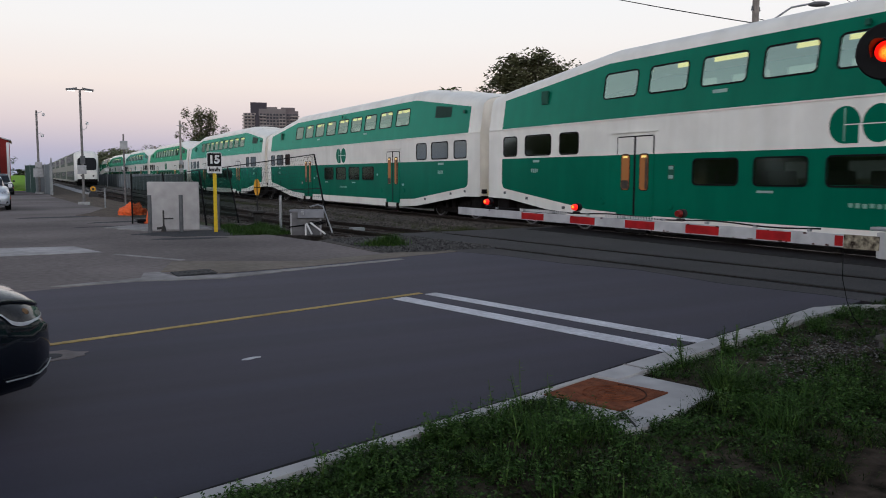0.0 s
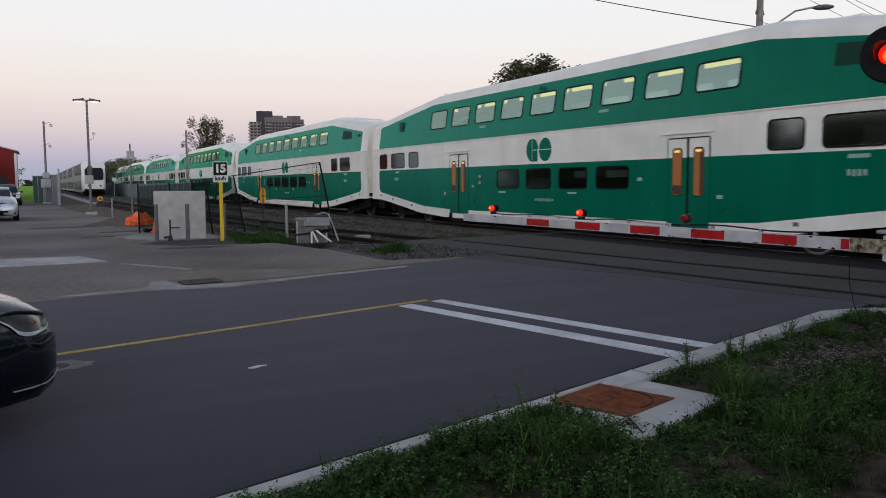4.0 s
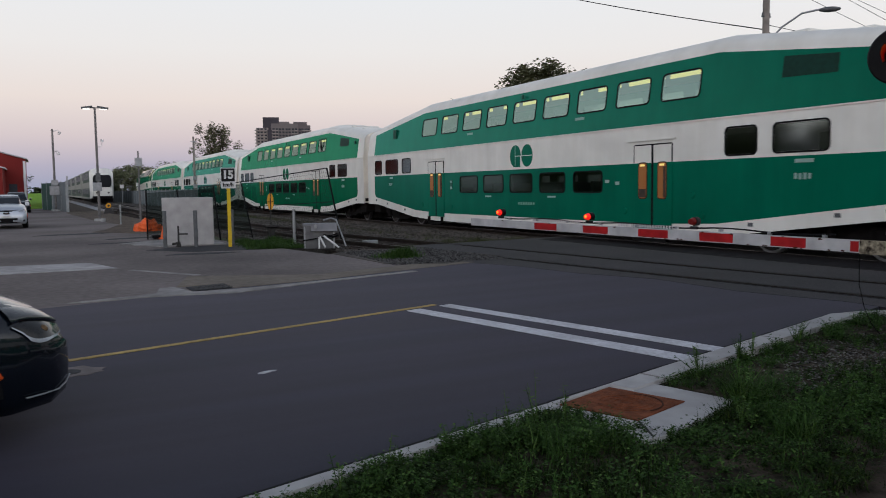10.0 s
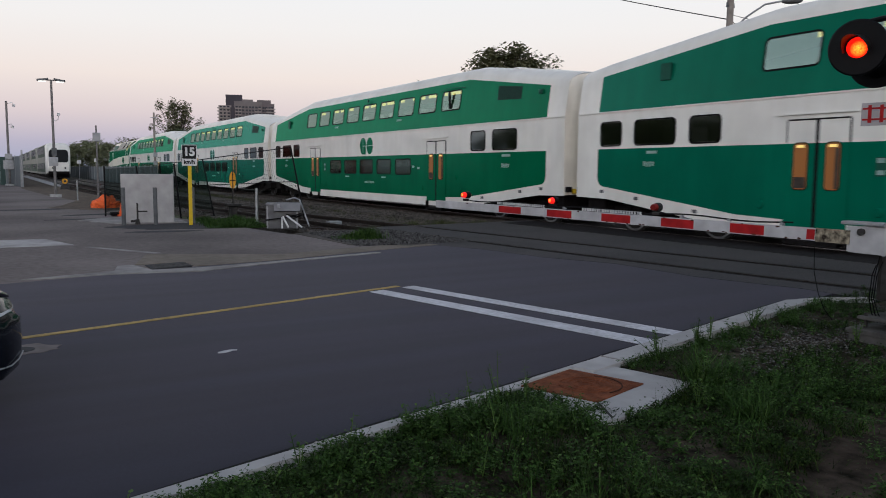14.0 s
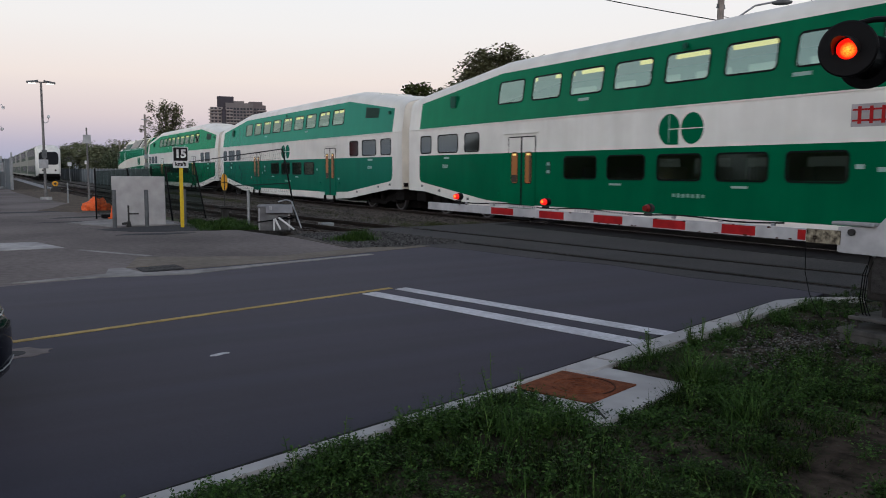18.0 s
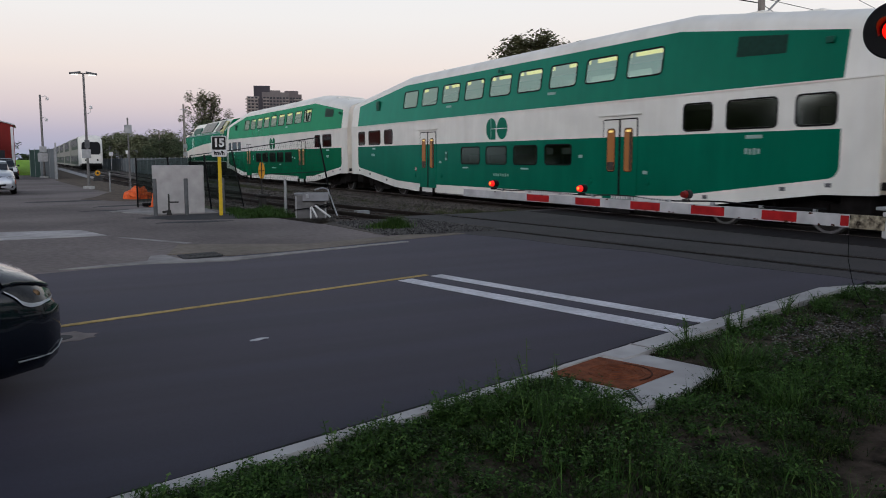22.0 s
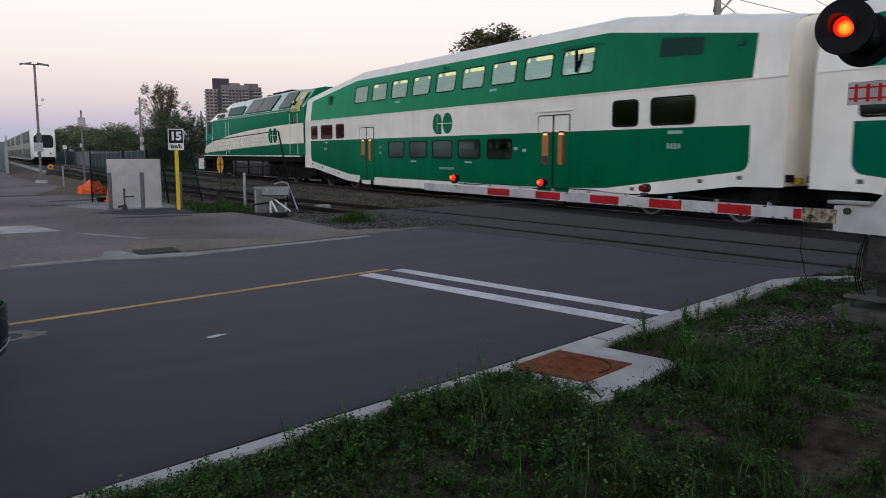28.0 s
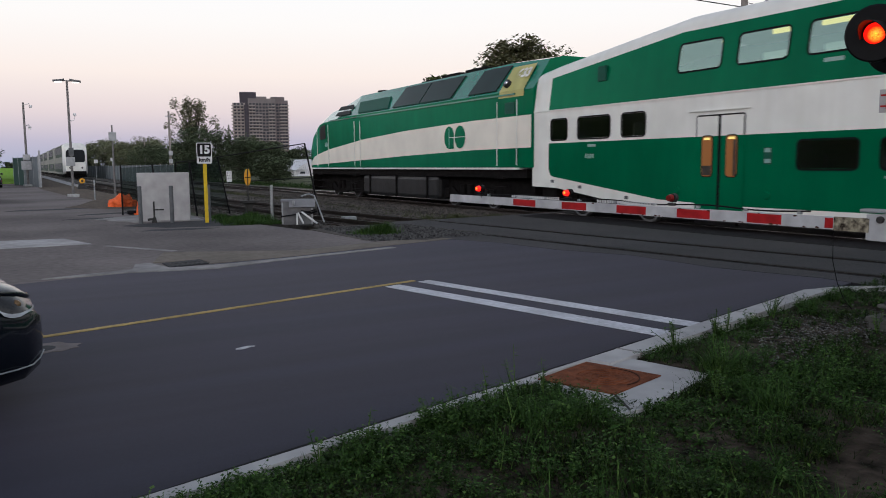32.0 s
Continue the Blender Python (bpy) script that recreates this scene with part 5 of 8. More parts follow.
        rings.append([((1.52 - lean_in(e)) * math.copysign(abs(math.cos(t)) ** 0.72, math.cos(t)), u, e + 0.46 * math.sin(t) ** 0.8) for t in [math.pi * k / 12 for k in range(13)]])
    loft(bm, rings, caps=False, closed=False)
    part("roof", bm, WHITEP, c, smooth=True)
    bm = BM()
    for u, hgt in ((2.2, 0.02), (3.6, 0.03)):
        box(bm, -0.7, 0.7, u, u + 1.0, along(TOP, u) + 0.40, along(TOP, u) + 0.46 + hgt, 0.03)
    part("roof_unit", bm, WHITEP, c)
    for u, far in ((0.28, 0), (25.63, 1)):
        bm = BM()
        e = 3.70
        loft(bm, [[((1.50 - lean_in(e)) * math.copysign(abs(math.cos(t)) ** 0.72, math.cos(t)), u + d, e + 0.45 * math.sin(t) ** 0.8) for t in [math.pi * k / 12 for k in range(13)]] + [(-1.5, u + d, 2.93), (-1.5, u + d, 0.84), (1.5, u + d, 0.84), (1.5, u + d, 2.93)] for d in ((0.0, 0.05) if not far else (-0.05, 0.0))])
        part("end_wall", bm, CREAM, c)
    for s, u in ((1, 25.63), (-1, 0.28)):
        bm = BM()
        for k in range(3):
            y0 = u + s * 0.09 * k
            lo, hi = sorted((y0, y0 + s * 0.07))
            box(bm, -0.62, 0.62, lo, hi, 1.1, 3.3, 0.02)
        part("gangway", bm, CREAM, c)
        bm = BM()
        lo, hi = sorted((u, u + s * 0.28))
        box(bm, -0.25, 0.25, lo, hi, 0.72, 1.0, 0.03)
        part("coupler", bm, UNDER, c)
        bm = BM()
        box(bm, -1.45, -1.30, min(u, u + s * 0.10), max(u, u + s * 0.10), 0.92, 1.06)
        part("tail_lamp", bm, UNDER, c)
        bm = BM()
        box(bm, -1.22, -1.08, min(u, u + s * 0.14), max(u, u + s * 0.14), 0.88, 1.00)
        part("hose_box", bm, YELLOW, c)
    for nm, z, a, b in (("upper_deck", 2.86, 5.2, 20.6), ("mid_deck", 1.98, 0.4, 5.0), ("mid_deck", 1.98, 20.8, 25.5), ("lower_deck", 0.6, 5.2, 20.6)):
        bm = BM()
        box(bm, -1.46, 1.46, a, b, z - 0.06, z)
        part(nm, bm, INTERIOR, c)
    bm = BM()
    box(bm, -1.26, 1.26, 5.3, 20.2, 4.28, 4.32)
    part("ceiling", bm, INTERIOR, c)
    if lit:
        for xx in (-1.0,):
            bm = BM()
            for k, w in enumerate((1.0, 0.9, 0.62, 1.0, 0.95, 0.6, 0.92, 0.55, 0.3)):
                box(bm, xx - 0.02, xx + 0.02, 5.72 + 1.64 * k, 5.72 + 1.45 * w + 1.64 * k, 4.05, 4.18)
            part("light_strip", bm, STRIP, c, "yellow-white lit ceiling strip")
    bm = BM()
    for k in range(9):
        for xx in (-0.75, 0.75):
            box(bm, xx - 0.45, xx + 0.45, 5.6 + 1.64 * k, 5.7 + 1.64 * k, 2.87, 3.40, 0.03)
    part("upper_seats", bm, SEAT, c)
    bm = BM()
    for k in range(7):
        for xx in (-0.75, 0.75):
            box(bm, xx - 0.45, xx + 0.45, 8.6 + 1.648 * k * 0.8, 8.7 + 1.648 * k * 0.8, 0.62, 1.62, 0.03)
    part("lower_seats", bm, SEAT, c)
    bm = BM()
    box(bm, -1.3, 1.3, 5.6, 20.2, 0.28, 0.5)
    box(bm, -1.3, 1.3, 0.5, 5.6, 0.95, 1.5)
    box(bm, -1.3, 1.3, 20.2, 25.4, 0.95, 1.5)
    part("underframe", bm, UNDER, c)
    for a, b, z0 in ((0.5, 1.15, 0.42), (4.75, 5.7, 0.25), (20.2, 21.1, 0.25), (24.75, 25.4, 0.42)):
        bm = BM()
        box(bm, -1.32, 1.32, a, b, z0, 0.97, 0.03)
        part("equipment_box", bm, UNDER, c)
    for u in (3.0, 22.9):
        bm = BM()
        box(bm, -0.93, 0.93, u - 1.6, u + 1.6, 0.30, 0.92, 0.05)
        part("bolster", bm, UNDER, c)
        bm = BM()
        box(bm, -0.60, 0.60, u - 2.3, u + 2.3, 0.10, 0.95, 0.04)
        part("brake_gear", bm, UNDER, c)
    bogie(c, 3.0, WHEEL)
    bogie(c, 22.9, WHEEL)
    return c


c_teal5 = coach("green and white bilevel railway coach with lit upper deck", TEAL, "A", True)
c_teal4 = coach("teal and white bilevel coach with three windows at each end", TEAL, "B", True)
c_green = coach("bright green and white bilevel coach, glossy repaint", GREEN, "A", True)
COACHES = [c_teal5, c_teal4, copy_thing(c_teal5, pose(TX, 60, 0)), c_green, copy_thing(c_teal4, pose(TX, 120, 0)), copy_thing(c_green, pose(TX, 150, 0))]


# ---- the locomotive at the tail ----
def locomotive():
    c = thing("locomotive", "green and white diesel locomotive at the tail of the train", "locomotive", group="passing train")
    # u, half width, bottom, shoulder z, roof half width, roof z
    secs = ((-0.36, 1.55, 1.36, 3.62, 0.95, 4.49), (0.05, 1.57, 1.36, 3.62, 0.96, 4.50), (1.6, 1.58, 1.36, 3.62, 0.98, 4.56), (13.4, 1.58, 1.36, 3.62, 0.98, 4.52), (15.0, 1.58, 1.36, 3.58, 1.0, 4.22), (16.9, 1.56, 1.36, 3.48, 1.05, 3.98), (17.4, 1.54, 1.36, 3.40, 1.08, 3.84), (18.5, 1.46, 1.36, 2.88, 1.12, 3.05), (18.8, 1.42, 1.36, 2.62, 1.12, 2.82), (19.25, 1.34, 1.36, 2.2, 1.08, 2.42), (19.6, 1.20, 1.36, 1.9, 1.0, 2.0))
    bm = BM()
    loft(bm, [[(-w, u, z0), (-w, u, zs), (-r, u, zr), (-r * 0.5, u, zr + 0.1), (r * 0.5, u, zr + 0.1), (r, u, zr), (w, u, zs), (w, u, z0)] for u, w, z0, zs, r, zr in secs])
    body = part("body", bm, GREEN, c)
    body.data.materials.append(HOODGREEN)
    for f_ in body.data.polygons:
        if 0.25 < f_.normal.z:
            f_.material_index = 1

    def side_strip(name, pts, material, off, label=""):
        b = BM()
        for s in (-1, 1):
            b.faces.new([b.verts.new((s * (1.58 + off), u, z)) for u, z in pts])
        return part(name, b, material, c, label)

    side_strip("white_band", ((-0.30, 1.94), (3, 1.92), (8, 1.80), (12, 1.68), (16.0, 1.56), (16.0, 2.22), (12, 2.55), (8, 2.74), (3, 2.86), (-0.30, 2.88)), WARMWHITE, 0.004, "white swoosh band")
    for s in (-1, 1):
        bm = BM()
        pts = ((16.0, 1.58, 1.56), (17.4, 1.548, 1.52), (18.4, 1.472, 1.50), (18.8, 1.425, 1.48), (19.25, 1.345, 1.46))
        tops = (2.22, 2.04, 1.9, 1.75, 1.62)
        for k in range(4):
            (u0, w0, z0), (u1, w1, z1) = pts[k], pts[k + 1]
            bm.faces.new([bm.verts.new(p) for p in ((s * (w0 + 0.006), u0, z0), (s * (w1 + 0.006), u1, z1), (s * (w1 + 0.006), u1, tops[k + 1]), (s * (w0 + 0.006), u0, tops[k]))])
        part("nose_band", bm, WARMWHITE, c)
    bm = BM()
    box(bm, -1.60, 1.60, 0.3, 18.6, 1.30, 1.36)
    part("sill", bm, WHITEP, c)
    # slanted hood grilles: u at the foot, u at the head, from zl up to zh
    lean = lambda s, z, o: s * (1.58 - (z - 3.62) * 0.638 + o)
    for a0, a1, b0, b1, zl, zh, m in ((1.6, 3.25, 1.4, 3.0, 3.68, 4.46, HOODGLASS), (4.45, 6.7, 4.2, 6.55, 3.68, 4.44, HOODGLASS), (6.78, 9.05, 6.63, 8.75, 3.68, 4.44, HOODGLASS), (9.45, 12.5, 9.8, 12.95, 3.68, 4.18, DKGREEN), (13.4, 15.2, 13.6, 15.1, 3.70, 3.86, BLACKP), (13.4, 15.2, 13.6, 15.1, 3.96, 4.12, BLACKP)):
        for s in (-1, 1):
            bm = BM()
            loft(bm, [[(lean(s, z, o), u, z + 0.6 * o) for u, z in ((a0, zl), (a1, zl), (b1, zh), (b0, zh))] for o in (0.0, 0.035)])
            part("grille", bm, m, c)
    for s in (-1, 1):
        bm = BM()
        rows = [[bm.verts.new((s * 1.592, u, 3.44)) for u in (0.07, 1.40)], [bm.verts.new((lean(s, 3.64, 0.02), u, 3.64)) for u in (0.07, 1.36)], [bm.verts.new((lean(s, 4.4, 0.02), u, 4.4)) for u in (0.07, 1.28)]]
        for r0, r1 in zip(rows[:-1], rows[1:]):
            bm.faces.new((r0[0], r0[1], r1[1], r1[0]))
        part("tail_panel", bm, TAILGOLD, c, "pale yellow-green panel at the tail")
    logo(c, 4.12, 2.375, 0.76, -1.588, GREEN)
    for u in (0.35, 1.42, 12.17, 12.79, 16.0, 17.5):
        bm = BM()
        pipe(bm, [(-1.64, u, 1.42), (-1.64, u, 3.35)], 0.013, 6)
        part("grab_rail", bm, WHITEP, c)
    bm = BM()
    box(bm, -1.62, -1.58, 0.5, 15.8, 3.50, 3.55)
    part("gutter", bm, HOODGREEN, c)
    for s in (-1, 1):
        bm = BM()
        bm.faces.new([bm.verts.new((s * (1.585), u, z)) for u, z in ((16.5, 2.72), (17.3, 2.70), (17.3, 3.30), (16.5, 3.40))])
        part("cab_window", bm, BLACKP, c)
    bm = BM()
    bm.faces.new([bm.verts.new(p) for p in ((-1.02, 17.50, 3.89), (1.02, 17.50, 3.89), (1.08, 18.44, 3.22), (-1.08, 18.44, 3.22))])
    part("windscreen", bm, CARGLASS, c)
    bm = BM()
    box(bm, -0.7, 0.4, 5.3, 6.6, 4.5, 4.71, 0.03)
    part("roof_hatch", bm, UNDER, c)
    bm = BM()
    box(bm, -0.7, 0.4, 3.6, 4.9, 4.5, 4.72, 0.03)
    part("roof_hatch", bm, UNDER, c)
    for y_ in (12.6, 8.0):
        bm = BM()
        cyl(bm, (-0.1, y_, 4.5), (-0.1, y_, 4.70), 0.45, 0.42, 16)
        part("roof_fan", bm, UNDER, c)
    bm = BM()
    cyl(bm, (-1.43, 1.05, 3.82), (-1.56, 1.05, 3.90), 0.13, 0.13, 18)
    lamp_ = part("side_lamp", bm, IRON, c)
    bm = BM()
    cyl(bm, (-1.55, 1.05, 3.895), (-1.575, 1.05, 3.91), 0.08, 0.06, 14)
    part("lens", bm, CHROME, lamp_)
    bars(c, 16.4, 2.45, 0.5, 0.2, -1.575, 3)
    bm = BM()
    box(bm, -1.60, -1.575, 0.54, 1.05, 2.96, 3.30)
    part("hatch", bm, DKGREEN, c)
    bm = BM()
    box(bm, -1.42, 1.42, 5.6, 12.4, 0.22, 1.05, 0.14)
    part("fuel_tank", bm, TANKDARK, c)
    for u in (6.4, 9.0, 11.6):
        bm = BM()
        box(bm, -1.46, -1.40, u, u + 0.09, 0.24, 1.2)
        part("tank_strap", bm, UNDER, c)
    bm = BM()
    box(bm, -1.45, 1.45, 0.1, 18.8, 1.05, 1.31)
    box(bm, -1.0, 1.0, 0.3, 19.0, 0.25, 1.05)
    part("underframe", bm, UNDER, c)
    bm = BM()
    loft(bm, [[(-1.45, 18.7, 0.25), (1.45, 18.7, 0.25), (1.45, 18.7, 1.36), (-1.45, 18.7, 1.36)], [(-1.15, 19.7, 0.25), (1.15, 19.7, 0.25), (1.15, 19.6, 1.36), (-1.15, 19.6, 1.36)]])
    part("pilot", bm, UNDER, c)
    for u in (1.2, 12.8, 17.2, 18.2):
        for z in (0.4, 0.72, 1.02):
            bm = BM()
            box(bm, -1.58, -1.35, u, u + 0.45, z, z + 0.05)
            part("step", bm, UNDER, c)
    bogie(c, 4.2, WHEEL)
    bogie(c, 15.8, WHEEL)
    return c


loco = locomotive()


def text_mesh(name, words, size, material, parent, m, label="", extrude=0.002):
    cu = bpy.data.curves.new(name, "FONT")
    cu.body, cu.size, cu.align_x, cu.align_y, cu.extrude = words, size, "CENTER", "CENTER", extrude
    cu.offset = size * 0.045
    tmp = bpy.data.objects.new(name, cu)
    scene.collection.objects.link(tmp)
    bpy.context.view_layer.update()
    me = bpy.data.meshes.new_from_object(tmp.evaluated_get(bpy.context.evaluated_depsgraph_get()))
    bpy.data.objects.remove(tmp)
    me.materials.clear()
    me.materials.append(material)
    ob = new(name, me)
    ob.parent = parent
    ob.matrix_basis = m
    if label:
        ob["label"] = label
    return ob


text_mesh("road_number", "633", 0.44, WHITEP, loco, pose(-1.36, 0.36, 4.13, 0, 0, -90) @ pose(0, 0, 0, 57, 0, 0), "white numerals")


from mathutils.bvhtree import BVHTree


# ---- level crossing signal and gate ----
OLDPLATE = mat("weathered_white_plate", (0.33, 0.315, 0.32), 0.6, var=0.1, scale=6, spot=0.1, sscale=3)
def crossing_signal():
    s = thing("crossing_signal", "level crossing signal mast with lit red lamps and gate machine", "crossing signal")
    mx, my = 6.62, 3.62
    bm = BM()
    cyl(bm, (mx, my, 0.9), (mx, my, 3.6), 0.065, 0.065, 16)
    part("mast", bm, GALV, s)
    bm = BM()
    box(bm, mx - 0.16, mx + 0.24, my - 0.17, my + 0.19, 0.40, 0.90, 0.03)
    mc = part("gate_machine", bm, DARKBOX, s)
    bm = BM()
    box(bm, mx - 0.178, mx - 0.16, my - 0.12, my + 0.14, 0.47, 0.83, 0.006)
    part("access_cover", bm, IRON, mc)
    for q in (-0.10, 0.12):
        bm = BM()
        cyl(bm, (mx - 0.175, my + q, 0.79), (mx - 0.20, my + q, 0.79), 0.014, 0.014, 6)
        part("bolt", bm, GALV, mc)
    bm = BM()
    cyl(bm, (mx - 0.02, my, 0.20), (mx - 0.02, my, 0.40), 0.11, 0.10, 14)
    part("mast_foot", bm, DARKBOX, s)
    for w, z, h in ((0.27, 0.235, 0.03), (0.33, 0.115, 0.045)):
        bm = BM()
        box(bm, mx - w, mx + w, my - w, my + w, z, z + h, 0.008)
        part("base_plate", bm, PLATEGREY, s)
    for dx in (-0.22, 0.22):
        for dy in (-0.22, 0.22):
            bm = BM()
            cyl(bm, (mx + dx, my + dy, 0.15), (mx + dx, my + dy, 0.29), 0.016, 0.016, 8)
            part("anchor_bolt", bm, IRON, s)
    for dx in (-0.25, 0.25):
        bm = BM()
        loft(bm, [[(mx + dx - w, my - 0.30, z), (mx + dx + w, my - 0.30, z), (mx + dx + w, my + 0.30, z), (mx + dx - w, my + 0.30, z)] for w, z in ((0.085, -0.1), (0.07, 0.117))])
        part("foundation_pier", bm, PLATEGREY, s)
    for k, (dy, bulge) in enumerate(((0.16, 0.03), (0.13, 0.05), (0.19, 0.015))):
        bm = BM()
        pipe(bm, [(mx - 0.17, my + dy, 0.80 - 0.05 * k), (mx - 0.17 - bulge, my + dy + 0.02, 0.62), (mx - 0.18 - bulge, my + dy + 0.03, 0.42), (mx - 0.16, my + dy + 0.02, 0.28), (mx - 0.10, my + dy, 0.20)], 0.005, 6)
        part("conduit", bm, RUBBER, s)
    # white counterweight arm that carries the gate
    bm = BM()
    d = Vector((-0.124, 0.992, 0.016))
    prof = ((-0.05, 0.79), (0.40, 0.80), (0.42, 0.81), (0.42, 1.02), (0.10, 1.04), (0.02, 1.14), (-0.03, 1.55), (-0.22, 1.55), (-0.25, 0.88), (-0.15, 0.79))
    o = Vector((mx - 0.21, my - 0.02, 0))
    side = Vector((d.y, -d.x, 0))
    loft(bm, [[o + Vector((d.x, d.y, 0)) * u + side * q + Vector((0, 0, z)) for u, z in prof] for q in (-0.02, 0.02)])
    part("gate_bracket", bm, GATEWHITE, s, "white painted steel gate bracket")
    for u, z in ((-0.12, 1.42), (-0.14, 1.05), (-0.08, 0.92), (0.30, 0.98)):
        bm = BM()
        p = o + Vector((d.x, d.y, 0)) * u + Vector((0, 0, z))
        cyl(bm, p - side * 0.05, p + side * 0.05, 0.03, 0.03, 8)
        part("bolt", bm, IRON, s)
    bm = BM()
    p = o + Vector((d.x, d.y, 0)) * 0.12
    box(bm, p.x - 0.06, p.x + 0.06, p.y - 0.02, p.y + 0.36, 1.035, 1.065, 0.008)
    part("clamp", bm, GALV, s)

    def head(at, facing, lens, hot, name="signal_lamp"):
        h = new(name)
        h.parent = s
        q = Vector(facing).normalized().to_track_quat("Z", "Y").to_matrix().to_4x4()
        h.matrix_basis = Matrix.Translation(at) @ q
        b = BM()
        n = 36
        loft(b, [[(r * math.cos(2 * math.pi * i / n), r * math.sin(2 * math.pi * i / n), z) for i in range(n)] for r, z in ((0.228, -0.02), (0.238, -0.01), (0.238, 0.0), (0.224, 0.012), (0.09, 0.006))])
        part("backing_disc", b, BLACKP, h)
        b = BM()
        cyl(b, (0, 0, -0.22), (0, 0, -0.02), 0.11, 0.15, 20)
        part("housing", b, BLACKP, h)
        b = BM()
        loft(b, [[(r * math.cos(2 * math.pi * i / 24), r * math.sin(2 * math.pi * i / 24), z) for i in range(24)] for r, z in ((0.088, 0.013), (0.066, 0.03), (0.028, 0.038))])
        part("lens", b, lens, h, smooth=True)
        if hot:
            b = BM()
            cyl(b, (0.015, -0.018, 0.028), (0.015, -0.018, 0.042), 0.058, 0.04, 18)
            part("bulb_spot", b, REDHOT, h)
        b = BM()
        rows = []
        for t in [radians(-20 + 220 * k / 16) for k in range(17)]:
            dep = 0.30 * (0.35 + 0.65 * max(0.0, math.sin(t)))
            rows.append([(0.104 * math.cos(t), 0.104 * math.sin(t), 0.012), (0.104 * math.cos(t), 0.104 * math.sin(t) - 0.02, dep), (0.099 * math.cos(t), 0.099 * math.sin(t) - 0.02, dep), (0.099 * math.cos(t), 0.099 * math.sin(t), 0.012)])
        loft(b, rows)
        part("hood", b, HOODRED, h)
        return h

    head((6.40, 4.06, 2.535), (-0.93, -0.33, -0.03), LITLENS, False)
    head((6.40, 3.30, 2.52), (-0.93, -0.33, -0.03), REDDIM, False)
    head((6.86, 4.16, 2.47), (0.93, 0.33, 0), REDDIM, False)
    head((6.86, 3.40, 2.47), (0.93, 0.33, 0), REDDIM, False)
    bm = BM()
    pipe(bm, [(mx, my + 0.02, 2.75), (6.58, 3.95, 2.78), (6.52, 4.08, 2.76), (6.50, 4.10, 2.60)], 0.025, 8)
    pipe(bm, [(mx, my, 2.75), (6.66, 3.32, 2.78), (6.60, 3.28, 2.60)], 0.025, 8)
    pipe(bm, [(6.48, 4.10, 2.52), (6.80, 4.18, 2.48)], 0.03, 8)
    part("lamp_bracket", bm, BLACKP, s)
    # plate with the two-track symbol
    bm = BM()
    q0, q1 = Vector((6.37, 3.97, 0)), Vector((6.45, 3.42, 0))
    nn = Vector((-0.99, -0.14, 0)) * 0.012
    loft(bm, [[p + w for p in (q0 + Vector((0, 0, 1.87)), q1 + Vector((0, 0, 1.87)), q1 + Vector((0, 0, 2.06)), q0 + Vector((0, 0, 2.06)))] for w in (Vector(), nn)])
    sg = part("track_count_plate", bm, OLDPLATE, s, "white plate with a red track symbol")
    bm = BM()
    for z in (1.915, 2.005):
        loft(bm, [[p + w for p in (q0.lerp(q1, 0.02) + Vector((0, 0, z)), q0.lerp(q1, 0.98) + Vector((0, 0, z)), q0.lerp(q1, 0.98) + Vector((0, 0, z + 0.015)), q0.lerp(q1, 0.02) + Vector((0, 0, z + 0.015)))] for w in (nn, nn * 1.3)])
    for t in (0.10, 0.27, 0.44, 0.61, 0.78):
        loft(bm, [[p + w for p in (q0.lerp(q1, t) + Vector((0, 0, 1.895)), q0.lerp(q1, t + 0.05) + Vector((0, 0, 1.895)), q0.lerp(q1, t + 0.05) + Vector((0, 0, 2.04)), q0.lerp(q1, t) + Vector((0, 0, 2.04)))] for w in (nn, nn * 1.4)])
    part("symbol", bm, REDP, sg)
    return s


DARKBOX = mat("weathered_dark_steel", (0.034, 0.031, 0.029), 0.8, 0.1, var=0.4, scale=7, bump=0.3, bscale=30)
PLATEGREY = mat("dirty_base_steel", (0.075, 0.072, 0.068), 0.8, 0.1, var=0.35, scale=7, bump=0.3, bscale=30)
HOODRED = mat("black_hood", (0.014, 0.013, 0.013), 0.45, var=0.1)
crossing_signal()


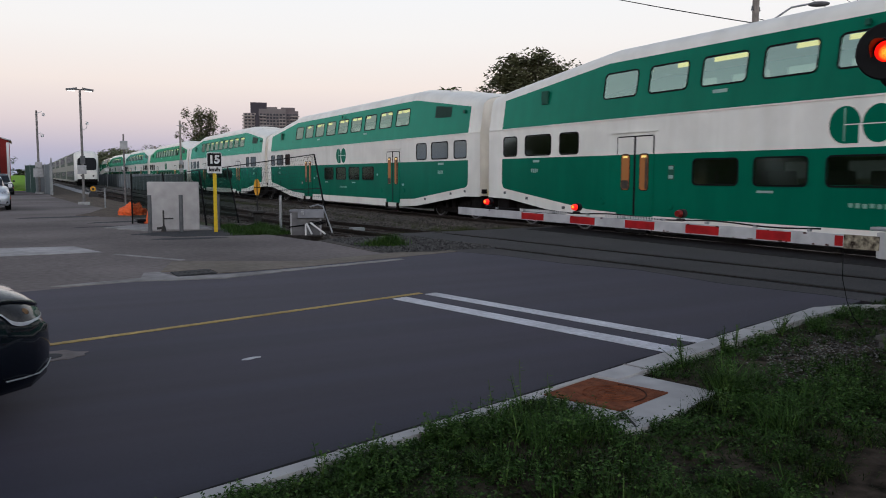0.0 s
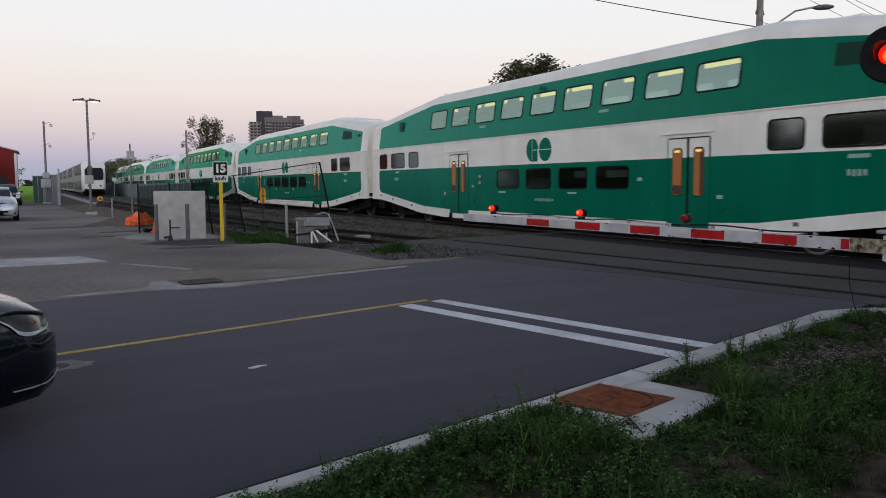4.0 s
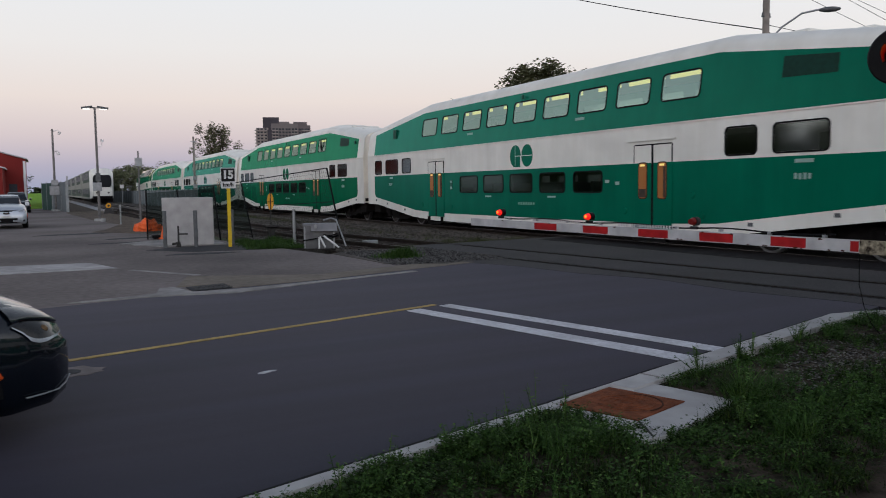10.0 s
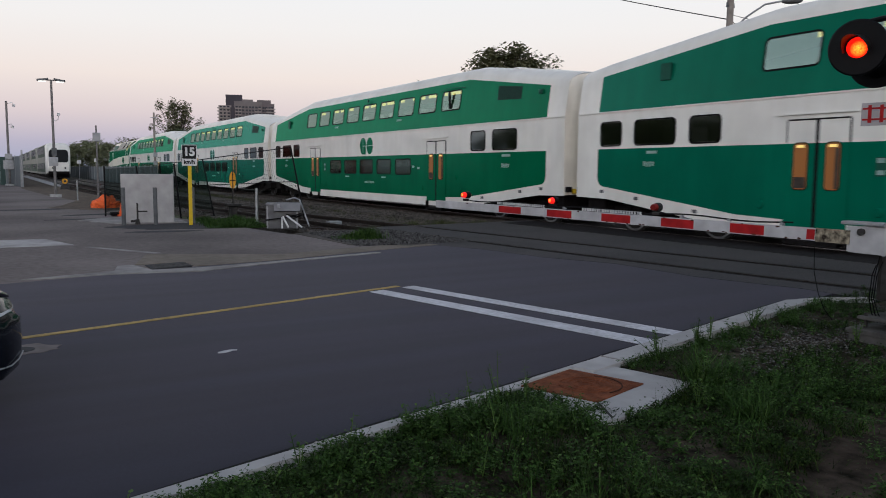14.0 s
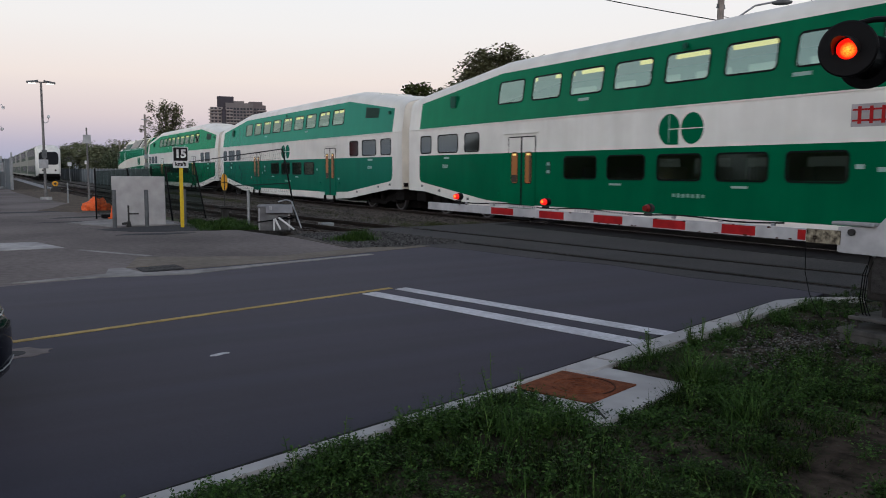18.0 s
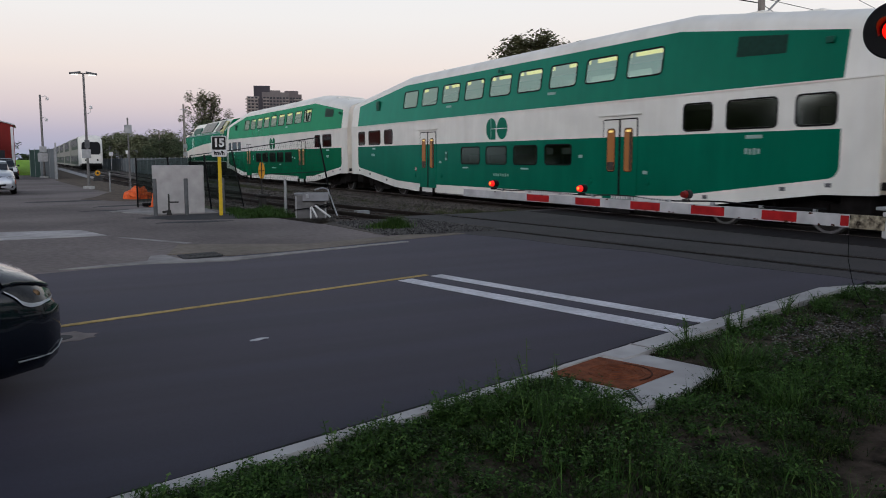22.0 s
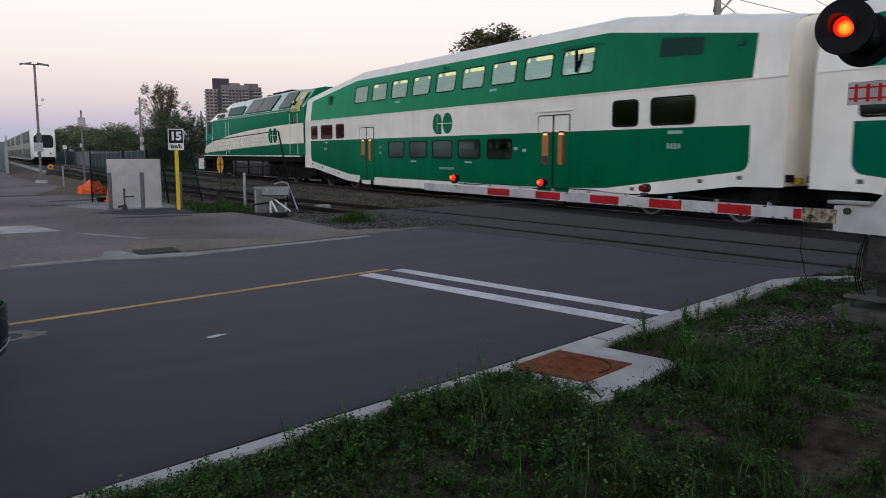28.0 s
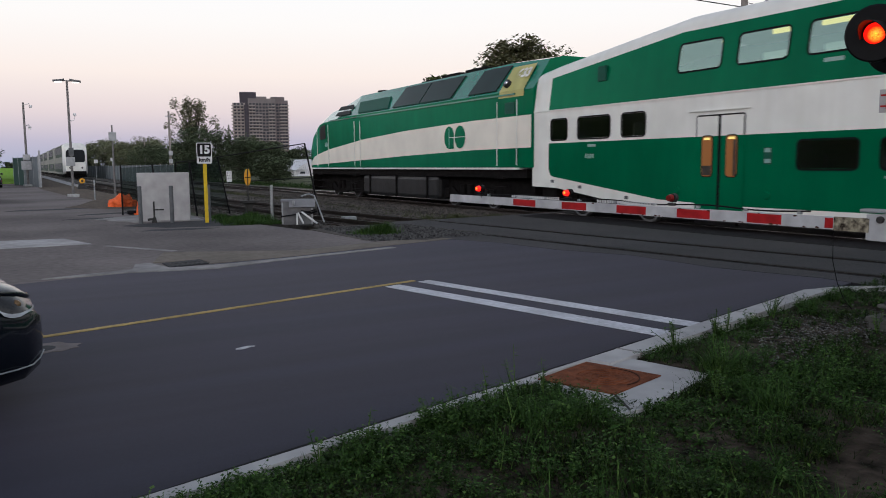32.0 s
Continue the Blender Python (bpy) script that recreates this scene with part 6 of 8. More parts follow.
def gate_arm():
    p0, p1 = Vector((6.34, 3.99, 0.928)), Vector((5.38, 9.50, 1.003))
    g = thing("crossing_gate_arm", "lowered red and white striped crossing gate arm with red lamps", "gate arm")
    d = p1 - p0
    length = d.length
    q = Matrix.LocRotScale(p0, d.to_track_quat("Y", "Z"), None)
    g.matrix_basis = q
    bm = BM()
    box(bm, -0.012, 0.012, 0.0, 0.29, -0.062, 0.058)
    part("rusted_end", bm, RUSTY, g, "rust-stained aluminium end plate")
    rng_ = random.Random(515)
    edges = (0.29, 0.37, 0.76, 1.11, 1.50, 1.89, 2.27, 2.67, 3.10, 3.49, 3.92, 4.32, length)
    for k in range(12):
        bm = BM()
        wd = 0.056 - 0.006 * k / 11
        box(bm, -0.013, 0.013, edges[k], edges[k + 1], -wd, wd)
        seg = part("bar", bm, GATEWHITE, g)
        if k % 2 == 0:
            bm = BM()
            box(bm, -0.016, 0.016, edges[k] + 0.004, edges[k + 1] - 0.004, -wd * 0.82, wd * 0.80)
            part("stripe", bm, REDP, seg, "red reflective sheet")
        for _ in range(3 if k else 0):
            u_, s_ = rng_.uniform(edges[k], edges[k + 1] - 0.03), rng_.uniform(0.006, 0.022)
            e_ = rng_.choice((-1, -1, 1))
            bm = BM()
            bm.faces.new([bm.verts.new((-0.0172, u_ + s_ * 1.1 * math.cos(t) * rng_.uniform(0.6, 1.2), e_ * (wd - s_ * 0.5) + s_ * 0.45 * math.sin(t) * rng_.uniform(0.6, 1.1))) for t in [math.pi * 2 * i / 9 for i in range(9)]])
            part("rust_spot", bm, DARKRUST, seg)
    bm = BM()
    pipe(bm, [(0, u, 0.085 + 0.012 * math.sin(u * 5)) for u in np.linspace(0.5, length - 0.7, 26)], 0.008, 5)
    part("lamp_cable", bm, RUBBER, g)
    bm = BM()
    box(bm, -0.014, 0.006, -0.007, 0.007, 0.058, 0.090)
    tie_one = part("cable_tie", bm, WHITER, g)
    tie_one.location.y = 2.15
    for u in [2.15 + 0.036 * k for k in range(1, 23)] + [3.55 + 0.036 * k for k in range(23)]:
        t_ = new("cable_tie", tie_one.data)
        t_.parent, t_.location = g, (0, u, 0)
    for u in np.linspace(0.6, length - 0.8, 9):
        bm = BM()
        box(bm, -0.02, 0.02, u - 0.015, u + 0.015, 0.06, 0.085)
        part("cable_clip", bm, GALV, g)
    for u, lit in ((4.97, True), (3.40, True), (1.96, False)):
        l_ = new("gate_lamp")
        l_.parent = g
        l_.location = (0, u, 0.07)
        bm = BM()
        box(bm, -0.025, 0.025, -0.04, 0.04, 0.0, 0.03, 0.008)
        cyl(bm, (0.0, 0, 0.08), (0.05, 0, 0.08), 0.047, 0.047, 16)
        part("housing", bm, BLACKP if lit else IRON, l_)
        for s in (-1, 1):
            bm = BM()
            cyl(bm, (0.02 * s, 0, 0.08), (0.065 * s, 0, 0.08), 0.041, 0.031, 18)
            part("lens", bm, GATEGLOW if lit else REDDIM, l_, smooth=False)
        if lit:
            bm = BM()
            cyl(bm, (-0.064, 0, 0.084), (-0.070, 0, 0.084), 0.018, 0.015, 12)
            part("bulb_spot", bm, REDHOT, l_)
    return g


RUSTY = mat("rust_stained_metal", (0.135, 0.120, 0.088), 0.7, 0.0, var=1.6, scale=26, dark=(0.012, 0.006, 0.004), detail=3)
gate_arm()
cb = BM()
pipe(cb, [(6.29, 4.28, 0.88), (6.30, 4.28, 0.60), (6.335, 4.25, 0.40), (6.39, 4.22, 0.26), (6.47, 4.19, 0.16)], 0.0035, 6)
tagged(part("gate_cable", cb, RUBBER), "thin black cable hanging from the gate to the verge", "cable")


# ---- by the lot: block, posts, sign ----
def simple_box(name, label, category, material, x0, x1, y0, y1, z0, z1, bevel=0.02, turn=0.0, extra=None):
    t = thing(name, label, category, pose((x0 + x1) / 2, (y0 + y1) / 2, z0, 0, 0, turn))
    bm = BM()
    box(bm, -(x1 - x0) / 2, (x1 - x0) / 2, -(y1 - y0) / 2, (y1 - y0) / 2, 0, z1 - z0, bevel)
    part("body", bm, material, t)
    return t


blk = thing("concrete_block", "large pale grey concrete barrier block standing on a pad", "concrete block", pose(3.56, 22.12, 0.0, 0, 0, -13))
bm = BM()
box(bm, -0.665, 0.665, -0.14, 0.14, 0.0, 1.31, 0.025)
part("body", bm, PALECON, blk)


def bollard(x, y, h, r, label, material=GREYPOST, lean=0.0):
    b = thing("bollard", label, "bollard", pose(x, y, 0, lean, 0, 0), group="bollards by the block")
    bm = BM()
    cyl(bm, (0, 0, -0.05), (0, 0, h - 0.03), r, r, 16)
    loft(bm, [[(rr * math.cos(2 * math.pi * i / 16), rr * math.sin(2 * math.pi * i / 16), z) for i in range(16)] for rr, z in ((r, h - 0.03), (r, h - 0.006), (r * 0.9, h), (0.01, h + 0.003))])
    part("post", bm, material, b)
    return b


bollard(2.84, 21.40, 0.97, 0.052, "dark grey steel bollard before the concrete block")
bollard(3.60, 21.25, 0.97, 0.052, "dark grey steel bollard before the concrete block")
bollard(4.62, 21.55, 0.97, 0.052, "grey steel bollard beside the speed sign")

valve = thing("valve_stand", "black iron valve stand with a side handle", "valve", pose(3.2, 21.55, 0))
bm = BM()
cyl(bm, (0, 0, 0), (0, 0, 0.56), 0.022, 0.022, 8)
cyl(bm, (0, 0, 0), (0, 0, 0.14), 0.07, 0.04, 10)
part("stem", bm, IRON, valve)
bm = BM()
pipe(bm, [(0, 0, 0.34), (0.24, -0.05, 0.34)], 0.018, 8)
part("handle", bm, IRON, valve)
bm = BM()
pipe(bm, [(0, 0, 0.10), (-0.16, 0.05, 0.08)], 0.03, 8)
part("outlet", bm, IRON, valve)


sgn = thing("speed_sign", "black and white 15 km/h speed sign on a yellow post", "speed sign", pose(4.38, 20.72, -0.03, 0, 0, -14))
bm = BM()
box(bm, -0.045, 0.045, -0.02, 0.02, -0.05, 1.72, 0.005)
part("post", bm, YELLOW, sgn, "yellow painted post")
bm = BM()
prism(bm, rounded(-0.19, 0.19, -0.27, 0.27, 0.03), 0.0, 0.012)
pl = part("plate", bm, WHITER, sgn)
pl.matrix_basis = pose(0, -0.025, 1.84, 90, 0, 0)
bm = BM()
prism(bm, rounded(-0.17, 0.17, -0.09, 0.25, 0.02), 0.012, 0.016)
part("black_field", bm, BLACKP, pl)
text_mesh("number", "15", 0.285, WHITER, pl, pose(0, 0.08, 0.020), "white numerals")
text_mesh("unit", "km/h", 0.135, BLACKP, pl, pose(0, -0.175, 0.015), "black letters")

# orange tarp heap with a cone
tarp = thing("orange_tarp_heap", "heap covered with crumpled orange tarpaulin", "tarpaulin", pose(3.52, 31.2, 0))
bm = BM()
bmesh.ops.create_icosphere(bm, subdivisions=4, radius=1.0)
for v in bm.verts:
    k = 1 + 0.30 * noise.noise(v.co * 2.1) + 0.12 * noise.noise(v.co * 6)
    v.co = Vector((v.co.x * 0.47 * k, v.co.y * 0.55 * k, max(-0.02, v.co.z * 0.38 * k + 0.05 + 0.04 * noise.noise(v.co * 11))))
part("cover", bm, ORANGE, tarp)
cone = thing("traffic_cone", "orange traffic cone beside the concrete block", "traffic cone", pose(3.36, 25.2, 0.02))
bm = BM()
cyl(bm, (0, 0, 0.03), (0, 0, 0.70), 0.15, 0.03, 16)
part("body", bm, ORANGE, cone)
bm = BM()
box(bm, -0.19, 0.19, -0.19, 0.19, 0, 0.035, 0.01)
part("base", bm, ORANGE, cone)
simple_box("dark_sandbag", "dark sandbag holding the fence foot", "sandbag", RUBBER, 3.0, 3.6, 25.3, 25.7, 0.02, 0.13, 0.05)


# ---- poles ----
def lamp_pole_a():
    p = thing("lot_lamp", "grey steel lot lamp pole with two lit heads and a camera", "lamp post", pose(2.62, 43.6, 0, 0, 0, 0))
    bm = BM()
    cyl(bm, (0, 0, 0), (0, 0, 5.78), 0.068, 0.052, 12)
    part("pole", bm, POLEGREY, p)
    bm = BM()
    cyl(bm, (0, 0, -0.1), (0, 0, 0.12), 0.28, 0.28, 16)
    part("footing", bm, CONCRETE, p)
    bm = BM()
    cyl(bm, (-0.3, 0, 5.78), (0.3, 0, 5.78), 0.03, 0.03, 8)
    part("crossbar", bm, POLEGREY, p)
    for s in (-1, 1):
        bm = BM()
        loft(bm, [[(s * u, -w, z), (s * u, w, z), (s * u, w * 0.8, z + 0.09), (s * u, -w * 0.8, z + 0.09)] for u, w, z in ((0.12, 0.06, 5.80), (0.22, 0.15, 5.77), (0.56, 0.15, 5.72), (0.64, 0.08, 5.72))])
        h = part("lamp_head", bm, GREYPOST, p)
        bm = BM()
        box(bm, min(s * 0.24, s * 0.56), max(s * 0.24, s * 0.56), -0.12, 0.12, 5.695, 5.718)
        part("diffuser", bm, LAMPLIT, h, "lit white lamp diffuser")
    bm = BM()
    pipe(bm, [(0, 0, 3.86), (0.12, -0.05, 3.78), (0.24, -0.05, 3.86), (0.27, -0.05, 4.06)], 0.02, 6)
    cyl(bm, (0.27, -0.05, 4.04), (0.27, -0.05, 4.18), 0.08, 0.06, 10)
    part("camera_arm", bm, WHITER, p)
    bm = BM()
    box(bm, -0.26, 0.16, -0.16, -0.08, 1.54, 1.98, 0.02)
    part("control_box", bm, GALV, p)
    bm = BM()
    box(bm, -0.11, 0.12, -0.14, -0.06, 2.05, 2.45)
    part("notice", bm, GREYPOST, p)
    return p


def lamp_pole_b():
    p = thing("camera_pole", "grey steel pole with two security cameras", "camera pole", pose(0.99, 69.6, 0))
    bm = BM()
    cyl(bm, (0, 0, 0), (0, 0, 6.55), 0.095, 0.075, 12)
    part("pole", bm, POLEGREY, p)
    for z, w in ((6.35, 0.50), (4.7, 0.36)):
        bm = BM()
        pipe(bm, [(0, 0, z), (w * 0.8, -0.05, z + 0.12), (w, -0.05, z - 0.02)], 0.03, 6)
        cyl(bm, (w, -0.05, z - 0.02), (w, -0.05, z - 0.22), 0.12, 0.10, 10)
        part("camera", bm, WHITER, p)
    for z0, z1, w in ((2.05, 2.5, 0.25), (1.3, 2.0, 0.4)):
        bm = BM()
        box(bm, -w, w, -0.3, -0.12, z0, z1, 0.02)
        part("control_box", bm, GALV, p)
    bm = BM()
    cyl(bm, (0, 0, -0.05), (0, 0, 0.15), 0.35, 0.35, 14)
    part("footing", bm, CONCRETE, p)


def box_pole():
    p = thing("equipment_pole", "thin grey pole with a small box near its top", "equipment pole", pose(3.52, 33.4, 0))
    bm = BM()
    cyl(bm, (0, 0, -0.05), (0, 0, 3.12), 0.04, 0.03, 10)
    part("pole", bm, POLEGREY, p)
    bm = BM()
    box(bm, -0.14, 0.14, -0.10, -0.03, 2.50, 2.84, 0.015)
    part("box", bm, GALV, p)


lamp_pole_a(), lamp_pole_b(), box_pole()


def post(name, x, y, h, r, material, label, category, lean=(0, 0)):
    t = thing(name, label, category, pose(x, y, 0, lean[0], lean[1], 0))
    bm = BM()
    cyl(bm, (0, 0, -0.15), (0, 0, h), r, r * 0.9, 8)
    part("post", bm, material, t)
    return t


post("marker_post", 3.25, 39.2, 0.9, 0.035, GALV, "short grey marker post by the siding", "marker post")
post("marker_post", 6.47, 21.9, 0.92, 0.045, GALV, "pale grey marker post beside the signal box", "marker post")
post("fence_post", 2.88, 25.55, 1.52, 0.025, BLACKP, "thin black fence post on the concrete pad", "fence post")

for x_, y_, h_ in ((9.87, 115.0, 2.55), (11.95, 115.0, 2.8)):
    ym = thing("yard_marker", "thin grey post with a small white plate in the yard", "yard marker", pose(x_, y_, -0.1))
    bm = BM()
    cyl(bm, (0, 0, -0.1), (0, 0, h_), 0.04, 0.035, 8)
    part("post", bm, GALV, ym)
    bm = BM()
    box(bm, -0.24, 0.24, -0.06, -0.03, h_ - 0.45, h_ + 0.02, 0.02)
    part("plate", bm, WHITER, ym)

# switch stand with its amber target, small white marker
sw = thing("switch_stand", "black switch stand with an oval amber target", "switch stand", pose(6.43, 24.3, -0.1))
bm = BM()
loft(bm, [[(-w, -w, z), (w, -w, z), (w, w, z), (-w, w, z)] for w, z in ((0.17, 0.0), (0.10, 0.12), (0.10, 0.38), (0.2, 0.42), (0.2, 0.48))])
cyl(bm, (0, 0, 0.45), (0, 0, 1.5), 0.02, 0.02, 8)
part("stand", bm, IRON, sw)
bm = BM()
n_ = 20
loft(bm, [[(0.10 * math.cos(2 * math.pi * i / n_), d, 1.22 + 0.27 * math.sin(2 * math.pi * i / n_)) for i in range(n_)] for d in (-0.012, 0.012)])
tg = part("target", bm, AMBER, sw, "amber oval target with a dark slot")
bm = BM()
box(bm, -0.015, 0.015, -0.016, -0.012, 1.0, 1.44)
box(bm, -0.09, 0.09, -0.016, -0.012, 1.20, 1.225)
part("slot", bm, BLACKP, tg)
wm = thing("track_marker", "white marker plate on a short dark post beyond the track", "track marker", pose(17.5, 72.7, -0.05))
bm = BM()
cyl(bm, (0, 0, -0.3), (0, 0, 1.0), 0.03, 0.03, 6)
part("post", bm, IRON, wm)
bm = BM()
box(bm, -0.24, 0.24, -0.05, -0.03, 0.03, 1.06, 0.01)
part("plate", bm, WHITER, wm)
st = thing("switch_lamp", "low switch stand with a round amber reflector", "switch stand", pose(4.2, 60.0, -0.1))
bm = BM()
loft(bm, [[(-w, -w, z), (w, -w, z), (w, w, z), (-w, w, z)] for w, z in ((0.35, 0.0), (0.25, 0.3), (0.1, 0.45))])
part("stand", bm, IRON, st)
bm = BM()
cyl(bm, (0, -0.05, 0.62), (0, 0.05, 0.62), 0.19, 0.19, 20)
tg = part("target", bm, AMBER, st)
bm = BM()
cyl(bm, (0, -0.08, 0.62), (0, -0.05, 0.62), 0.08, 0.08, 14)
part("hub", bm, IRON, tg)

# signal box with loose pipes
LIDGREY = mat("grey_steel_lid", (0.19, 0.195, 0.21), 0.6, 0.2, var=0.15, scale=5)
BOXGREY = mat("weathered_grey_box", (0.13, 0.13, 0.135), 0.8, 0.1, var=0.25, scale=5, bump=0.2, bscale=40)
sb = thing("signal_box", "weathered grey metal signal box with loose white pipes", "signal box", pose(6.44, 19.5, -0.05, 0, 0, -20))
bm = BM()
box(bm, -0.40, 0.40, -0.25, 0.25, 0.0, 0.60, 0.02)
part("cabinet", bm, BOXGREY, sb)
bm = BM()
box(bm, -0.42, 0.44, -0.28, 0.27, 0.60, 0.65, 0.012)
part("roof_plate", bm, LIDGREY, sb)
bm = BM()
loft(bm, [[(x, -0.26, 0.66), (x, -0.32, 0.655), (x, -0.36, 0.46), (x, -0.26, 0.44)] for x in (-0.20, 0.46)])
lid_ = part("lid", bm, LIDGREY, sb, "pale grey steel lid hanging over the front")
bm = BM()
box(bm, -0.12, -0.05, -0.385, -0.335, 0.53, 0.63, 0.01)
part("hasp", bm, GALV, lid_)
for x_ in (-0.395, 0.355):
    bm = BM()
    box(bm, x_, x_ + 0.04, -0.262, -0.25, 0.02, 0.58)
    part("corner_angle", bm, GALV, sb)
for z in (0.30, 0.37):
    bm = BM()
    pipe(bm, [(0.10, -0.30, z), (0.28, -0.34, z - 0.03), (0.44, -0.28, z + 0.01), (0.47, -0.05, z)], 0.014, 6)
    part("cable_loop", bm, RUBBER, sb)
bm = BM()
pipe(bm, [(0.10, 0.2, 0.72), (0.30, 0.1, 0.78), (0.44, -0.05, 0.74), (0.56, -0.15, 0.40), (0.68, -0.28, 0.06)], 0.020, 8)
part("conduit", bm, GALV, sb)
bm = BM()
pipe(bm, [(-0.42, -0.3, 0.22), (0.15, -0.34, 0.30), (0.5, -0.3, 0.34)], 0.018, 6)
part("cable", bm, RUBBER, sb)
for p_, q_ in (((0.02, -0.45, 0.32), (0.16, -0.55, 0.05)), ((0.12, -0.45, 0.34), (0.50, -0.65, 0.06)), ((0.0, -0.42, 0.30), (0.0, -0.5, 0.02))):
    bm = BM()
    pipe(bm, [p_, q_], 0.024, 6)
    part("broken_bracket", bm, WHITER, sb)
for k, (x, y, a) in enumerate(((8.13, 20.16, 6),)):
    jb_ = thing("track_joint_box", "small pale box on the ties between the rails", "track box", pose(x, y, -0.06, 0, 0, a))
    bm = BM()
    box(bm, -0.19, 0.19, -0.12, 0.12, 0, 0.11, 0.02)
    part("cover", bm, GALV, jb_)


# ---- fences ----
def bent_fence():
    f = thing("bent_fence", "bent black fence panel leaning by the siding", "fence")
    tops = [(5.1, 29.0, 1.61), (5.93, 26.1, 1.77), (7.50, 21.9, 2.11)]
    foot = [(5.15, 29.0, -0.1), (6.25, 26.0, -0.1), (7.89, 21.8, -0.1)]
    for a, b in zip(tops, foot):
        bm = BM()
        cyl(bm, b, a, 0.026, 0.024, 8)
        part("post", bm, BLACKP, f)
    for h in (1.0, 0.55):
        bm = BM()
        pipe(bm, [Vector(b).lerp(Vector(a), h) for a, b in zip(tops, foot)], 0.012 if h < 1 else 0.016, 6)
        part("rail", bm, BLACKP, f)
    # chain-link screen, thin black wire
    spans = [((2.88, 25.55, -0.05), (5.15, 29.0, -0.1), (2.88, 25.55, 1.5), (5.1, 29.0, 1.61)), (foot[0], foot[1], tops[0], tops[1]), (foot[1], foot[2], tops[1], tops[2])]
    for b0, b1, a0, a1 in spans:
        b0, b1, a0, a1 = Vector(b0), Vector(b1), Vector(a0), Vector(a1)
        bm = BM()
        n = int((b1 - b0).length / 0.09)
        for k in range(1, n):
            t = k / n
            cyl(bm, b0.lerp(b1, t), a0.lerp(a1, t), 0.0022, 0.0022, 3, False)
        for k in range(1, 18):
            t = k / 18
            cyl(bm, b0.lerp(a0, t), b1.lerp(a1, t), 0.0022, 0.0022, 3, False)
        part("mesh", bm, BLACKP, f, "thin black chain-link wire")
        if b0.y > 28 or b0.x < 3:
            bm = BM()
            rows = [[b0.lerp(b1, k / 8) + (a0.lerp(a1, k / 8) - b0.lerp(b1, k / 8)) * z + Vector((0, 0.03 + 0.03 * math.sin(k * 2.1 + 3 * z), 0)) for z in (0.12, 0.5, 0.96)] for k in range(9)]
            loft(bm, rows, caps=False, closed=False)
            part("screen", bm, SCREEN, f, "dark green woven fence screen")
    return f


bent_fence()
for x, y, dx, h in ((4.75, 23.8, 0.0, 1.62), (4.2, 27.0, -0.05, 1.55)):
    post("fence_post", x, y, h, 0.03, BLACKP, "leaning black fence post by the siding", "fence post", (0, -6 + 20 * dx))


def slat_fence(name, p0, p1, h, material, label, n):
    f = thing(name, label, "fence")
    p0, p1 = Vector((*p0, 0)), Vector((*p1, 0))
    d = (p1 - p0) / n
    side = Vector((-d.y, d.x, 0)).normalized() * 0.02
    for k in range(n + 1):
        bm = BM()
        q = p0 + d * k
        cyl(bm, q + Vector((0, 0, -0.3)), q + Vector((0, 0, h + 0.08)), 0.04, 0.04, 6)
        part("post", bm, GALV, f)
    for k in range(n):
        bm = BM()
        a, b = p0 + d * (k + 0.02), p0 + d * (k + 0.98)
        rows = []
        for j in range(25):
            q = a.lerp(b, j / 24)
            o = side * (1.0 if j % 2 else 0.2)
            rows.append([q + o + Vector((0, 0, -0.15)), q + o + Vector((0, 0, h)), q - side + Vector((0, 0, h)), q - side + Vector((0, 0, -0.15))])
        loft(bm, rows)
        part("panel", bm, material, f)
    return f


slat_fence("slatted_fence", (11.6, 67), (11.6, 170), 1.62, FENCEG, "grey slatted chain-link fence between the tracks", 33)
slat_fence("slatted_fence", (1.75, 66.6), (1.75, 130), 2.25, FENCEG, "grey slatted fence beside the yard track", 18)
slat_fence("green_fence", (0.05, 76.9), (0.8, 72.9), 2.3, FENCEGREEN, "dark green slatted fence at the lot's end", 2)
slat_fence("slatted_fence", (0.82, 72.8), (1.7, 66.7), 2.3, FENCEG, "grey slatted fence at the lot's end", 3)
post("fence_post", 1.80, 66.4, 2.75, 0.07, GALV, "tall grey gate post of the yard fence", "fence post")


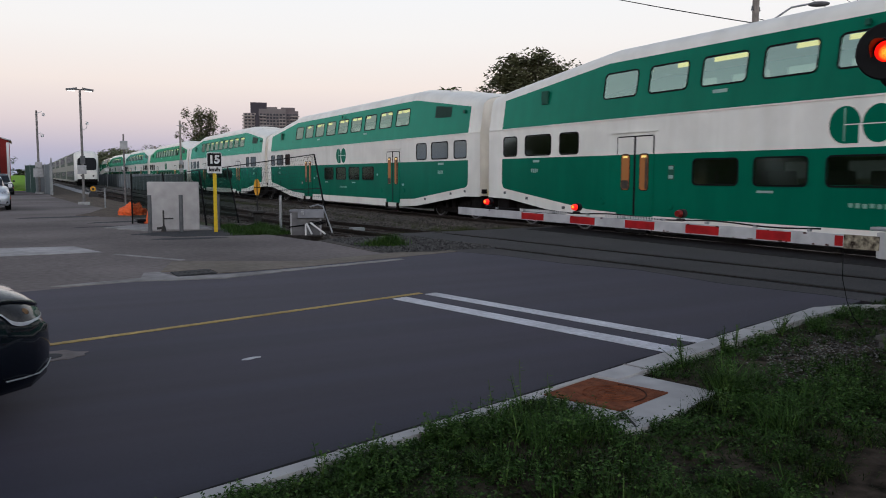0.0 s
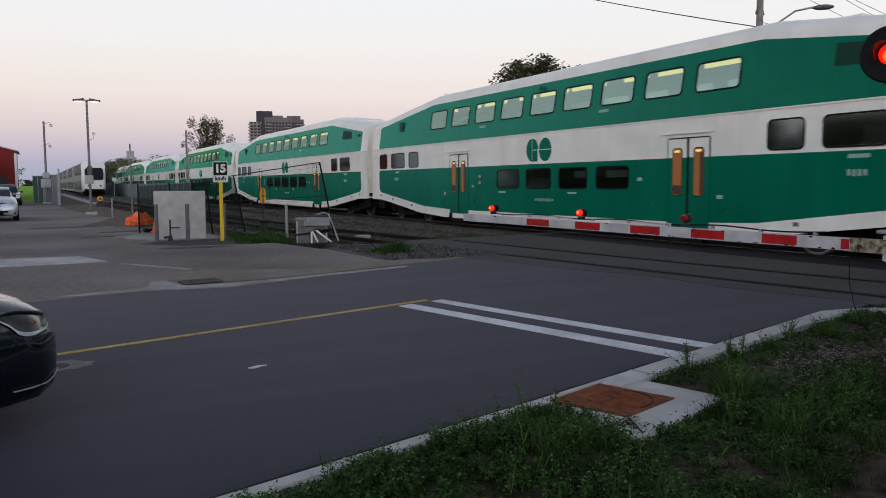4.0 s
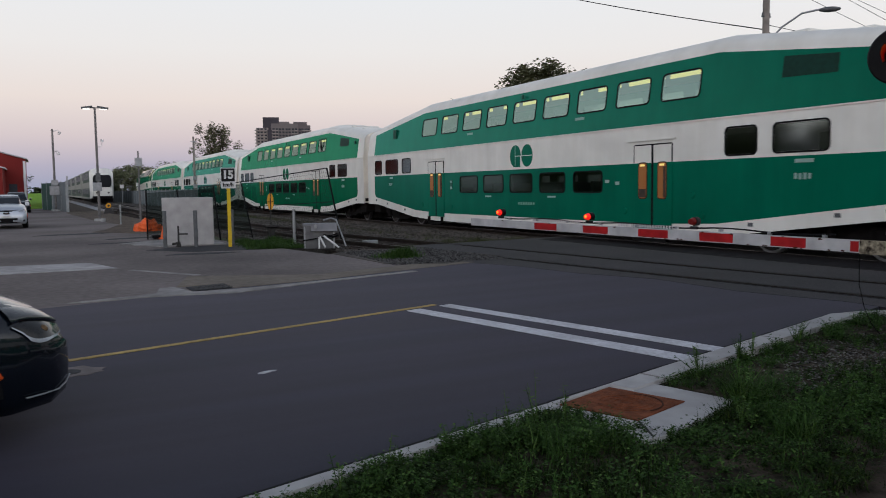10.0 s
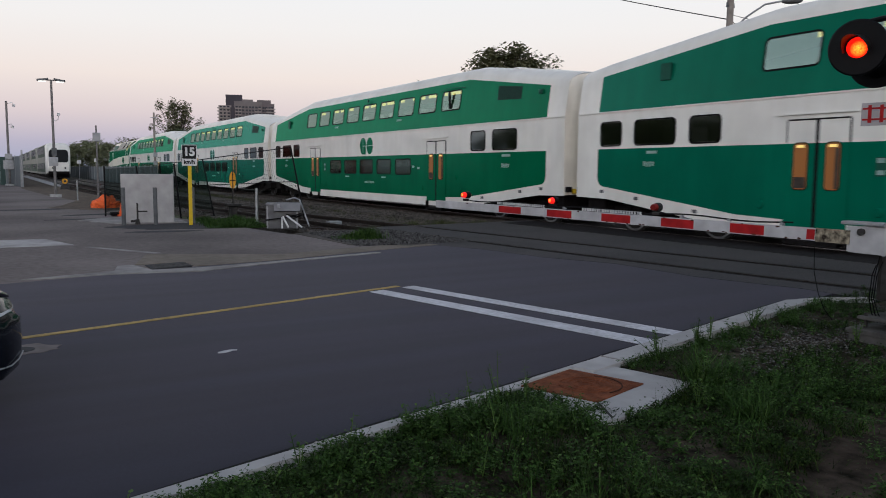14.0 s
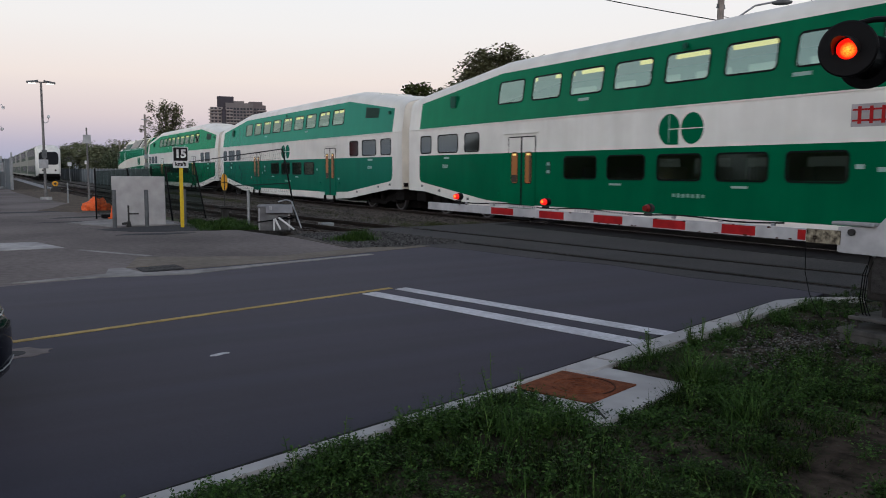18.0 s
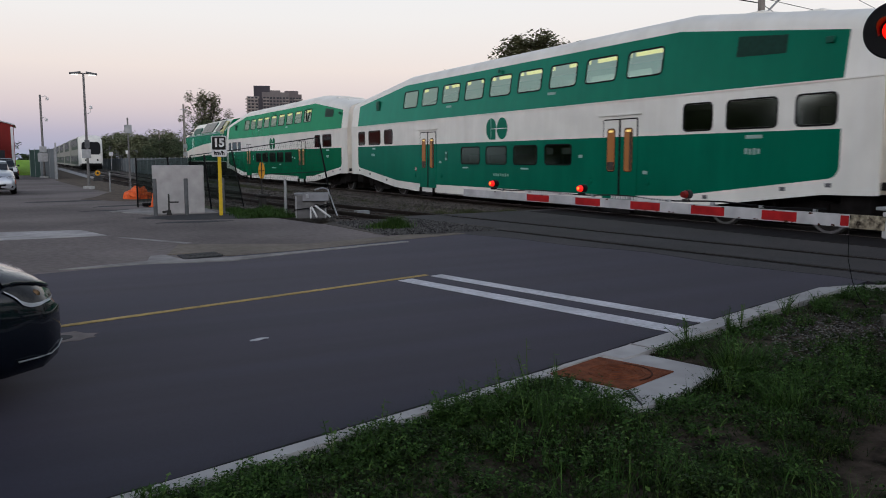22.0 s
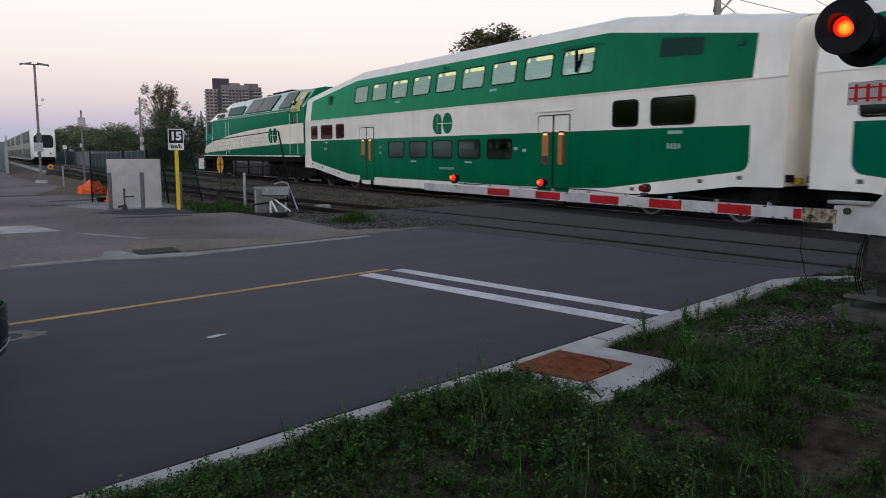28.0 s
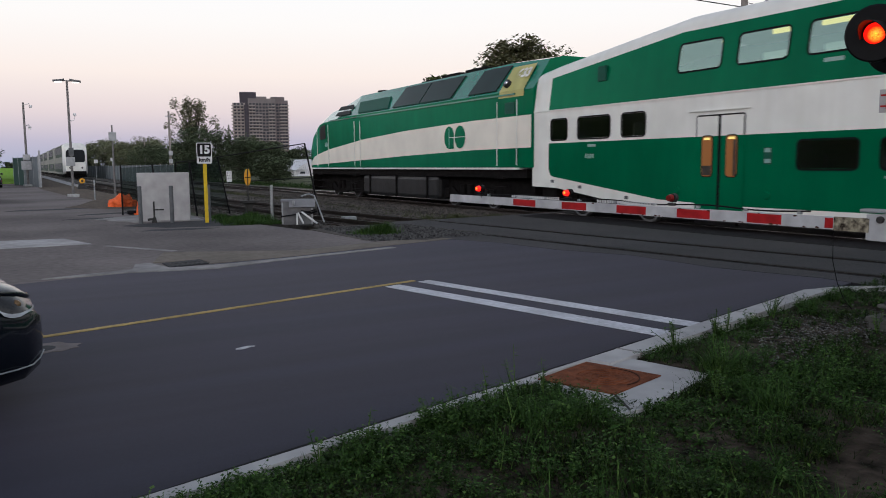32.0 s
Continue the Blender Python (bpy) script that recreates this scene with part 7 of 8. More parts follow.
# ---- vehicles ----
LIGHTBAR = mat("frosted_light_bar", (0.42, 0.44, 0.47), 0.25, 0.2, var=0.08, scale=20, coat=0.5)
AMBERLENS = mat("amber_reflector", (0.17, 0.105, 0.055), 0.3, 0.3, var=0.1)
def wheel(parent, x, y, r, w, rim):
    wl_ = new("wheel")
    wl_.parent = parent
    wl_.location = (x, y, r)
    bm = BM()
    n = 32
    loft(bm, [[(rr * math.cos(2 * math.pi * i / n), yy, rr * math.sin(2 * math.pi * i / n)) for i in range(n)] for rr, yy in ((r * 0.66, -w / 2), (r * 0.95, -w / 2), (r, -w / 2 + 0.03), (r, w / 2 - 0.03), (r * 0.95, w / 2), (r * 0.66, w / 2))], caps=False)
    part("tyre", bm, TYRE, wl_, smooth=True)
    bm = BM()
    for s in (-1, 1):
        cyl(bm, (0, s * w * 0.30, 0), (0, s * w * 0.42, 0), r * 0.2, r * 0.16, 12)
        for k in range(5):
            t = 2 * math.pi * k / 5
            c, sn = math.cos(t), math.sin(t)
            loft(bm, [[(c * rr - sn * ww, s * yy, sn * rr + c * ww) for ww, yy in ((-wd, w * 0.30), (wd, w * 0.30), (wd, w * 0.40), (-wd, w * 0.40))] for rr, wd in ((r * 0.1, 0.05), (r * 0.66, 0.035))])
        m_ = [[(rr * math.cos(2 * math.pi * i / n), s * yy, rr * math.sin(2 * math.pi * i / n)) for i in range(n)] for rr, yy in ((r * 0.67, w * 0.46), (r * 0.60, w * 0.44), (r * 0.60, w * 0.1))]
        loft(bm, m_, caps=False)
    part("rim", bm, rim, wl_)
    return wl_


def hatch_car(name, label, at, paint_m, front_only=False, lm=4.3, wd=1.80, ht=1.45, zf=1.0):
    """A hatchback that faces +x, its nose at x = 0."""
    c = thing(name, label, "car", at)
    hw = wd / 2
    # x, half width, sill z, belt z, half width at belt top
    secs = ((0.02, 0.42, 0.34, 0.50, 0.36), (-0.05, 0.62, 0.24, 0.64, 0.52), (-0.18, hw * 0.86, 0.20, 0.74, hw * 0.74), (-0.42, hw * 0.97, 0.19, 0.83, hw * 0.86), (-0.8, hw, 0.19, 0.90, hw * 0.90), (-1.25, hw, 0.19, 0.96, hw * 0.92), (-1.6, hw, 0.19, 0.98, hw * 0.93), (-3.3, hw, 0.20, 0.99, hw * 0.93), (-4.0, hw * 0.97, 0.24, 0.98, hw * 0.90), (-lm, hw * 0.82, 0.34, 0.86, hw * 0.74))
    if not front_only:
        secs = ((0.02, hw * 0.78, 0.30, 0.62, hw * 0.66), (-0.05, hw * 0.88, 0.22, 0.70, hw * 0.76), (-0.16, hw * 0.95, 0.20, 0.77, hw * 0.84), (-0.42, hw * 0.98, 0.19, 0.83, hw * 0.88), *secs[4:])
    bm = BM()
    rings = []
    for x, w, z0, z1, wt in secs:
        z1 = min(z1 * zf, 1.0) if x > -2 else z1
        zm = z0 + 0.55 * (z1 - z0)
        half = [(w * 0.90, z0), (w * 0.985, z0 + 0.08), (w, zm - 0.06), (w * 0.99, zm + 0.10), *([(0.35 * w + 0.65 * wt + 0.02, z1 - 0.085)] if front_only else []), (wt, z1 - 0.05), (wt * 0.88, z1), (wt * 0.5, z1 + 0.035), (0, z1 + 0.045)]
        rings.append([(x, -y, z) for y, z in half] + [(x, y, z) for y, z in half[-2::-1]])
    loft(bm, rings)
    tree_ = BVHTree.FromBMesh(bm)

    def skin(p, out):
        q, n, _, _ = tree_.find_nearest(p)
        return q + n * out

    if front_only:
        # the bonnet's sharp shoulder line
        bm.edges.ensure_lookup_table()
        up = [e for e in bm.edges if all(any(abs(v.co.z - (min(z1 * zf, 1.0) - 0.05 if x > -2 else z1 - 0.05)) < 1e-4 and abs(abs(v.co.y) - wt) < 1e-4 and abs(v.co.x - x) < 1e-4 for x, w, z0, z1, wt in secs) for v in e.verts)]
        bmesh.ops.split_edges(bm, edges=up)
    part("body", bm, paint_m, c, smooth=True)
    cab = ((-1.25, hw * 0.80, 0.98, 0.02), (-1.75, hw * 0.78, 0.98, 0.34), (-2.2, hw * 0.76, 0.98, 0.46), (-3.2, hw * 0.75, 0.98, 0.46), (-3.9, hw * 0.72, 0.98, 0.20), (-4.2, hw * 0.70, 0.97, 0.02))
    bm = BM()
    loft(bm, [[(x, -w, z), (x, -w * 0.84, z + h * (ht - 0.98) / 0.46), (x, w * 0.84, z + h * (ht - 0.98) / 0.46), (x, w, z)] for x, w, z, h in cab])
    part("glasshouse", bm, CARGLASS, c)
    bm = BM()
    k = (ht - 0.98) / 0.46
    loft(bm, [[(x, -w, z), (x, -w * 0.5, z + 0.02), (x, w * 0.5, z + 0.02), (x, w, z)] for x, w, z in ((-1.98, hw * 0.62, 0.98 + 0.41 * k), (-2.25, hw * 0.64, 0.98 + 0.465 * k), (-3.2, hw * 0.63, 0.98 + 0.465 * k), (-3.45, hw * 0.62, 0.98 + 0.36 * k))])
    part("roof", bm, paint_m, c)
    for s in (-1, 1):
        for x in (-0.88, -3.45):
            wheel(c, x, s * (hw - 0.084), 0.32, 0.20, CHROME if front_only else GALV)
            bm = BM()
            n = 20
            rows = []
            for i in range(n + 1):
                t = math.pi * i / n
                rows.append([(x + r * math.cos(t), s * yy, 0.32 + r * math.sin(t)) for r, yy in ((0.36, hw - 0.16), (0.36, hw + 0.006), (0.395, hw + 0.008), (0.395, hw - 0.16))])
            loft(bm, rows)
            part("wheel_arch", bm, CARTRIM, c)
            # flat black sheet over the body stands for the shade inside the arch
            bm = BM()
            bm.faces.new([bm.verts.new((x + 0.37 * math.cos(t), s * (hw + 0.003), 0.32 + 0.37 * math.sin(t))) for t in [math.pi * i / 20 for i in range(21)]] + [bm.verts.new((x - 0.37, s * (hw + 0.003), 0.16)), bm.verts.new((x + 0.37, s * (hw + 0.003), 0.16))])
            part("wheel_well", bm, RUBBER, c)
        # headlamp laid on the body, with its bright lower edge
        k_ = wd / 1.80
        low = [(-0.422, -0.826, 0.702), (-0.361, -0.818, 0.665), (-0.317, -0.818, 0.629), (-0.26, -0.799, 0.607), (-0.192, -0.766, 0.607), (-0.115, -0.65, 0.606), (-0.062, -0.53, 0.612)]
        top = [(-0.422, -0.826, 0.705), (-0.36, -0.79, 0.712), (-0.30, -0.745, 0.715), (-0.25, -0.71, 0.708), (-0.19, -0.67, 0.698), (-0.13, -0.60, 0.68), (-0.072, -0.50, 0.65)]
        lay = lambda p, out: skin(Vector((p[0], -s * p[1] * k_, p[2] * zf)), out)
        bm = BM()
        rows = [[bm.verts.new(lay(Vector(a).lerp(Vector(b), t), 0.008)) for t in (0, 0.25, 0.5, 0.75, 1)] for a, b in zip(low, top)]
        for r0, r1 in zip(rows[:-1], rows[1:]):
            for q in range(4):
                bm.faces.new((r0[q], r1[q], r1[q + 1], r0[q + 1]))
        hl = part("headlamp", bm, LAMPCLEAR if front_only else LAMPPALE, c, "clear headlamp lens", smooth=True)
        bm = BM()
        pts = [Vector(p) for p in low]
        fine = []
        for i in range(len(pts) - 1):
            p0, p1, p2, p3 = pts[max(i - 1, 0)], pts[i], pts[i + 1], pts[min(i + 2, len(pts) - 1)]
            for t in (0.0, 0.25, 0.5, 0.75):
                fine.append(0.5 * (2 * p1 + (p2 - p0) * t + (2 * p0 - 5 * p1 + 4 * p2 - p3) * t * t + (3 * p1 - p0 - 3 * p2 + p3) * t ** 3))
        fine.append(pts[-1])
        wide = lambda i: 0.003 + 0.007 * math.sin(math.pi * min(1.0, (i + 1) / len(fine)))
        rows = [[bm.verts.new(lay(p + Vector((0, 0, q * wide(i))), 0.012)) for q in (-1, 0, 1)] for i, p in enumerate(fine)]
        for r0, r1 in zip(rows[:-1], rows[1:]):
            for q in range(2):
                bm.faces.new((r0[q], r1[q], r1[q + 1], r0[q + 1]))
        part("light_bar", bm, LIGHTBAR, hl, "pale curved daytime light bar", smooth=True)
        bm = BM()
        pipe(bm, [lay(Vector(p) + Vector((0, 0, 0.004)), 0.004) for p in top[1:]], 0.005, 6)
        part("seal", bm, RUBBER, hl)
        if front_only:
            bm = BM()
            rows = []
            for i, p in enumerate(top):
                p = Vector(p)
                rows.append([bm.verts.new(lay(p + Vector(d), o)) for d, o in (((0, 0, 0.016), 0.002), ((0, 0, 0.016), 0.020), ((-0.01, 0.03, 0.03), 0.021), ((-0.03, 0.10, 0.06), 0.012), ((-0.05, 0.17, 0.08), 0.001))])
            for r0, r1 in zip(rows[:-1], rows[1:]):
                for q in range(4):
                    bm.faces.new((r0[q], r1[q], r1[q + 1], r0[q + 1]))
            part("bonnet_edge", bm, paint_m, c, smooth=True)
        for px_, py_, pz_, m_ in ((-0.215, -0.72, 0.655, AMBERLENS), (-0.325, -0.79, 0.675, GALV)):
            bm = BM()
            b_ = lay((px_, py_, pz_), -0.012)
            bmesh.ops.create_icosphere(bm, subdivisions=2, radius=0.030 if m_ is AMBERLENS else 0.018, matrix=Matrix.Translation(b_))
            part("projector", bm, m_, hl, smooth=True)
        bm = BM()
        pipe(bm, [lay((-0.575, -0.9, 0.575), 0.004), lay((-0.545, -0.9, 0.53), 0.005), lay((-0.515, -0.9, 0.485), 0.005), lay((-0.485, -0.88, 0.43), 0.004)], 0.014, 6)
        part("side_marker", bm, SIDEMARK, c, "amber-red side marker")
        bm = BM()
        pipe(bm, [lay(p, 0.011) for p in ((-0.36, -0.83, 0.288), (-0.25, -0.791, 0.286), (-0.148, -0.725, 0.289), (-0.082, -0.645, 0.306), (-0.05, -0.57, 0.335))], 0.005, 6)
        part("trim_strip", bm, GALV, c)
        bm = BM()
        loft(bm, [[(-1.35, s * (hw + q), 0.94 + z), (-1.22, s * (hw + q), 0.95 + z), (-1.22, s * (hw + q), 1.08 + z), (-1.35, s * (hw + q), 1.09 + z)] for q, z in ((-0.05, 0.0), (0.17 if front_only else 0.10, 0.0))])
        part("door_mirror", bm, paint_m, c)
    bm = BM()
    gw_ = 0.30 if front_only else 0.40
    loft(bm, [[(0.03, -gw_, z), (0.03, gw_, z), (-0.05, gw_, z), (-0.05, -gw_, z)] for z in (0.36, 0.44)])
    part("grille", bm, CARTRIM, c)
    if not front_only:
        bm = BM()
        loft(bm, [[(0.045 - 0.14 * abs(y) / hw, y, z0), (0.03 - 0.14 * abs(y) / hw, y, z1), (-0.2, y, z1), (-0.2, y, z0)] for y, z0, z1 in ((-hw * 0.62, 0.66, 0.75), (-hw * 0.3, 0.62, 0.77), (0, 0.60, 0.775), (hw * 0.3, 0.62, 0.77), (hw * 0.62, 0.66, 0.75))])
        grl = part("grille", bm, CARTRIM, c, "dark grille between the headlamps")
        bm = BM()
        box(bm, 0.02, 0.055, -0.07, 0.07, 0.64, 0.70, 0.015)
        part("badge", bm, CHROME, grl)
        bm = BM()
        loft(bm, [[(0.05 - 0.12 * abs(y) / hw, y, 0.24), (0.055 - 0.12 * abs(y) / hw, y, 0.36), (-0.1, y, 0.36), (-0.1, y, 0.24)] for y in (-hw * 0.66, 0, hw * 0.66)])
        part("air_intake", bm, CARTRIM, c)
        for s in (-1, 1):
            bm = BM()
            cyl(bm, (-0.14, s * hw * 0.80, 0.34), (0.0, s * hw * 0.80, 0.34), 0.055, 0.05, 14)
            part("fog_lamp", bm, CARTRIM, c)
    bm = BM()
    box(bm, -0.02, 0.05, -0.16, 0.16, 0.46, 0.56)
    part("number_plate", bm, WHITER, c)
    return c


SIDEMARK = mat("amber_side_marker", (0.55, 0.07, 0.01), 0.3, var=0.1)
hatch_car("dark_hatchback", "dark blue-black hatchback waiting at the stop line", pose(-0.02, 5.97, 0, 0, 0, 16), CARBLACK, True)
hatch_car("silver_hatchback", "silver hatchback parked in the lot, facing the road", pose(-1.33, 37.0, 0, 0, 0, -88), SILVER, ht=1.40, wd=1.56, zf=1.06)
hatch_car("dark_van", "dark car parked behind in the lot", pose(-1.65, 66.0, 0, 0, 0, -88), CARBLACK, ht=1.55)


# ---- red shed ----
def shed():
    s = thing("red_shed", "red steel-clad shed with white trim and garage door", "shed", pose(-1.28, 86, 0.36))
    s.scale = (0.77, 0.77, 0.77)
    bm = BM()
    poly = ((0, -0.8), (-12, -0.8), (-12, 9.26), (0, 5.75))
    loft(bm, [[(x, y, z) for x, z in poly] for y in (0, 9)])
    part("wall", bm, BRICKRED, s)
    bm = BM()
    loft(bm, [[(x, y, z) for x, z in ((0.3, 5.66), (-12.3, 9.35), (-12.3, 9.50), (0.3, 5.80))] for y in (-0.4, 9.4)])
    part("roof", bm, GALV, s)
    bm = BM()
    box(bm, -0.25, 0.05, -0.06, 0.05, 0, 5.5)
    part("corner_trim", bm, DOORWHITE, s)
    bm = BM()
    for k in range(60):
        box(bm, -8.2 + 0.14 * k, -8.16 + 0.14 * k, -0.03, 0, 0.9, 5.6)
    part("cladding_rib", bm, BRICKRED, s)
    bm = BM()
    box(bm, -8.0, 0.02, -0.05, 0.05, -0.8, 0.9)
    part("plinth", bm, CONCRETE, s)
    bm = BM()
    loft(bm, [[(x, y, z) for x, z in ((-2.25, -0.8), (-11, -0.8), (-11, 6.43), (-2.25, 4.4))] for y in (-8, 0)])
    an = part("annex", bm, BRICKRED, s)
    bm = BM()
    loft(bm, [[(x, y, z) for x, z in ((-2.0, 4.34), (-11.2, 6.48), (-11.2, 6.62), (-2.0, 4.48))] for y in (-8.3, 0)])
    part("annex_roof", bm, DOORWHITE, s)
    bm = BM()
    for k in range(5):
        box(bm, -8.4, -2.75, -8.1, -8.02, 0.02 + 0.76 * k, 0.74 + 0.76 * k)
    d = part("garage_door", bm, DOORWHITE, s, "white sectional garage door")
    bm = BM()
    for x in (-5.6, -4.2):
        box(bm, x, x + 0.6, -8.13, -8.10, 1.55, 1.78)
    part("pane", bm, FARGLASS, d)
    bm = BM()
    box(bm, -1.9, -1.0, -0.07, 0.0, 1.5, 2.6)
    part("window", bm, FARGLASS, s)


shed()


# ---- parked train in the yard ----
DARKGLASS = mat("dark_tinted_glass", (0.008, 0.009, 0.010), 0.35, var=0.1, spec=0.12)


def cab_car():
    c = thing("cab_car", "white-nosed cab car of a parked train in the yard", "railway coach", group="parked train")
    ring = lambda u, w, z0, z1, r: [(-w, u, z0), (-w, u, z1 - r), (-w * 0.86, u, z1 - r * 0.35), (-w * 0.55, u, z1), (w * 0.55, u, z1), (w * 0.86, u, z1 - r * 0.35), (w, u, z1 - r), (w, u, z0)]
    bm = BM()
    loft(bm, [ring(0.0, 1.22, 0.95, 2.0, 0.3), ring(0.62, 1.42, 0.7, 4.02, 0.95), ring(1.0, 1.49, 0.65, 4.5, 0.9), ring(1.6, 1.52, 0.6, 4.78, 0.7), ring(2.4, 1.52, 0.6, 4.82, 0.5)])
    part("nose", bm, WHITEP, c, "white sloping nose", smooth=False)
    bm = BM()
    loft(bm, [ring(2.4, 1.52, 0.5, 4.82, 0.5), ring(25.4, 1.52, 0.5, 4.82, 0.5)])
    part("body", bm, DULLBELT, c)
    bm = BM()
    ws = ((-0.95, 2.16), (0.95, 2.16), (1.13, 2.32), (1.20, 3.0), (1.14, 3.62), (0.92, 3.86), (-0.92, 3.86), (-1.14, 3.62), (-1.20, 3.0), (-1.13, 2.32))
    loft(bm, [[(x, (z - 2.0) * 0.295 - o, z + 0.3 * o) for x, z in ws] for o in (0.0, 0.06)])
    part("windscreen", bm, DARKGLASS, c, "large black windscreen")
    bm = BM()
    box(bm, -1.25, 1.25, -0.06, 0.3, 0.55, 0.95, 0.05)
    part("pilot", bm, UNDER, c)
    for x in (-0.75, 0.75):
        bm = BM()
        cyl(bm, (x, -0.03, 1.4), (x, -0.07, 1.4), 0.12, 0.12, 12)
        part("headlight", bm, LAMPCLEAR, c)
    for z0, z1, m in ((3.35, 4.28, DARKGLASS), (1.2, 2.0, DARKGLASS)):
        for k in range(11):
            bm = BM()
            box(bm, -1.53, -1.50, 5 + 1.75 * k, 6.3 + 1.75 * k, z0, z1)
            part("window", bm, m, c)
    bm = BM()
    box(bm, -1.526, -1.5, 3.0, 21.0, 2.9, 4.42)
    part("upper_panel", bm, OLIVE, c)
    bm = BM()
    box(bm, -1.526, -1.5, 3.0, 24.5, 0.8, 2.05)
    part("lower_panel", bm, OLIVE, c)
    bm = BM()
    box(bm, -1.3, 1.3, 0.6, 25, 0.1, 0.6)
    part("underframe", bm, UNDER, c)
    c.matrix_basis = pose(7.55, 117, 0)
    bogie(c, 3.0, WHEEL)
    bogie(c, 22.4, WHEEL)
    return c


def parked_coach():
    c = thing("parked_coach", "dark-windowed green coach of a parked train in the yard", "railway coach", group="parked train")
    ring = lambda u, z1: [(-1.52, u, 0.5), (-1.52, u, z1 - 0.5), (-1.3, u, z1 - 0.17), (-0.8, u, z1), (0.8, u, z1), (1.3, u, z1 - 0.17), (1.52, u, z1 - 0.5), (1.52, u, 0.5)]
    bm = BM()
    loft(bm, [ring(0.3, 4.2), ring(4.5, 4.82), ring(21.0, 4.82), ring(25.4, 4.2)])
    part("body", bm, DULLBELT, c)
    bm = BM()
    box(bm, -1.526, -1.5, 4.8, 21.2, 2.9, 4.42)
    part("upper_panel", bm, OLIVE, c)
    bm = BM()
    box(bm, -1.526, -1.5, 1.5, 24.5, 0.8, 2.05)
    part("lower_panel", bm, OLIVE, c)
    for z0, z1, n in ((3.35, 4.28, 9), (1.3, 1.9, 6)):
        for k in range(n):
            bm = BM()
            box(bm, -1.54, -1.50, 5.2 + 1.75 * k, 6.6 + 1.75 * k, z0, z1)
            part("window", bm, DARKGLASS, c)
    bm = BM()
    loft(bm, [[(-1.2, u, z), (-0.7, u, z + 0.12), (0.7, u, z + 0.12), (1.2, u, z)] for u, z in ((4.5, 4.75), (21, 4.75))])
    part("roof", bm, OLIVE, c)
    bogie(c, 3.0, WHEEL)
    bogie(c, 22.6, WHEEL)
    c.matrix_basis = pose(7.55, 142.8, 0)
    return c


cab_car()
pk = parked_coach()
for k in range(1, 5):
    copy_thing(pk, pose(7.55, 142.8 + CL * k, 0))


# ---- trees, far buildings, wires ----
def leaf_cloud(bm_v, bm_f, centre, radii, n, size, rng):
    for _ in range(n):
        while True:
            d = Vector((rng.gauss(0, 1), rng.gauss(0, 1), rng.gauss(0, 1)))
            if d.length > 0.1:
                break
        d.normalize()
        r = rng.uniform(0.15, 1.0) ** 0.6
        p = Vector(centre) + Vector((d.x * radii[0], d.y * radii[1], d.z * radii[2])) * r
        a, s = rng.uniform(0, 6.28), size * rng.uniform(0.6, 1.4)
        u = Vector((math.cos(a), math.sin(a), rng.uniform(-0.6, 0.6))) * s
        w = Vector((-math.sin(a), math.cos(a), rng.uniform(-0.8, 0.8))) * s * 0.6
        o = len(bm_v)
        bm_v += [tuple(p - u), tuple(p + w * 0.8), tuple(p + u), tuple(p - w * 0.8)]
        bm_f.append((o, o + 1, o + 2, o + 3))


def tree(name, label, x, y, h, crown_r, trunk_h, clumps, leaves, size, material, seed, z0=-0.3, squash=0.8, puff=(0.16, 0.30)):
    rng = random.Random(seed)
    t = thing(name, label, "tree", pose(x, y, z0))
    bm = BM()
    cyl(bm, (0, 0, 0), (0.1, 0, trunk_h), h * 0.022, h * 0.016, 10)
    vs, fs = [], []
    cz = trunk_h + (h - trunk_h) * 0.5
    for k in range(clumps):
        a, q = rng.uniform(0, 6.28), rng.uniform(0.1, 1.0)
        zz = trunk_h + (h - trunk_h) * rng.uniform(0.0, 0.93)
        f = max(0.15, 1 - (abs(zz - cz) / ((h - trunk_h) * 0.58)) ** 2) ** 0.5
        c = Vector((crown_r * 0.82 * f * q * math.cos(a), crown_r * 0.82 * f * q * math.sin(a), zz))
        base = Vector((0.1, 0, min(trunk_h + 0.5 * (zz - trunk_h), trunk_h + 0.35 * (h - trunk_h))))
        cyl(bm, base, c, h * 0.005, h * 0.0015, 5, False)
        r = crown_r * rng.uniform(*puff)
        leaf_cloud(vs, fs, c, (r, r, r * squash), leaves, size, rng)
    cyl(bm, (0.1, 0, trunk_h), (0.1, 0, trunk_h + 0.6 * (h - trunk_h)), h * 0.016, h * 0.004, 8)
    part("trunk", bm, BARK, t)
    flat("crown", vs, fs, material, t)
    return t


tree("sparse_tree", "tall sparse tree behind the yard fence", 21.4, 108, 10.9, 4.5, 1.0, 120, 62, 0.16, LEAF, 64, squash=1.3, puff=(0.09, 0.19))
tree("broad_tree", "broad dark tree beyond the main track", 45, 65.5, 14.2, 6.9, 4.5, 130, 150, 0.20, LEAF, 62, puff=(0.12, 0.24))
tree("small_tree", "leafy tree beyond the main track", 45.5, 82.5, 12.7, 4.2, 5.0, 30, 90, 0.28, LEAFLIGHT, 63)
for k, (x, y, h, r) in enumerate(((20.4, 92, 6.2, 3.4), (23.0, 89, 5.4, 3.4), (25.2, 87, 4.4, 3.0), (19.2, 98, 6.4, 3.4), (17.6, 120, 4.6, 4.0), (21.5, 72, 2.6, 2.2))):
    tree("bush", "dense dark green bush beyond the tracks", x, y, h, r, 0.5, 80, 130, 0.12, BUSHLEAF, 70 + k)
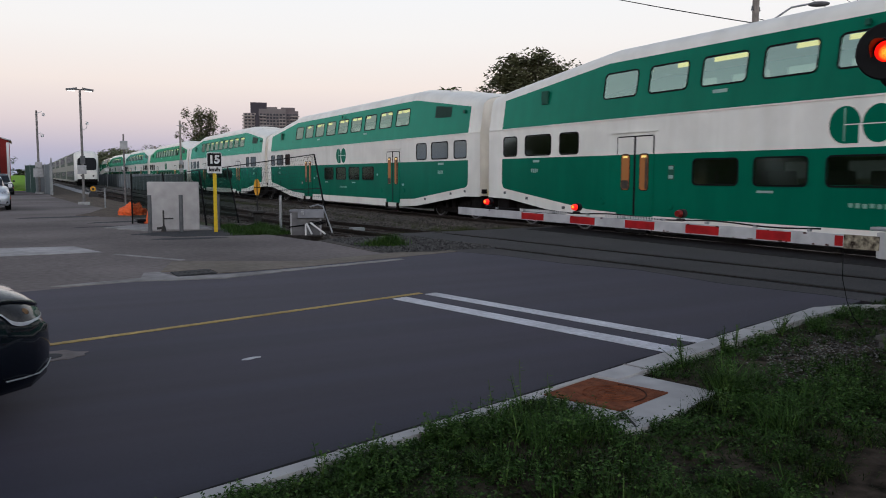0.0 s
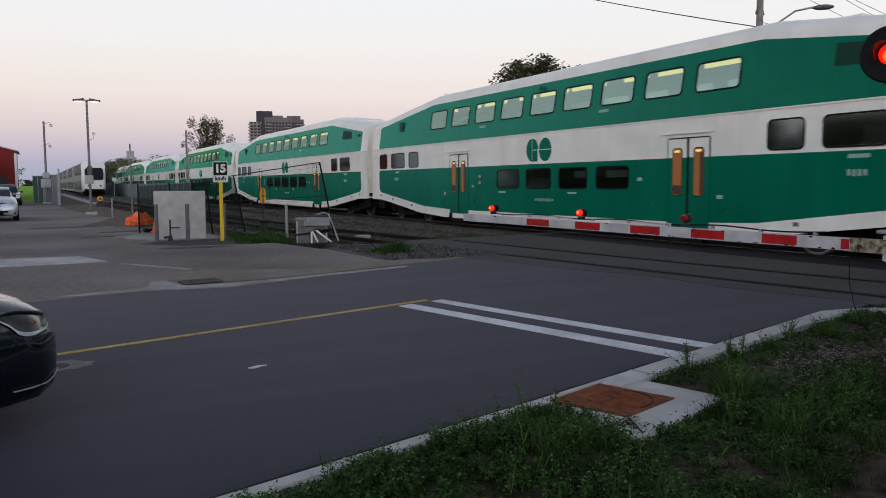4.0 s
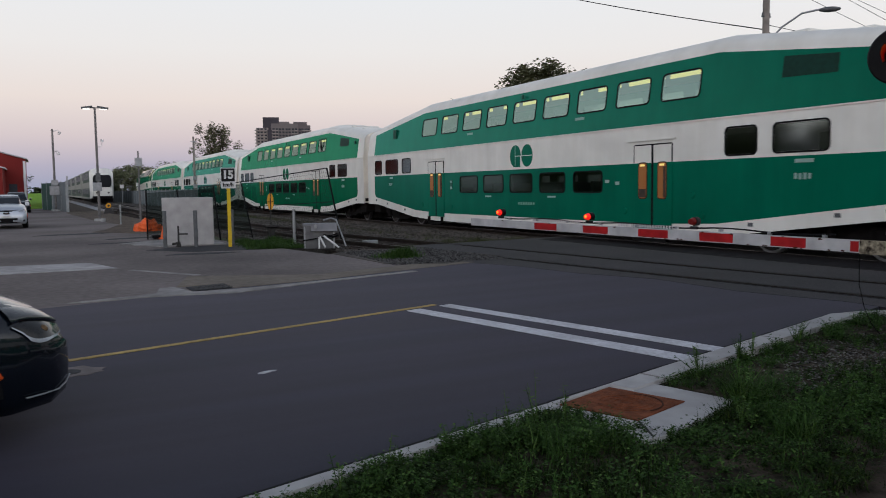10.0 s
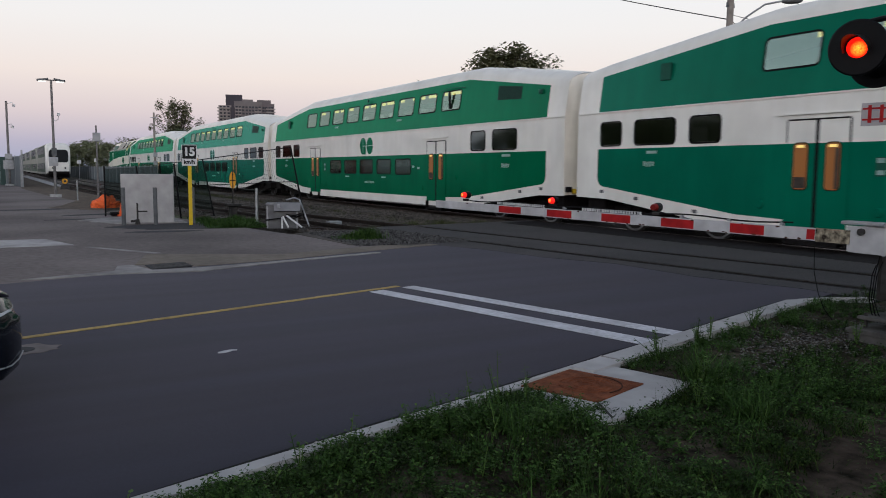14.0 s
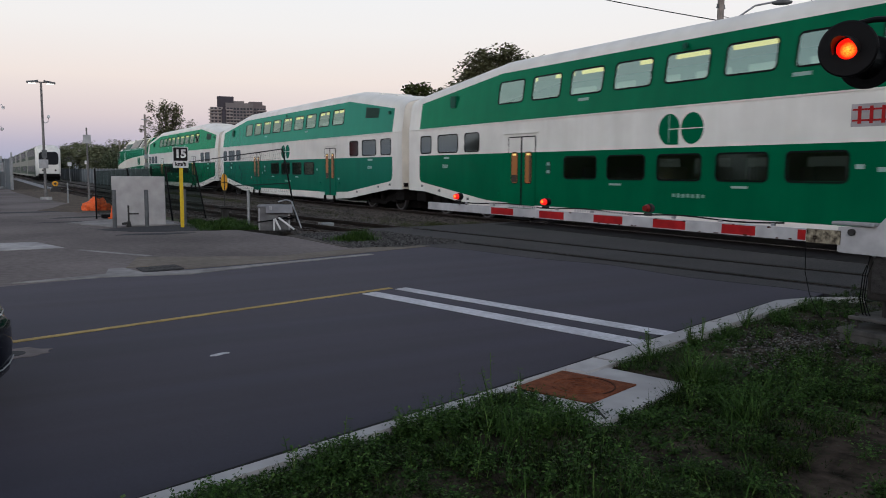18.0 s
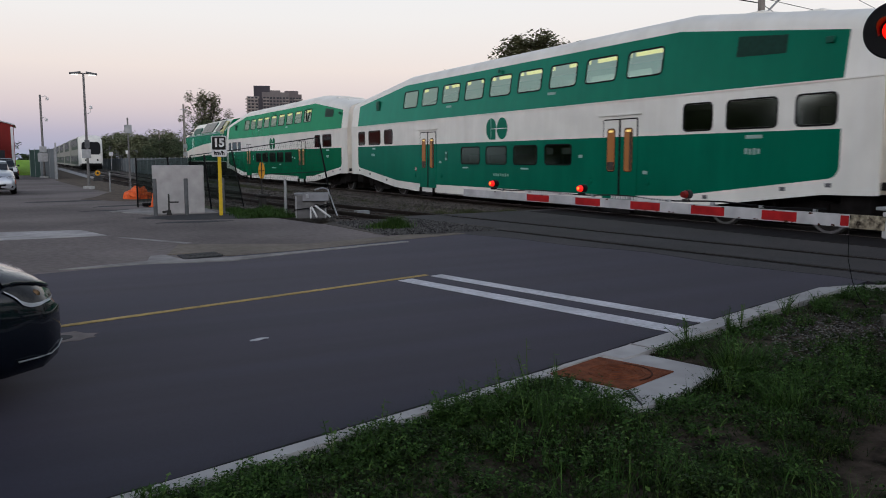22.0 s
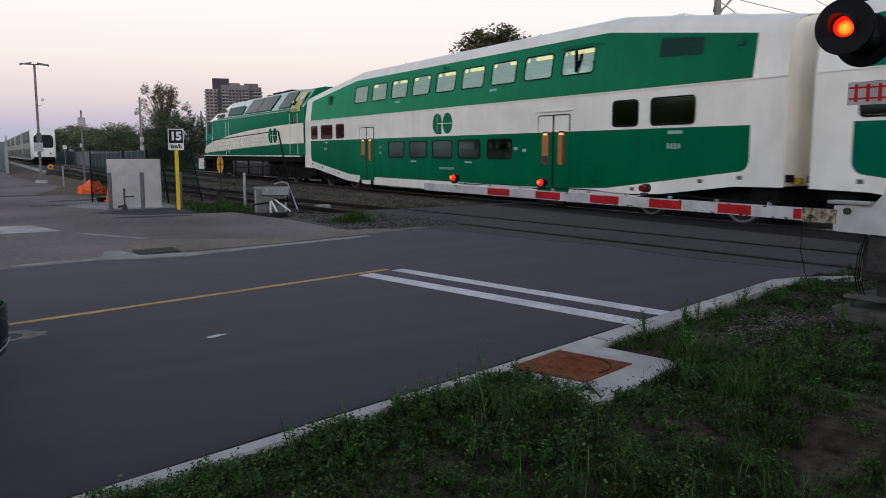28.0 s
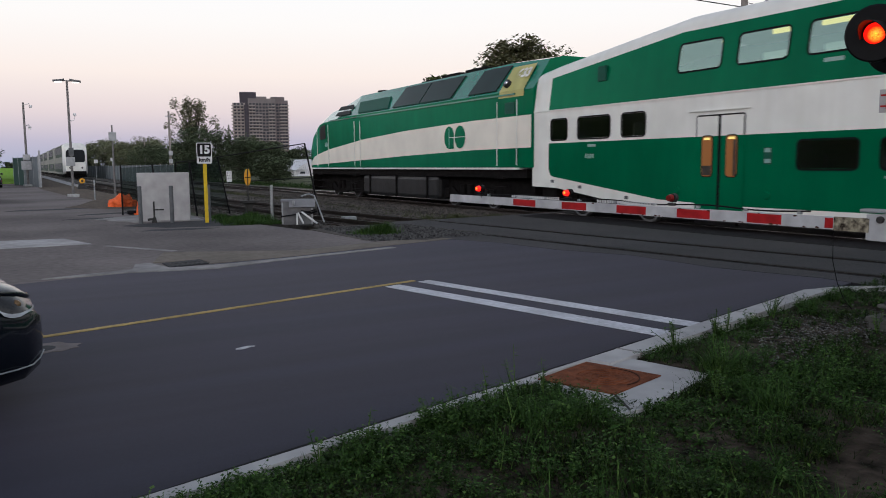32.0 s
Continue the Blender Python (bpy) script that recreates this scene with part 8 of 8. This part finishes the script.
for k, (x, y, h, r) in enumerate(((14.5, 190, 6.0, 5), (17.5, 180, 7.4, 5), (20.5, 170, 7.0, 6), (24, 165, 7.4, 6), (30, 160, 6.5, 6), (14.5, 235, 7, 6), (38, 150, 5, 6))):
    tree("far_tree", "distant dark green tree along the line", x, y, h, r, 1.5, 60, 110, 0.22, HAZELEAF if k in (1, 2, 3) else BUSHLEAF, 90 + k)
for k, (x, y, h, r) in enumerate(((-0.4, 200, 3.2, 2), (-6, 240, 8, 6))):
    tree("far_tree", "distant shrub beyond the lawn", x, y, h, r, 0.5, 24, 40, 0.35, BUSHLEAF, 110 + k)


def apartment():
    """A tower of 22 floors, far behind the trees."""
    a = thing("apartment_building", "distant grey-beige apartment tower with balconies and dark penthouse", "apartment building", pose(AX, AY, -2, 0, 0, -14.4))
    fh, top = 2.95, 66.0
    blocks = (("wall", BLDGPALE, 0.0, 11.5, 3.0, 20, 62.0), ("wall", BLDGDK, 10.5, 14.5, 0.0, 20, 60.0), ("wall", BLDG, 14.0, 39.0, 0.8, 22, top), ("wall", BLDGMID, 38.0, 50.5, 2.4, 22, 64.5),
              ("penthouse", BLDGDK, 6.5, 21.5, 4.0, 18, 72.0), ("penthouse", BLDG, 21.0, 31.0, 4.0, 16, 68.0), ("penthouse", BLDGMID, 35.0, 47.5, 4.0, 16, 67.8))
    for nm, m, x0, x1, y0, y1, h in blocks:
        bm = BM()
        box(bm, x0, x1, y0, y1, 0, h)
        part(nm, bm, m, a)
    pm = bpy.data.meshes.new("window")
    b = BM()
    box(b, 0, 2.05, -0.15, 0.05, 0, 1.75)
    b.to_mesh(pm)
    b.free()
    pm.materials.append(FARGLASS)
    sl = bpy.data.meshes.new("balcony")
    b = BM()
    box(b, 0, 1, -1.7, 0.0, 0, 1.0)
    b.to_mesh(sl)
    b.free()
    sl.materials.append(BLDGPALE)
    rng = random.Random(5)
    for f in range(6, 22):
        z = f * fh
        for x, y in [(1.2, 3.0), (4.4, 3.0), (7.8, 3.0)] + [(15.2 + 2.98 * k, 0.8) for k in range(8)] + [(39.6 + 2.7 * k, 2.4) for k in range(4)]:
            if z + 2.6 > (62 if x < 11 else 64.5):
                continue
            w = new("window", pm)
            w.parent = a
            w.location = (x + rng.uniform(-0.2, 0.2), y, z + 0.75)
        for x0, x1, y in ((-1.2, 10.2, 3.0), (14.6, 26.6, 0.8) if f < 18 else (14.6, 20.5, 0.8), (32.6, 38.4, 0.8) if f < 20 else (35.6, 38.4, 0.8), (43.0, 51.4, 2.4)):
            if z > 60:
                continue
            s = new("balcony", sl)
            s.parent = a
            s.location, s.scale = (x0, y, z), (x1 - x0, 1, 1)
    return a


AX, AY = 181.0, 729.0
BLDGMID = mat("apartment_grey_brick", (0.13, 0.112, 0.115), 0.8, var=0.1, scale=0.3)
apartment()


def far_house(x, y, w, d, h, rz, label, wall_m, roof_m):
    t = thing("far_house", label, "house", pose(x, y, -0.3, 0, 0, rz))
    bm = BM()
    box(bm, -w / 2, w / 2, -d / 2, d / 2, 0, h)
    part("wall", bm, wall_m, t)
    bm = BM()
    loft(bm, [[(-w / 2 - 0.4, yy, h), (w / 2 + 0.4, yy, h), (0, yy, h + w * 0.3)] for yy in (-d / 2 - 0.4, d / 2 + 0.4)])
    part("roof", bm, roof_m, t)
    for k in (-1, 1):
        bm = BM()
        box(bm, k * w * 0.25 - 0.5, k * w * 0.25 + 0.5, -d / 2 - 0.04, -d / 2, h * 0.4, h * 0.75)
        part("window", bm, FARGLASS, t)


far_house(42.6, 130, 6, 8, 1.0, 20, "pale roofed low building behind bushes", DOORWHITE, DOORWHITE)
for k, (x, y, h, r) in enumerate(((41.5, 142, 6.2, 3.8), (47.5, 143, 5.2, 3.6))):
    tree("far_tree", "distant dark green tree behind the low building", x, y, h, r, 0.4, 60, 110, 0.22, BUSHLEAF, 210 + k)
far_house(29.5, 205, 9, 10, 5.2, 10, "distant house with a grey roof", BLDGPALE, GREYPOST)


def utility_pole(x, y, h, label, arm=False, r=0.15):
    t = thing("utility_pole", label, "utility pole", pose(x, y, -0.3))
    bm = BM()
    cyl(bm, (0, 0, 0), (0, 0, h), r, r * 0.75, 12)
    part("pole", bm, POLEWOOD, t)
    if arm:
        bm = BM()
        pipe(bm, [(0, 0, 6.9), (0.38, -0.38, 7.5), (0.85, -0.85, 7.95), (1.30, -1.30, 8.05)], 0.035, 8)
        part("lamp_arm", bm, GALV, t)
        b2 = BM()
        bmesh.ops.create_icosphere(b2, subdivisions=2, radius=1.0, matrix=Matrix.Translation((1.50, -1.50, 8.02)) @ Matrix.Rotation(radians(-45), 4, "Z") @ Matrix.Diagonal((0.38, 0.15, 0.10, 1)))
        part("lamp_head", b2, GREYPOST, t)
        for z in (7.0, 7.9):
            bm = BM()
            box(bm, -0.22, 0.22, -0.03, 0.03, z, z + 0.05)
            for xx in (-0.18, 0.18):
                cyl(bm, (xx, 0, z + 0.05), (xx, 0, z + 0.16), 0.03, 0.03, 8)
            part("insulator", bm, GREYPOST, t)
    return t


utility_pole(24.0, 20.3, 11.0, "grey utility pole with a street lamp arm behind the train", True)
yp = utility_pole(12.3, 72.2, 6.63, "grey pole with small boxes by the yard", False, 0.11)
for z0_, z1_ in ((2.05, 2.42), (2.75, 3.15)):
    bm = BM()
    box(bm, -0.17, 0.17, -0.22, -0.10, z0_, z1_, 0.02)
    part("box", bm, GALV, yp)
bm = BM()
box(bm, -0.30, 0.30, -0.13, -0.09, 6.15, 6.21)
part("bracket", bm, GALV, yp)
utility_pole(26.2, 108, 7.4, "thin grey pole beyond the bushes")
utility_pole(21.1, 150, 7.1, "distant wooden utility pole")


def wire(p, q, sag, r=0.02, label="dark overhead wire sagging between poles"):
    bm = BM()
    p, q = Vector(p), Vector(q)
    pipe(bm, [p.lerp(q, t) - Vector((0, 0, 4 * sag * t * (1 - t))) for t in np.linspace(0, 1, 13)], r, 5)
    return tagged(part("overhead_wire", bm, RUBBER), label, "wire")


wire((24.0, 20.3, 7.15), (24.0, 50.0, 17.3), 0.35)
wire((24.0, 20.3, 7.34), (34.2, 16.1, 5.6), 0.12, 0.012)
wire((24.0, 20.3, 7.14), (28.06, 19.38, 5.05), 0.02, 0.014)
for p_, q_ in (((26.32, 20.72, 8.77), (31.18, 17.75, 5.82)), ((27.47, 20.09, 8.83), (31.20, 17.79, 6.32)), ((27.48, 20.10, 8.94), (31.23, 17.83, 6.80))):
    p_, q_ = Vector(p_), Vector(q_)
    wire(p_ + (p_ - q_) * 1.5, q_ + (q_ - p_) * 0.4, 0.0, 0.010, "thin overhead wire crossing the sky")

# trees added out of view behind the camera, to darken the train's reflections
for k in range(13):
    y = -24 + 10.5 * k
    tree("street_tree", "unseen leafy tree beyond the lot, added for reflections", -44 + random.uniform(-3, 3), y + random.uniform(-2, 2), 8.4 + 2.2 * random.random(), 6.5, 0.4, 80, 120, 0.42, UNSEENLEAF, 130 + k)
for k in range(6):
    tree("street_tree", "unseen leafy tree across the verge, added for reflections", -36 + 13 * k, -34 + random.uniform(-3, 3), 6.0 + 2 * random.random(), 6.0, 0.6, 40, 50, 0.6, BUSHLEAF, 160 + k)


# ---- what moves ----
TRAIN = ((0, -4.26), (3, -16.05), (6, -28.10), (9, -40.45), (13, -57.37), (16, -70.1), (19, -82.87), (23, -99.63), (28, -120.40), (32, -136.70))


def motions():
    for k, c in enumerate(COACHES):
        walk(c, [(t, pose(TX, s + CL * k, 0)) for t, s in TRAIN])
    walk(loco, [(t, pose(TX, s + CL * 6, 0)) for t, s in TRAIN])
    # the wheels roll without slipping, 0.46 m in radius
    times = [32.0 * k / 216 for k in range(217)]
    roll = [math.degrees(-np.interp(t, [r[0] for r in TRAIN], [r[1] for r in TRAIN]) / 0.46) for t in times]
    for car in [*COACHES, loco]:
        for truck in car.children:
            for axle in truck.children:
                if axle.name.startswith("wheelset"):
                    y = axle.location.y
                    walk(axle, [(t, pose(0, y, 0.46, a)) for t, a in zip(times, roll)])


motions()
